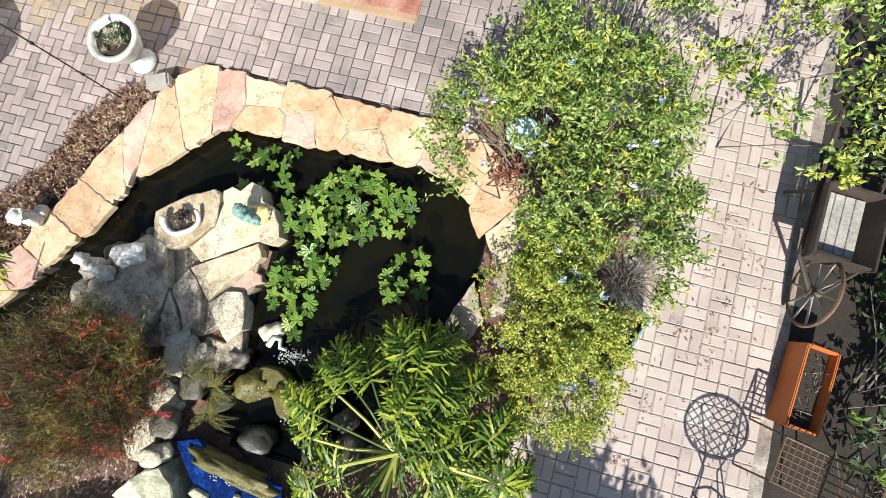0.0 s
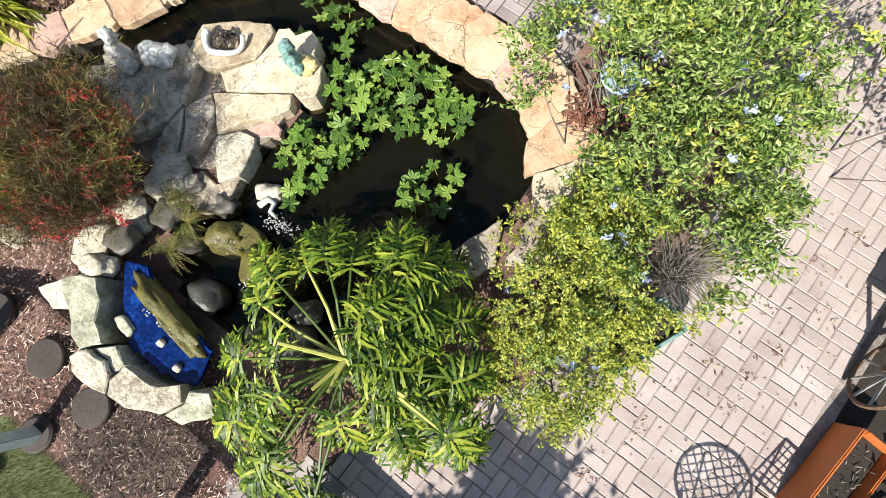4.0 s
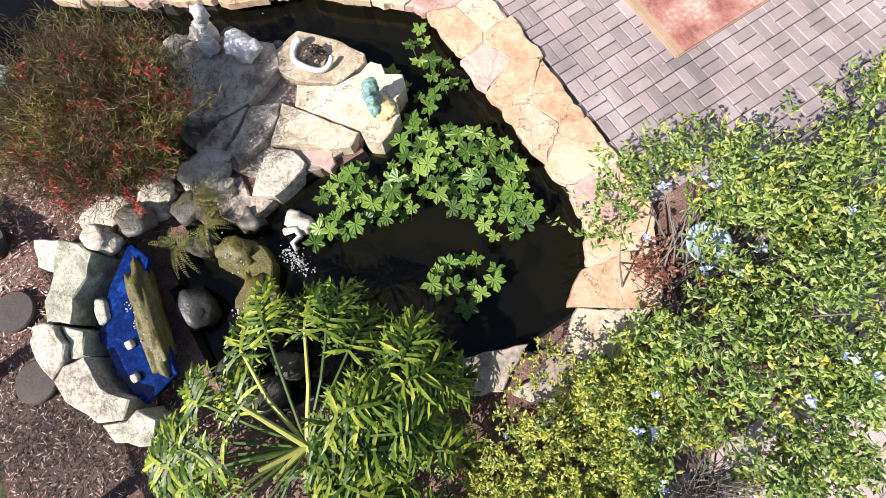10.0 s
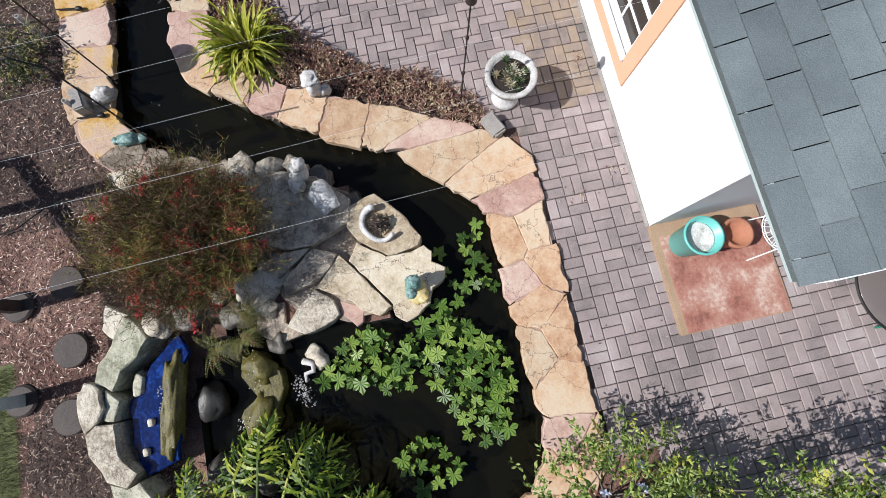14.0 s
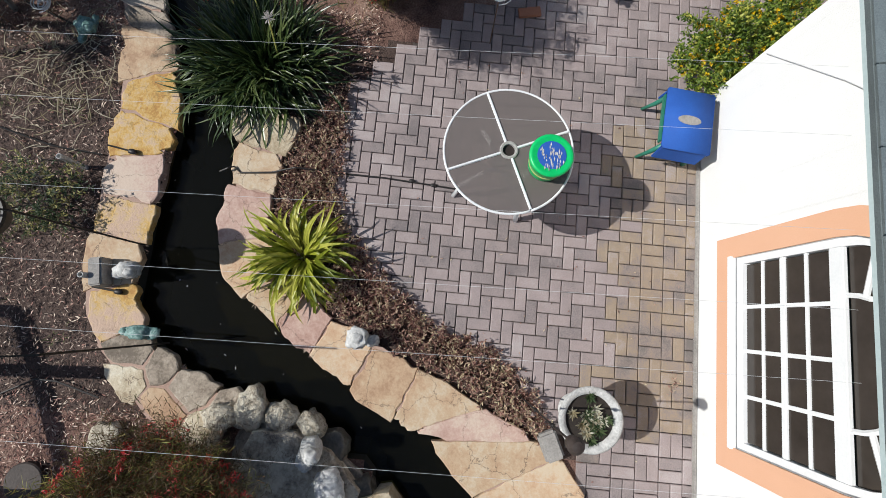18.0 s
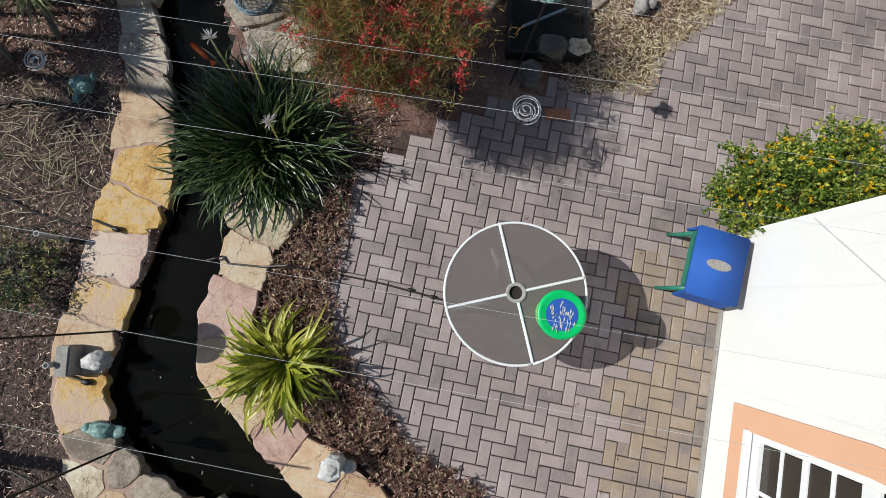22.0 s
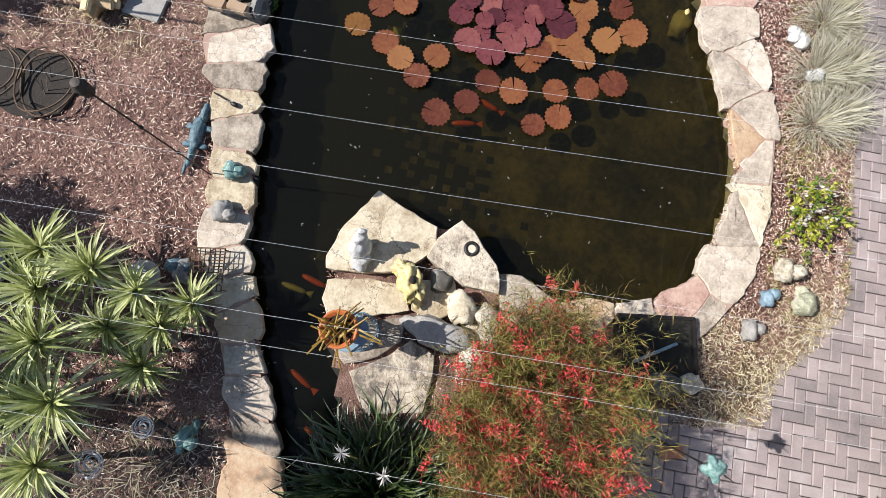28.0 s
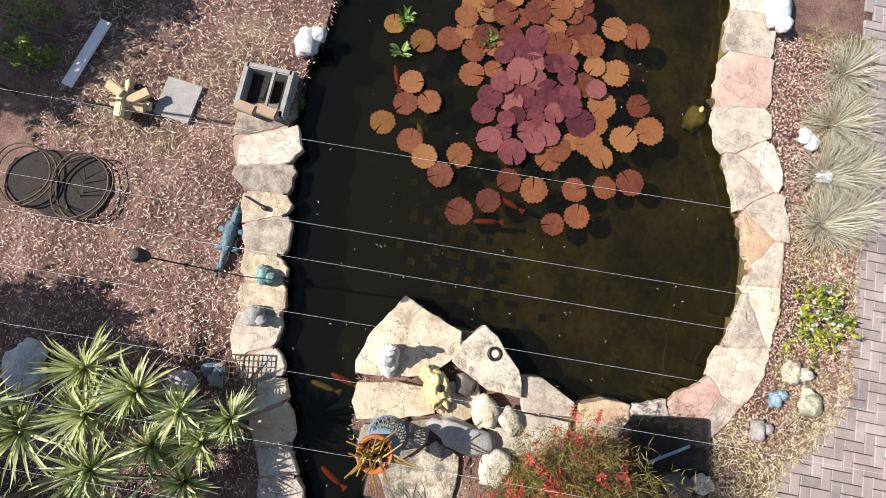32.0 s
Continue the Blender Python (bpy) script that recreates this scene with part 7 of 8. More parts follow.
def iron_chair(x, y, turn, mt_, label):
    th = thing("iron_chair", (x, y, 0), label, "chair", "iron chairs", turn=turn)
    lattice(th, mt_, 0.18, 0.18, 7, 0.44)
    part("seat_frame", tube(bmesh.new(), [(-.18, -.18, .44), (.18, -.18, .44), (.18, .18, .44), (-.18, .18, .44), (-.18, -.18, .44)], 0.011, 5), mt_, th)
    for a, b in ((-.18, -.18), (.18, -.18), (.18, .18), (-.18, .18)):
        part("leg", tube(bmesh.new(), [(a, b, 0.44), (a * 1.15, b * 1.15, 0.0)], 0.009, 5), mt_, th)
    part("backrest", tube(bmesh.new(), [(-.18, .18, .44), (-.17, .23, .7), (-.1, .25, .84), (.1, .25, .84), (.17, .23, .7), (.18, .18, .44)], 0.010, 5), mt_, th)
    for k in range(-2, 3):
        part("back_bar", tube(bmesh.new(), [(0.06 * k, 0.19, 0.45), (0.055 * k, 0.245, 0.82)], 0.006, 4), mt_, th)
    for z in (0.55, 0.66, 0.76):
        part("back_bar", tube(bmesh.new(), [(-.17, .2 + (z - .45) * .13, z), (.17, .2 + (z - .45) * .13, z)], 0.006, 4), mt_, th)
    return th


iron_chair(3.80, 1.10, -100, M["rust"], "rust-brown iron chair with lattice seat")

# ---- bench corner by the lawn ----
bc = thing("garden_bench", (1.84, -0.86, 0.0), "broad grey weathered bench plank on blocks", "bench", turn=-3)
part("seat", box(1.45, 0.25, 0.05, (0, 0, 0.47), 0.008), mat("grey_stained_wood", [(0.05, 0.052, 0.054), (0.10, 0.10, 0.10), (0.15, 0.145, 0.14)], 0.8, 5, 40, 0.4), bc)
for x in (-0.6, 0.0, 0.6):
    part("support", box(0.10, 0.2, 0.45, (x, 0, 0.222), 0.01), M["grey"], bc)
gp = thing("green_pot", (0.96, -1.42, 0.0), "dark green plastic nursery pot", "pot")
part("body", lathe([(0.09, 0.0), (0.11, 0.24), (0.122, 0.25), (0.118, 0.26), (0.10, 0.25), (0.085, 0.16), (0.01, 0.16)], 24), M["darkgreen"], gp)
pf_ = thing("plant_guard", (1.15, -1.42, 0.0), "white plastic pipe guard round potted plants", "guard")
part("pipe", tube(bmesh.new(), [(0.05, 0.46, 0.5), (0.0, 0.0, 0.5), (0.55, -0.04, 0.5)], 0.018, 8), M["white"], pf_)
for p in ((0.05, 0.46), (0.0, 0.0), (0.55, -0.04)):
    part("pipe_leg", tube(bmesh.new(), [(p[0], p[1], 0.5), (p[0], p[1], 0.0)], 0.018, 8), M["white"], pf_)
leafy_bush("potted_shrub", [((1.55, -1.3, 0.25), (0.3, 0.25, 0.22))], 1200, 0.05, 0.02, M["shrub"], "dark potted shrub inside the pipe frame", "shrub", 31, 12)
leafy_bush("edging_shrub", [((2.35, -0.75, 0.15), (0.35, 0.22, 0.18)), ((1.9, -1.0, 0.12), (0.2, 0.2, 0.15))], 1800, 0.035, 0.018, M["shrub"], "small grey-green shrub beside the bench", "shrub", 32, 12, M["drygrass"], 0.2)
# added out of view: its leaf masses cast the leafy shadow on the paving
leafy_bush("shade_shrub", [((2.65, -2.5, 1.9), (0.28, 0.28, 0.15)), ((2.42, -1.95, 2.0), (0.08, 0.26, 0.12)), ((2.55, -2.85, 1.75), (0.28, 0.28, 0.15)), ((2.95, -2.4, 1.85), (0.26, 0.3, 0.16))], 32000, 0.09, 0.06, M["shrub"], "unseen leafy shrub added to shade the paving by the bench", "shrub", 33, 60)
# lawn blades
lf = Leaves()
for _ in range(22000):
    x, y = rng.uniform(-1.25, 1.1), rng.uniform(-3.4, -1.72)
    a, e = rng.uniform(0, 6.28), rng.uniform(0.3, 1.3)
    lf.blade(Vector((x, y, -0.01)), Vector((math.cos(a) * math.cos(e), math.sin(a) * math.cos(e), math.sin(e))), rng.uniform(0.03, 0.07), 0.005, 0.8, 2)
ed = thing("lawn_edging", (0, 0, 0), "black plastic edging strip along the lawn", "edging")
part("strip", tube(bmesh.new(), [(*p, 0.035) for p in along([(0.38, -1.62), (0.62, -1.80), (0.95, -1.80), (1.2, -1.74), (1.6, -1.72)], 14)], 0.022, 6), M["black"], ed)
tagged(part("pink_stone", lump(0.11, 0.08, 0.05, (0, 0, 0.03), 0.25, 3, 61, 1.5, 10, 0.4), M["terracotta"]), "pink rounded stone at the lawn edge", "stone").location = (-1.08, -2.1, 0.0)
tagged(lf.make("lawn_grass", M["lawnleaf"]), "short green and straw lawn grass", "grass", kind="stuff")

# ---- bird lines strung from poles over the pond to the eave ----
for k, x in enumerate((-9.07, -8.62, -8.43, -8.15, -7.86, -7.51, -7.19, -7.06, -6.62, -6.2, -5.84, -5.55, -5.37, -5.12, -4.62, -4.32, -3.93, -3.62, -3.35, -2.92, -2.6, -2.3, -1.98, -1.69, -1.3)):
    th = thing("bird_line", (x, 0, 0), "thin pale line strung high over the pond", "line", "bird lines")
    part("line", tube(bmesh.new(), [(0.16, -4.7, 2.12), (0.08, -2, 2.15), (0, 0.3, 2.2), (-0.11, 3.58, 2.36)], 0.0006, 4), M["wire"], th)
for x in (-9.6, -5.2, -0.9):
    th = thing("line_pole", (x, -4.72, 0), "dark slender pole that carries the bird lines", "pole", "line poles")
    part("pole", tube(bmesh.new(), [(0, 0, -0.1), (0, 0, 2.16)], 0.014, 8), M["wooddark"], th)
th = thing("head_line", (0, -4.72, 2.12), "thin pale head line between the poles", "line")
part("line", tube(bmesh.new(), [(-9.6, 0, 0), (-0.9, 0, 0)], 0.003, 4), M["wire"], th)

# ---- hanging basket on a hook ----
hb = thing("hanging_basket", (-3.92, -1.02, 0.10), "black hanging basket of soil on an iron shepherd hook", "basket")
part("basket", lathe([(0.08, 0.86), (0.13, 0.92), (0.155, 1.0), (0.165, 1.0), (0.16, 1.02), (0.145, 1.02), (0.12, 0.95), (0.02, 0.94)], 28), M["black"], hb)
part("soil", lathe([(0.14, 0.97), (0.13, 0.985), (0.02, 0.99)], 20), M["soil"], hb, "dark dry soil")
part("hook", tube(bmesh.new(), [(-0.02, 0.38, -0.08), (-0.02, 0.38, 1.2), (-0.01, 0.3, 1.36), (0.0, 0.1, 1.32), (0, 0, 1.14)], 0.008, 6), M["black"], hb)
for k in range(3):
    a = 2.1 * k
    part("chain", tube(bmesh.new(), [(0, 0, 1.12), (0.15 * math.cos(a), 0.15 * math.sin(a), 1.01)], 0.003, 4), M["black"], hb)


def spiral(x, y, z, s, label):
    th = thing("wire_spiral", (x, y, 0), label, "ornament", "wire spirals")
    part("stake", tube(bmesh.new(), [(0, 0.0, -0.02), (0, 0, z)], 0.005, 5), M["rust"], th)
    part("spiral", tube(bmesh.new(), [(s * (1 - 0.8 * k / 70) * math.cos(0.45 * k), s * (1 - 0.8 * k / 70) * math.sin(0.45 * k), z + 0.25 * s * math.sin(0.11 * k)) for k in range(71)], 0.005, 4), M["wire"], th)


spiral(-6.22, 2.26, 0.7, 0.115, "pale wire spiral ornament on a stake by the bush")
spiral(-5.75, -2.0, 0.5, 0.11, "pale wire spiral ornament on a stake in the mulch")
spiral(-6.0, -1.82, 0.25, 0.09, "small dark wire spiral ornament in the mulch")

# ---- solar lights and hooks ----
for x, y, z in ((-2.95, 2.80, 1.55), (-8.24, -2.02, 1.66)):
    th = thing("path_light", (x, y, 0.0), "dark solar lantern on a slender iron pole", "light", "path lights")
    part("pole", tube(bmesh.new(), [(0, 0, -0.02), (0, 0, z - 0.08)], 0.007, 6), M["black"], th)
    for zk in (0.55, 1.05):
        part("knob", lump(0.016, 0.016, 0.022, (0, 0, zk), 0.0, 2, 1), M["black"], th)
    part("shade", lathe([(0.03, z - 0.10), (0.042, z - 0.09), (0.046, z - 0.03), (0.05, z - 0.02), (0.03, z + 0.02), (0.01, z + 0.025)], 18), M["wooddark"], th)
dl = thing("drip_line", (0, 0, 0), "thin black drip line with emitters across the patio", "hose")
part("hose", tube(bmesh.new(), [(-4.66, -0.06, 0.07), (-4.69, 0.02, 0.10), (-4.72, 0.06, 0.07), (-4.67, 0.12, 0.06), (-4.70, 0.4, 0.07), (-4.75, 0.62, 0.12), (-4.77, 0.98, 0.02), (-4.77, 1.4, 0.012), (-4.75, 1.77, 0.012), (-4.73, 2.1, 0.012)], 0.008, 6), M["black"], dl)
for x, y in ((-4.765, 1.66), (-4.745, 1.86), (-4.77, 0.98)):
    part("emitter", lump(0.018, 0.03, 0.014, (x, y, 0.016), 0.0, 2, 1), M["black"], dl)
for x, y, h in ((-4.59, -1.31, 0.30), (-3.62, -0.95, 0.26)):
    th = thing("pipe_stake", (x, y, 0.0), "short pale plastic pipe stake standing in the bed", "stake", "pipe stakes")
    part("pipe", lathe([(0.024, -0.02), (0.024, h), (0.019, h), (0.019, h - 0.05), (0.005, h - 0.05)], 14), M["cement"], th)
lt = thing("hanging_lantern", (-3.10, -0.97, 0.0), "pale metal cylinder lantern on a black shepherd hook", "lantern")
part("hook", tube(bmesh.new(), [(-0.02, 0.72, 0.03), (-0.02, 0.72, 1.35), (-0.01, 0.6, 1.52), (0.0, 0.3, 1.50), (0.0, 0.06, 1.36), (0, 0, 1.24)], 0.008, 6), M["black"], lt)
part("body", lathe([(0.045, 0.98), (0.05, 1.0), (0.05, 1.18), (0.056, 1.19), (0.05, 1.21), (0.02, 1.22)], 20), M["grey"], lt, smooth=True)
part("cap", lathe([(0.022, 1.215), (0.02, 1.24), (0.004, 1.245)], 14), M["black"], lt)

# ---- objects on the far mulch bed ----
bx = thing("filter_box", (-10.12, -2.22, 0.0), "open dark filter box framed with grey bricks", "box")
for a, b, sx, sy in ((-0.22, 0, 0.06, 0.48), (0.22, 0, 0.06, 0.48), (0, -0.23, 0.5, 0.06), (0, 0.23, 0.5, 0.06)):
    part("wall", box(sx, sy, 0.16, (a, b, 0.08), 0.01), M["grey"], bx)
part("floor", box(0.4, 0.42, 0.02, (0, 0, 0.03)), M["soil"], bx)
part("pump", tube(bmesh.new(), [(-0.15, 0.02, 0.1), (0.1, 0.0, 0.12)], 0.035, 10), M["black"], bx)
part("bar", box(0.44, 0.03, 0.03, (0, 0.06, 0.15), 0.004), M["grey"], bx)
for k in range(2):
    part("corner_brick", box(0.2, 0.1, 0.06, (0.24, -0.12 + 0.22 * k, 0.17), 0.008, (0, 0, 80)), M["slab_edge"], bx)
tagged(part("stone_board", box(0.42, 0.38, 0.025, (0, 0, 0.02), 0.005), M["grey"]), "square grey board lying on the mulch", "board").matrix_world = pose(-9.87, -3.10, 0, 0, 0, -6)
wp = thing("split_wood", (-9.75, -3.52, 0.0), "small heap of pale split firewood", "firewood")
for k in range(9):
    part("log", box(rng.uniform(0.20, 0.34), 0.09, 0.05, (rng.uniform(-.1, .1), rng.uniform(-.1, .1), 0.03 + 0.022 * k), 0.008, (rng.uniform(0, 40), rng.uniform(-10, 10), rng.uniform(0, 180))), M["ply"], wp)
tagged(part("white_plank", box(0.78, 0.11, 0.03, (0, 0, 0.06), 0.005, (0, 2, 0)), M["white"]), "weathered white plank lying on the ground", "plank").matrix_world = pose(-10.15, -4.12, 0, 0, 0, -15)
hp = thing("wire_hoops", (-8.78, -3.95, 0.0), "rusty wire hoops round a dark planting hole", "planter")
for cy, rx, ry in ((0.22, 0.33, 0.27), (-0.36, 0.30, 0.28)):
    for k in range(2):
        part("hoop", tube(bmesh.new(), [(rx * math.cos(a), cy + ry * math.sin(a), 0.05 + 0.08 * k + 0.03 * math.sin(2 * a + k)) for a in [2 * math.pi * m / 28 for m in range(29)]], 0.009, 5), M["rust"], hp)
# flat sheet of dark soil, its colour standing in for the hole's shade
slabstone("pit", [(0.34 * math.cos(a) * (1 + 0.12 * math.sin(3 * a)), -0.06 + 0.58 * math.sin(a) * (1 + 0.10 * math.cos(2 * a))) for a in [2 * math.pi * m / 18 for m in range(18)]], 0.022, 0.04, M["soil"], hp, 0.03, 0.0)
for k in range(12):
    a = rng.uniform(0, 6.28)
    part("twig", tube(bmesh.new(), [(0.2 * math.cos(a), 0.2 * math.sin(a), 0.0), (0.34 * math.cos(a + .4), 0.3 * math.sin(a + .4), rng.uniform(0.1, 0.35))], 0.006, 4, 0.003), M["twig"], hp)
wb = thing("wire_basket", (-7.35, -1.72, 0.05), "dark wire mesh basket on the coping", "basket", turn=10)
lattice(wb, M["rust"], 0.19, 0.15, 7, 0.12, 0.005)
part("rim", tube(bmesh.new(), [(-.19, -.15, .12), (.19, -.15, .12), (.19, .15, .12), (-.19, .15, .12), (-.19, -.15, .12)], 0.008, 5), M["rust"], wb)
for a, b in ((-.18, -.14), (.18, -.14), (.18, .14), (-.18, .14)):
    part("leg", tube(bmesh.new(), [(a, b, 0.12), (a, b, 0.0)], 0.006, 4), M["rust"], wb)
dm = thing("domed_dish", (-7.18, -2.17, 0.0), "dark grey domed dish on a stake", "dish")
part("dish", lathe([(0.15, 0.28), (0.14, 0.30), (0.09, 0.325), (0.02, 0.335)], 26), M["grey"], dm, smooth=True)
part("stake", tube(bmesh.new(), [(0, 0, -0.02), (0, 0, 0.3)], 0.008, 6), M["rust"], dm)
figure("grey_sack", (-7.05, -3.72, 0.0), [((0, 0, 0.08), (0.22, 0.16, 0.10)), ((0.12, 0.08, 0.07), (0.14, 0.12, 0.08))], M["cement"], "pale grey sack lying in the shade", "sack")
figure("grey_rock", (-7.3, -1.98, 0.0), [((0, 0, 0.05), (0.11, 0.07, 0.07)), ((0.05, 0.05, 0.06), (0.06, 0.05, 0.05))], M["grey"], "smooth grey rock beside the dish", "rock")
# shrubs added beyond the view, sized for the shadows they throw on the bed
leafy_bush("shade_shrub", [((-6.75, -6.0, 2.1), (0.48, 0.50, 0.3))], 18000, 0.11, 0.066, M["shrub"], "unseen shrub added to shade the mulch bed", "shrub", 41, 40)
leafy_bush("shade_shrub", [((-11.3, -6.9, 2.2), (0.8, 0.5, 0.4)), ((-10.0, -7.3, 2.0), (0.5, 0.4, 0.4)), ((-12.0, -5.7, 2.2), (0.4, 0.6, 0.4))], 26000, 0.12, 0.075, M["shrub"], "unseen shrub added to shade the ground behind the wood heap", "shrub", 42, 40)
# unseen tree, added so that its crown shades a band of the coping
tree = leafy_bush("shade_tree", [((-5.72, -5.35, 5.05), (0.04, 0.16, 0.22)), ((-5.72, -5.35, 4.7), (0.05, 0.16, 0.26))], 22000, 0.055, 0.045, M["shrub"], "unseen slender tree added to cast the shade band on the coping", "tree", 44, 10)
part("trunk", tube(bmesh.new(), [(-0.05, 0, -0.05), (-0.03, 0, 1.5), (0, 0, 4.9)], 0.08, 10, 0.03), M["twig"], tree)
# another unseen shadow caster
leafy_bush("shade_shrub", [((-5.6, -6.0, 1.9), (0.4, 0.3, 0.4))], 3000, 0.09, 0.05, M["shrub"], "unseen shrub added to cast shade behind the yuccas", "shrub", 43, 30)
leafy_bush("low_shrub", [((-10.15, -4.7, 0.15), (0.35, 0.3, 0.2))], 1200, 0.05, 0.025, M["lantana"], "low green shrub in shade", "shrub", 44, 12)

# in the gap under the hedge
dish = thing("bird_bath", (1.12, 3.26, 0.0), "pale blue glazed bowl half hidden in the hedge", "bowl")
part("bowl", lathe([(0.06, 0.0), (0.07, 0.3), (0.15, 0.36), (0.155, 0.38), (0.13, 0.37), (0.02, 0.34)], 24), M["bluebowl"], dish, smooth=True)
leafy_bush("dry_bromeliad", [((1.06, 2.84, 0.08), (0.16, 0.14, 0.1)), ((1.29, 3.22, 0.12), (0.14, 0.12, 0.1))], 700, 0.05, 0.022, M["dryred"], "withered red-brown plant at the hedge foot", "plant", 51, 8)

# hoses and stakes across the beds
for k, line in enumerate([[(-2.55, -2.4), (-2.5, -1.7), (-2.75, -1.25), (-2.62, -0.75)], [(-4.9, -2.2), (-4.75, -1.6), (-4.72, -1.15)], [(-6.15, -2.2), (-6.0, -1.8), (-5.85, -1.4)]]):
    th = thing("drip_hose", (0, 0, 0), "thin black drip hose over the mulch", "hose", "drip hoses")
    part("hose", tube(bmesh.new(), [(*p, 0.03) for p in along(line, 9)], 0.008, 5), M["black"], th)
for x, y, a in ((-3.52, -0.85, 85), (-4.78, -0.98, 80), (-8.98, -2.05, 70)):
    th = thing("spray_stake", (x, y, 0.05), "small black sprinkler stake lying on the coping", "sprinkler", "sprinklers", turn=a)
    part("stem", tube(bmesh.new(), [(-0.12, 0, 0.02), (0.1, 0, 0.03)], 0.008, 5), M["black"], th)
    part("head", lump(0.04, 0.025, 0.022, (0.12, 0, 0.03), 0.1, 2, 1), M["black"], th)

# ---- on and beside the pond island ----
bs_ = thing("plant_stand", (-7.08, -0.30, 0.0), "blue openwork iron hourglass plant stand", "plant stand")
for r, z in ((0.175, 0.06), (0.165, 0.09), (0.085, 0.34), (0.09, 0.36), (0.15, 0.54)):
    part("ring", tube(bmesh.new(), ring_pts(0, 0, z, r, 28), 0.008, 5), M["bluepaint"], bs_)
for k in range(22):
    a = 2 * math.pi * k / 22
    for sg in (-1, 1):
        part("strut", tube(bmesh.new(), [(0.172 * math.cos(a), 0.172 * math.sin(a), 0.06), (0.13 * math.cos(a + sg * .2), 0.13 * math.sin(a + sg * .2), 0.20), (0.086 * math.cos(a + sg * .4), 0.086 * math.sin(a + sg * .4), 0.35), (0.15 * math.cos(a + sg * .7), 0.15 * math.sin(a + sg * .7), 0.54)], 0.004, 4), M["bluepaint"], bs_)
part("top_plate", lathe([(0.15, 0.54), (0.15, 0.55), (0.01, 0.552)], 24), M["bluepaint"], bs_)
tp2 = thing("terracotta_pot", (-7.10, -0.34, 0.553), "terracotta pot of dry yellow stems on the blue stand", "pot")
part("body", lathe([(0.09, 0.0), (0.12, 0.20), (0.145, 0.21), (0.145, 0.26), (0.128, 0.26), (0.105, 0.21), (0.02, 0.20)], 28), M["orange"], tp2, smooth=True)
part("soil", lathe([(0.112, 0.205), (0.10, 0.22), (0.02, 0.225)], 18), M["soil"], tp2)
for k in range(24):
    a, e = rng.uniform(0, 6.28), rng.uniform(-0.1, 1.1)
    d = Vector((math.cos(a) * math.cos(e), math.sin(a) * math.cos(e), math.sin(e)))
    p = Vector((rng.uniform(-.06, .06), rng.uniform(-.06, .06), 0.23))
    ln = rng.uniform(0.14, 0.30)
    part("stick", tube(bmesh.new(), [p, p + d * ln * 0.5 + Vector((0, 0, 0.02)), p + d * ln], 0.010, 5, 0.006), M["amberstem"], tp2)
rg = thing("rubber_ring", (-8.0, 0.55, 0.12), "small black ring lying on the grey stone", "ring")
part("ring", tube(bmesh.new(), ring_pts(0, 0, 0.02, 0.055, 20), 0.018, 7), M["black"], rg, smooth=True)
bf = thing("pond_skimmer", (-7.4, 2.36, 0.0), "black plastic pond skimmer box with a blue net handle", "skimmer", turn=8)
for a, b, sx, sy in ((-0.33, 0, 0.03, 0.7), (0.33, 0, 0.03, 0.7), (0, -0.34, 0.66, 0.03), (0, 0.34, 0.66, 0.03)):
    part("side", box(sx, sy, 0.18, (a, b, 0.03), 0.006), M["black"], bf)
part("floor", box(0.63, 0.65, 0.02, (0, 0, 0.065)), M["mud"], bf)
part("handle", tube(bmesh.new(), [(0.08, -0.22, 0.1), (-0.1, 0.16, 0.14)], 0.014, 6), M["bluepaint"], bf)
bp_ = thing("bird_stake", (-6.74, 2.20, 0.0), "small verdigris bird ornament on a slender pole by the bush", "ornament")
part("pole", tube(bmesh.new(), [(-0.03, -0.05, -0.02), (0, 0, 1.22)], 0.007, 6), M["black"], bp_)
part("bird", lump(0.045, 0.08, 0.045, (0, 0.02, 1.26), 0.2, 3, 4, 1.6, 25), M["verdi"], bp_)
part("wing", lump(0.09, 0.035, 0.012, (0.0, 0.0, 1.29), 0.2, 2, 5, 1.6, 15), M["verdi"], bp_)
part("bill", tube(bmesh.new(), [(0.03, 0.09, 1.26), (0.06, 0.16, 1.25)], 0.006, 5, 0.002), M["black"], bp_)
tagged(part("terracotta_tile", box(0.10, 0.22, 0.03, (0, 0, 0.015), 0.006), M["terracotta"]), "small terracotta tile standing at the patio edge", "tile").matrix_world = pose(-6.58, 2.62, 0.0, 0, 0, 12)

# ---- fish and floating specks ----
FISH = [(-7.35, -1.02, 80, "fishy"), (-7.45, -0.85, 75, "fish"), (-9.55, 0.45, 70, "fish"), (-9.3, 0.25, 100, "fish"), (-6.55, -0.75, 60, "fish"), (-10.1, -0.6, 30, "fishy"), (-9.7, -0.25, 140, "fishy"), (-6.1, -0.5, 70, "fish"), (-10.7, -1.0, 20, "fish")]
for x, y, a, m in FISH:
    bm = lump(0.13, 0.03, 0.03, (0, 0, 0), 0.0, 2, 1)
    v = [bm.verts.new(p) for p in ((0.11, 0, 0.0), (0.19, 0.035, 0.0), (0.19, -0.035, 0.0))]
    bm.faces.new(v)
    ob = part("koi", bm, M[m], None, "orange koi just under the water" if m == "fish" else "yellow koi just under the water", True)
    ob.matrix_world = pose(x, y, -0.135, 0, 0, a)
    tagged(ob, category="fish", group="koi")
lf = Leaves()
k = 0
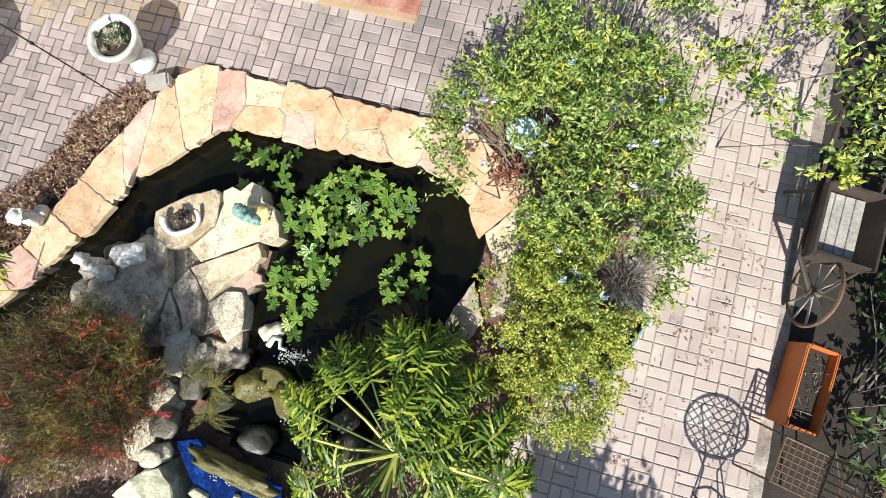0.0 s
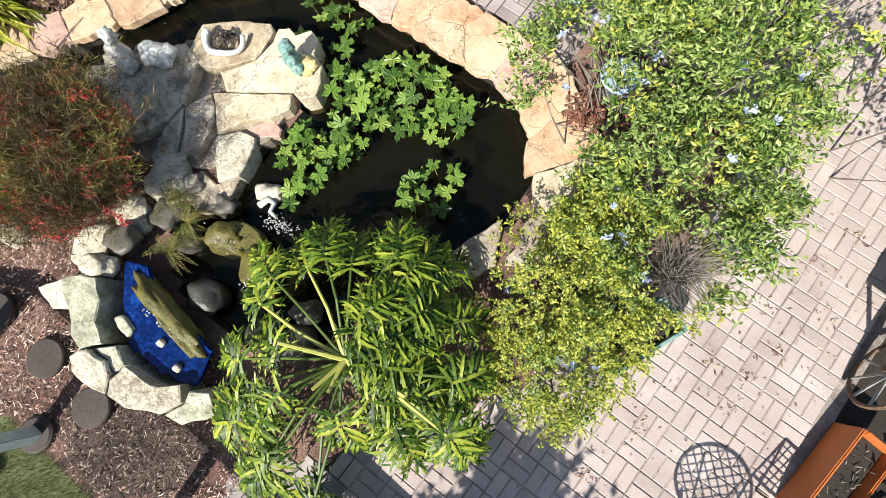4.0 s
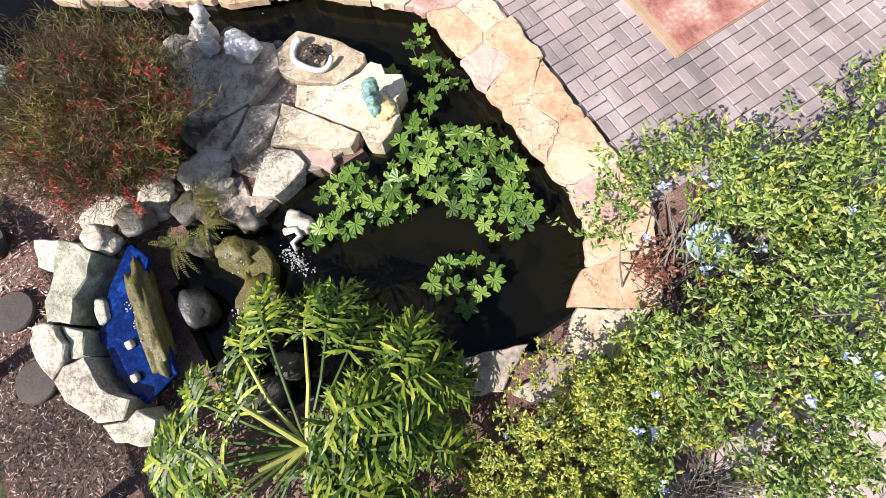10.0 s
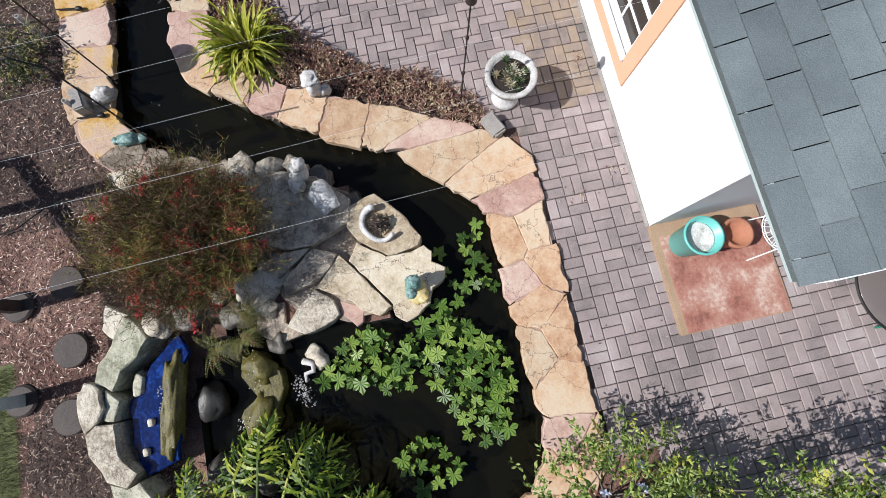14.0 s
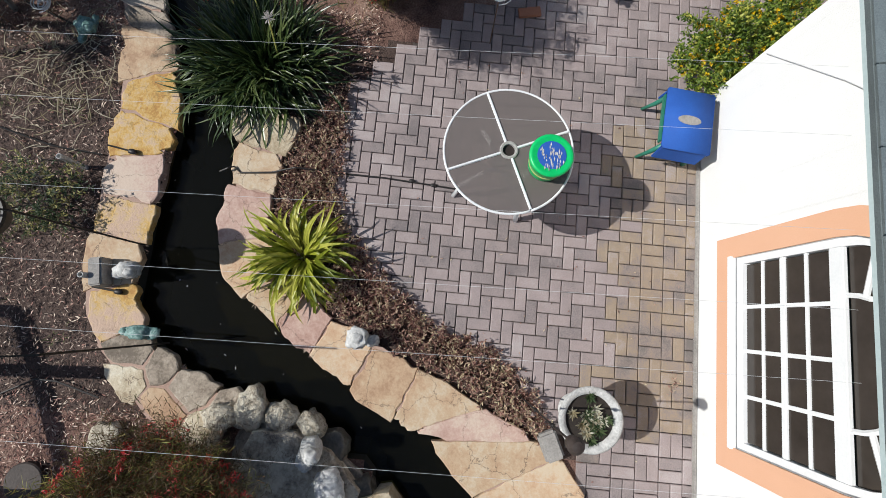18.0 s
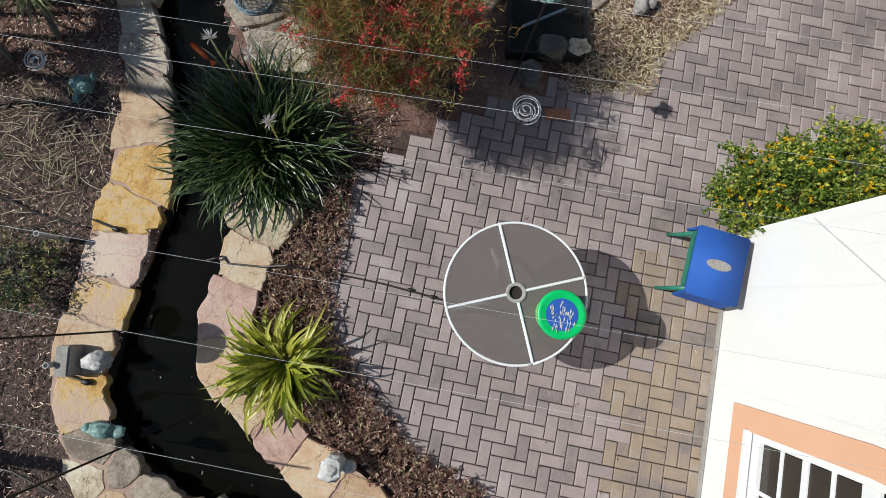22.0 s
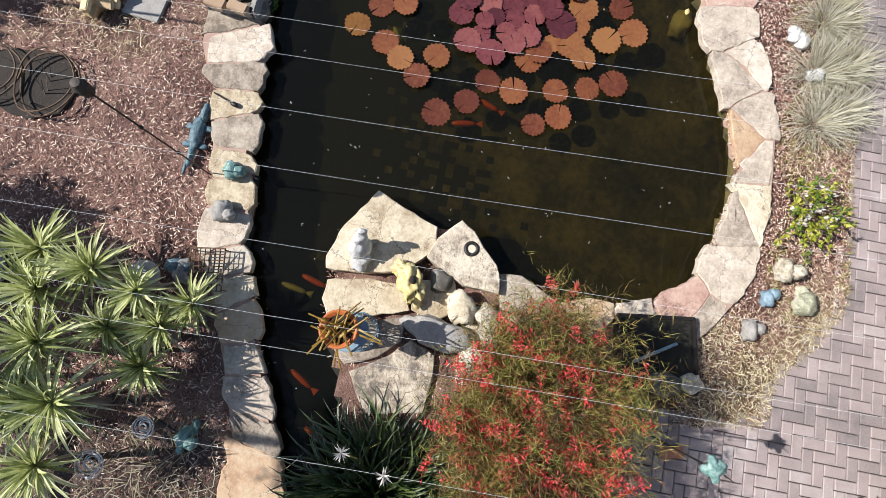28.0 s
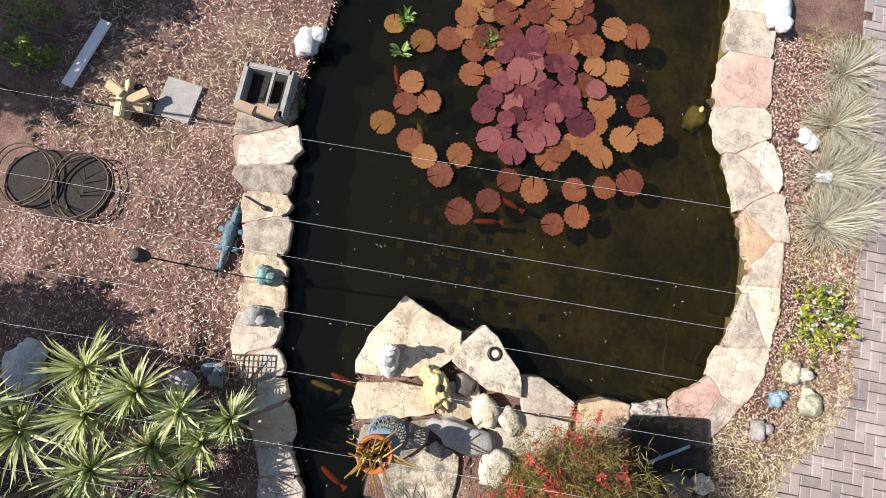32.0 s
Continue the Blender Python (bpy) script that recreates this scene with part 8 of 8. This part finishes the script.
while k < 120:
    x, y = rng.uniform(-12, -2.5), rng.uniform(-1.6, 2.6)
    if inside(x, y, WATER):
        k += 1
        a = rng.uniform(0, 6.28)
        lf.quad(Vector((x, y, -0.098)), Vector((math.cos(a), math.sin(a), 0)), Vector((-math.sin(a), math.cos(a), 0)), rng.uniform(0.008, 0.04), rng.uniform(0.004, 0.010), 0.0)
tagged(lf.make("floating_petals", M["whitefl"]), "pale specks and petals floating on the pond", "petals", kind="stuff")
# fallen leaves on the paving
lf = Leaves()
for _ in range(500):
    x, y = (rng.uniform(2.2, 3.7), rng.uniform(0.2, 3.6)) if rng.random() < 0.6 else (rng.uniform(-6, 0), rng.uniform(1.5, 4.2))
    if inside(x, y, GARDEN):
        continue
    a = rng.uniform(0, 6.28)
    lf.quad(Vector((x, y, 0.006)), Vector((math.cos(a), math.sin(a), 0.1)), Vector((-math.sin(a), math.cos(a), 0.2)), rng.uniform(0.015, 0.035), rng.uniform(0.006, 0.014), 0.2)
for cx, cy in ((2.92, 1.94), (3.24, 2.26), (3.17, 2.0), (3.19, 1.75), (3.19, 3.04), (3.05, 2.55), (3.4, 2.75), (2.75, 1.2), (2.6, 0.7), (3.3, 3.4), (-1.75, 3.75), (-3.2, 4.1), (-1.9, 4.15)):
    for _ in range(16):
        a = rng.uniform(0, 6.28)
        lf.quad(Vector((cx + rng.gauss(0, 0.05), cy + rng.gauss(0, 0.05), 0.006)), Vector((math.cos(a), math.sin(a), 0.2)), Vector((-math.sin(a), math.cos(a), 0.2)), rng.uniform(0.02, 0.045), rng.uniform(0.006, 0.014), 0.2)
tagged(lf.make("fallen_leaves", M["sedum"]), "small dry leaves scattered on the pavers", "leaves", kind="stuff")

# ---- brick pavement, laid last ----
pavement = tagged(new("pavement"), "pink and grey concrete brick pavers in herringbone", "pavement", kind="structure")
U = 0.1016


def brick_mesh(sx, sy):
    me = bpy.data.meshes.new("brick")
    hx, hy, b, g = sx / 2 - 0.0035, sy / 2 - 0.0035, 0.006, 0.05
    V = [(-hx, -hy, -g), (hx, -hy, -g), (hx, hy, -g), (-hx, hy, -g), (-hx, -hy, -b), (hx, -hy, -b), (hx, hy, -b), (-hx, hy, -b),
         (-hx + b, -hy + b, 0), (hx - b, -hy + b, 0), (hx - b, hy - b, 0), (-hx + b, hy - b, 0)]
    F = [(8, 9, 10, 11)]
    for i in range(4):
        j = (i + 1) % 4
        F += [(i, j, 4 + j, 4 + i), (4 + i, 4 + j, 8 + j, 8 + i)]
    me.from_pydata(V, [], F)
    me.materials.append(M["paver"])
    return me, V, F


BX, BY = brick_mesh(2 * U, U), brick_mesh(U, 2 * U)
pv, pf, near = [], [], 0
qv, qf = [], []
wv, wf = [], []
SLABBOX = (-1.25, -0.25, 4.36, 5.38)


def paved(x, y):
    if all(inside(x + a, y + b, GARDEN) for a, b in ((-.09, 0), (.09, 0), (0, .09), (0, -.09))) or inside(x, y, HOUSE) or not (-13 < x < 3.78 and -2.15 < y < 7):
        return False
    return not (SLABBOX[0] < x < SLABBOX[1] and SLABBOX[2] < y < SLABBOX[3])


def lay(kind, x, y):
    global near
    if not paved(x, y):
        return
    z = rng.uniform(-0.004, 0.002)
    me, V, F = BX if kind == "x" else BY
    if near < 300 and -5.3 < x < -2.9 and 1.4 < y < 3.3:
        ob = new("brick", me)
        ob.parent = pavement
        ob.location = (x, y, z)
        near += 1
        return
    stained = y > 3.6 + rng.uniform(-0.3, 0.15) and -5.6 < x + rng.uniform(-0.3, 0.3) < -2.7
    gv_, gf_ = (qv, qf) if stained else ((wv, wf) if x > 1.2 else (pv, pf))
    k = len(gv_)
    gv_.extend((x + a, y + b, z + c) for a, b, c in V)
    gf_.extend(tuple(k + i for i in f) for f in F)


OX, OY = -3.382, 3.60
XB = OX + 10 * U
for i in range(-110, 12):
    for j in range(-60, 40):
        x, y = OX + i * U, OY + j * U
        if x > XB - 0.02 or (y > OY - 0.02 and -5.84 < x and y < 4.3):
            continue
        k = (i - j) % 4
        if k == 0:
            lay("x", x + U, y + U / 2)
        elif k == 3:
            lay("y", x + U / 2, y + U)
# basket weave along the wall and on the paths east of the patio
for i in range(-13, 36):
    for j in range(-29, 18):
        x, y = OX + i * 2 * U, OY + j * 2 * U
        if x < XB - 0.02 and not (-5.9 < x and 0 <= j < 4):
            continue
        for h in (0, 1):
            if (i + j) % 2:
                lay("x", x + U, y + U / 2 + h * U)
            else:
                lay("y", x + U / 2 + h * U, y + U)
tagged(raw("bricks", pv, pf, M["paver"], pavement), "herringbone brick pavers", kind="stuff")
tagged(raw("bricks", qv, qf, M["paver_stained"], pavement), "ochre-stained brick pavers along the wall", kind="stuff")
tagged(raw("bricks", wv, wf, M["paver_pale"], pavement), "sun-bleached pink brick pavers in basket weave", kind="stuff")
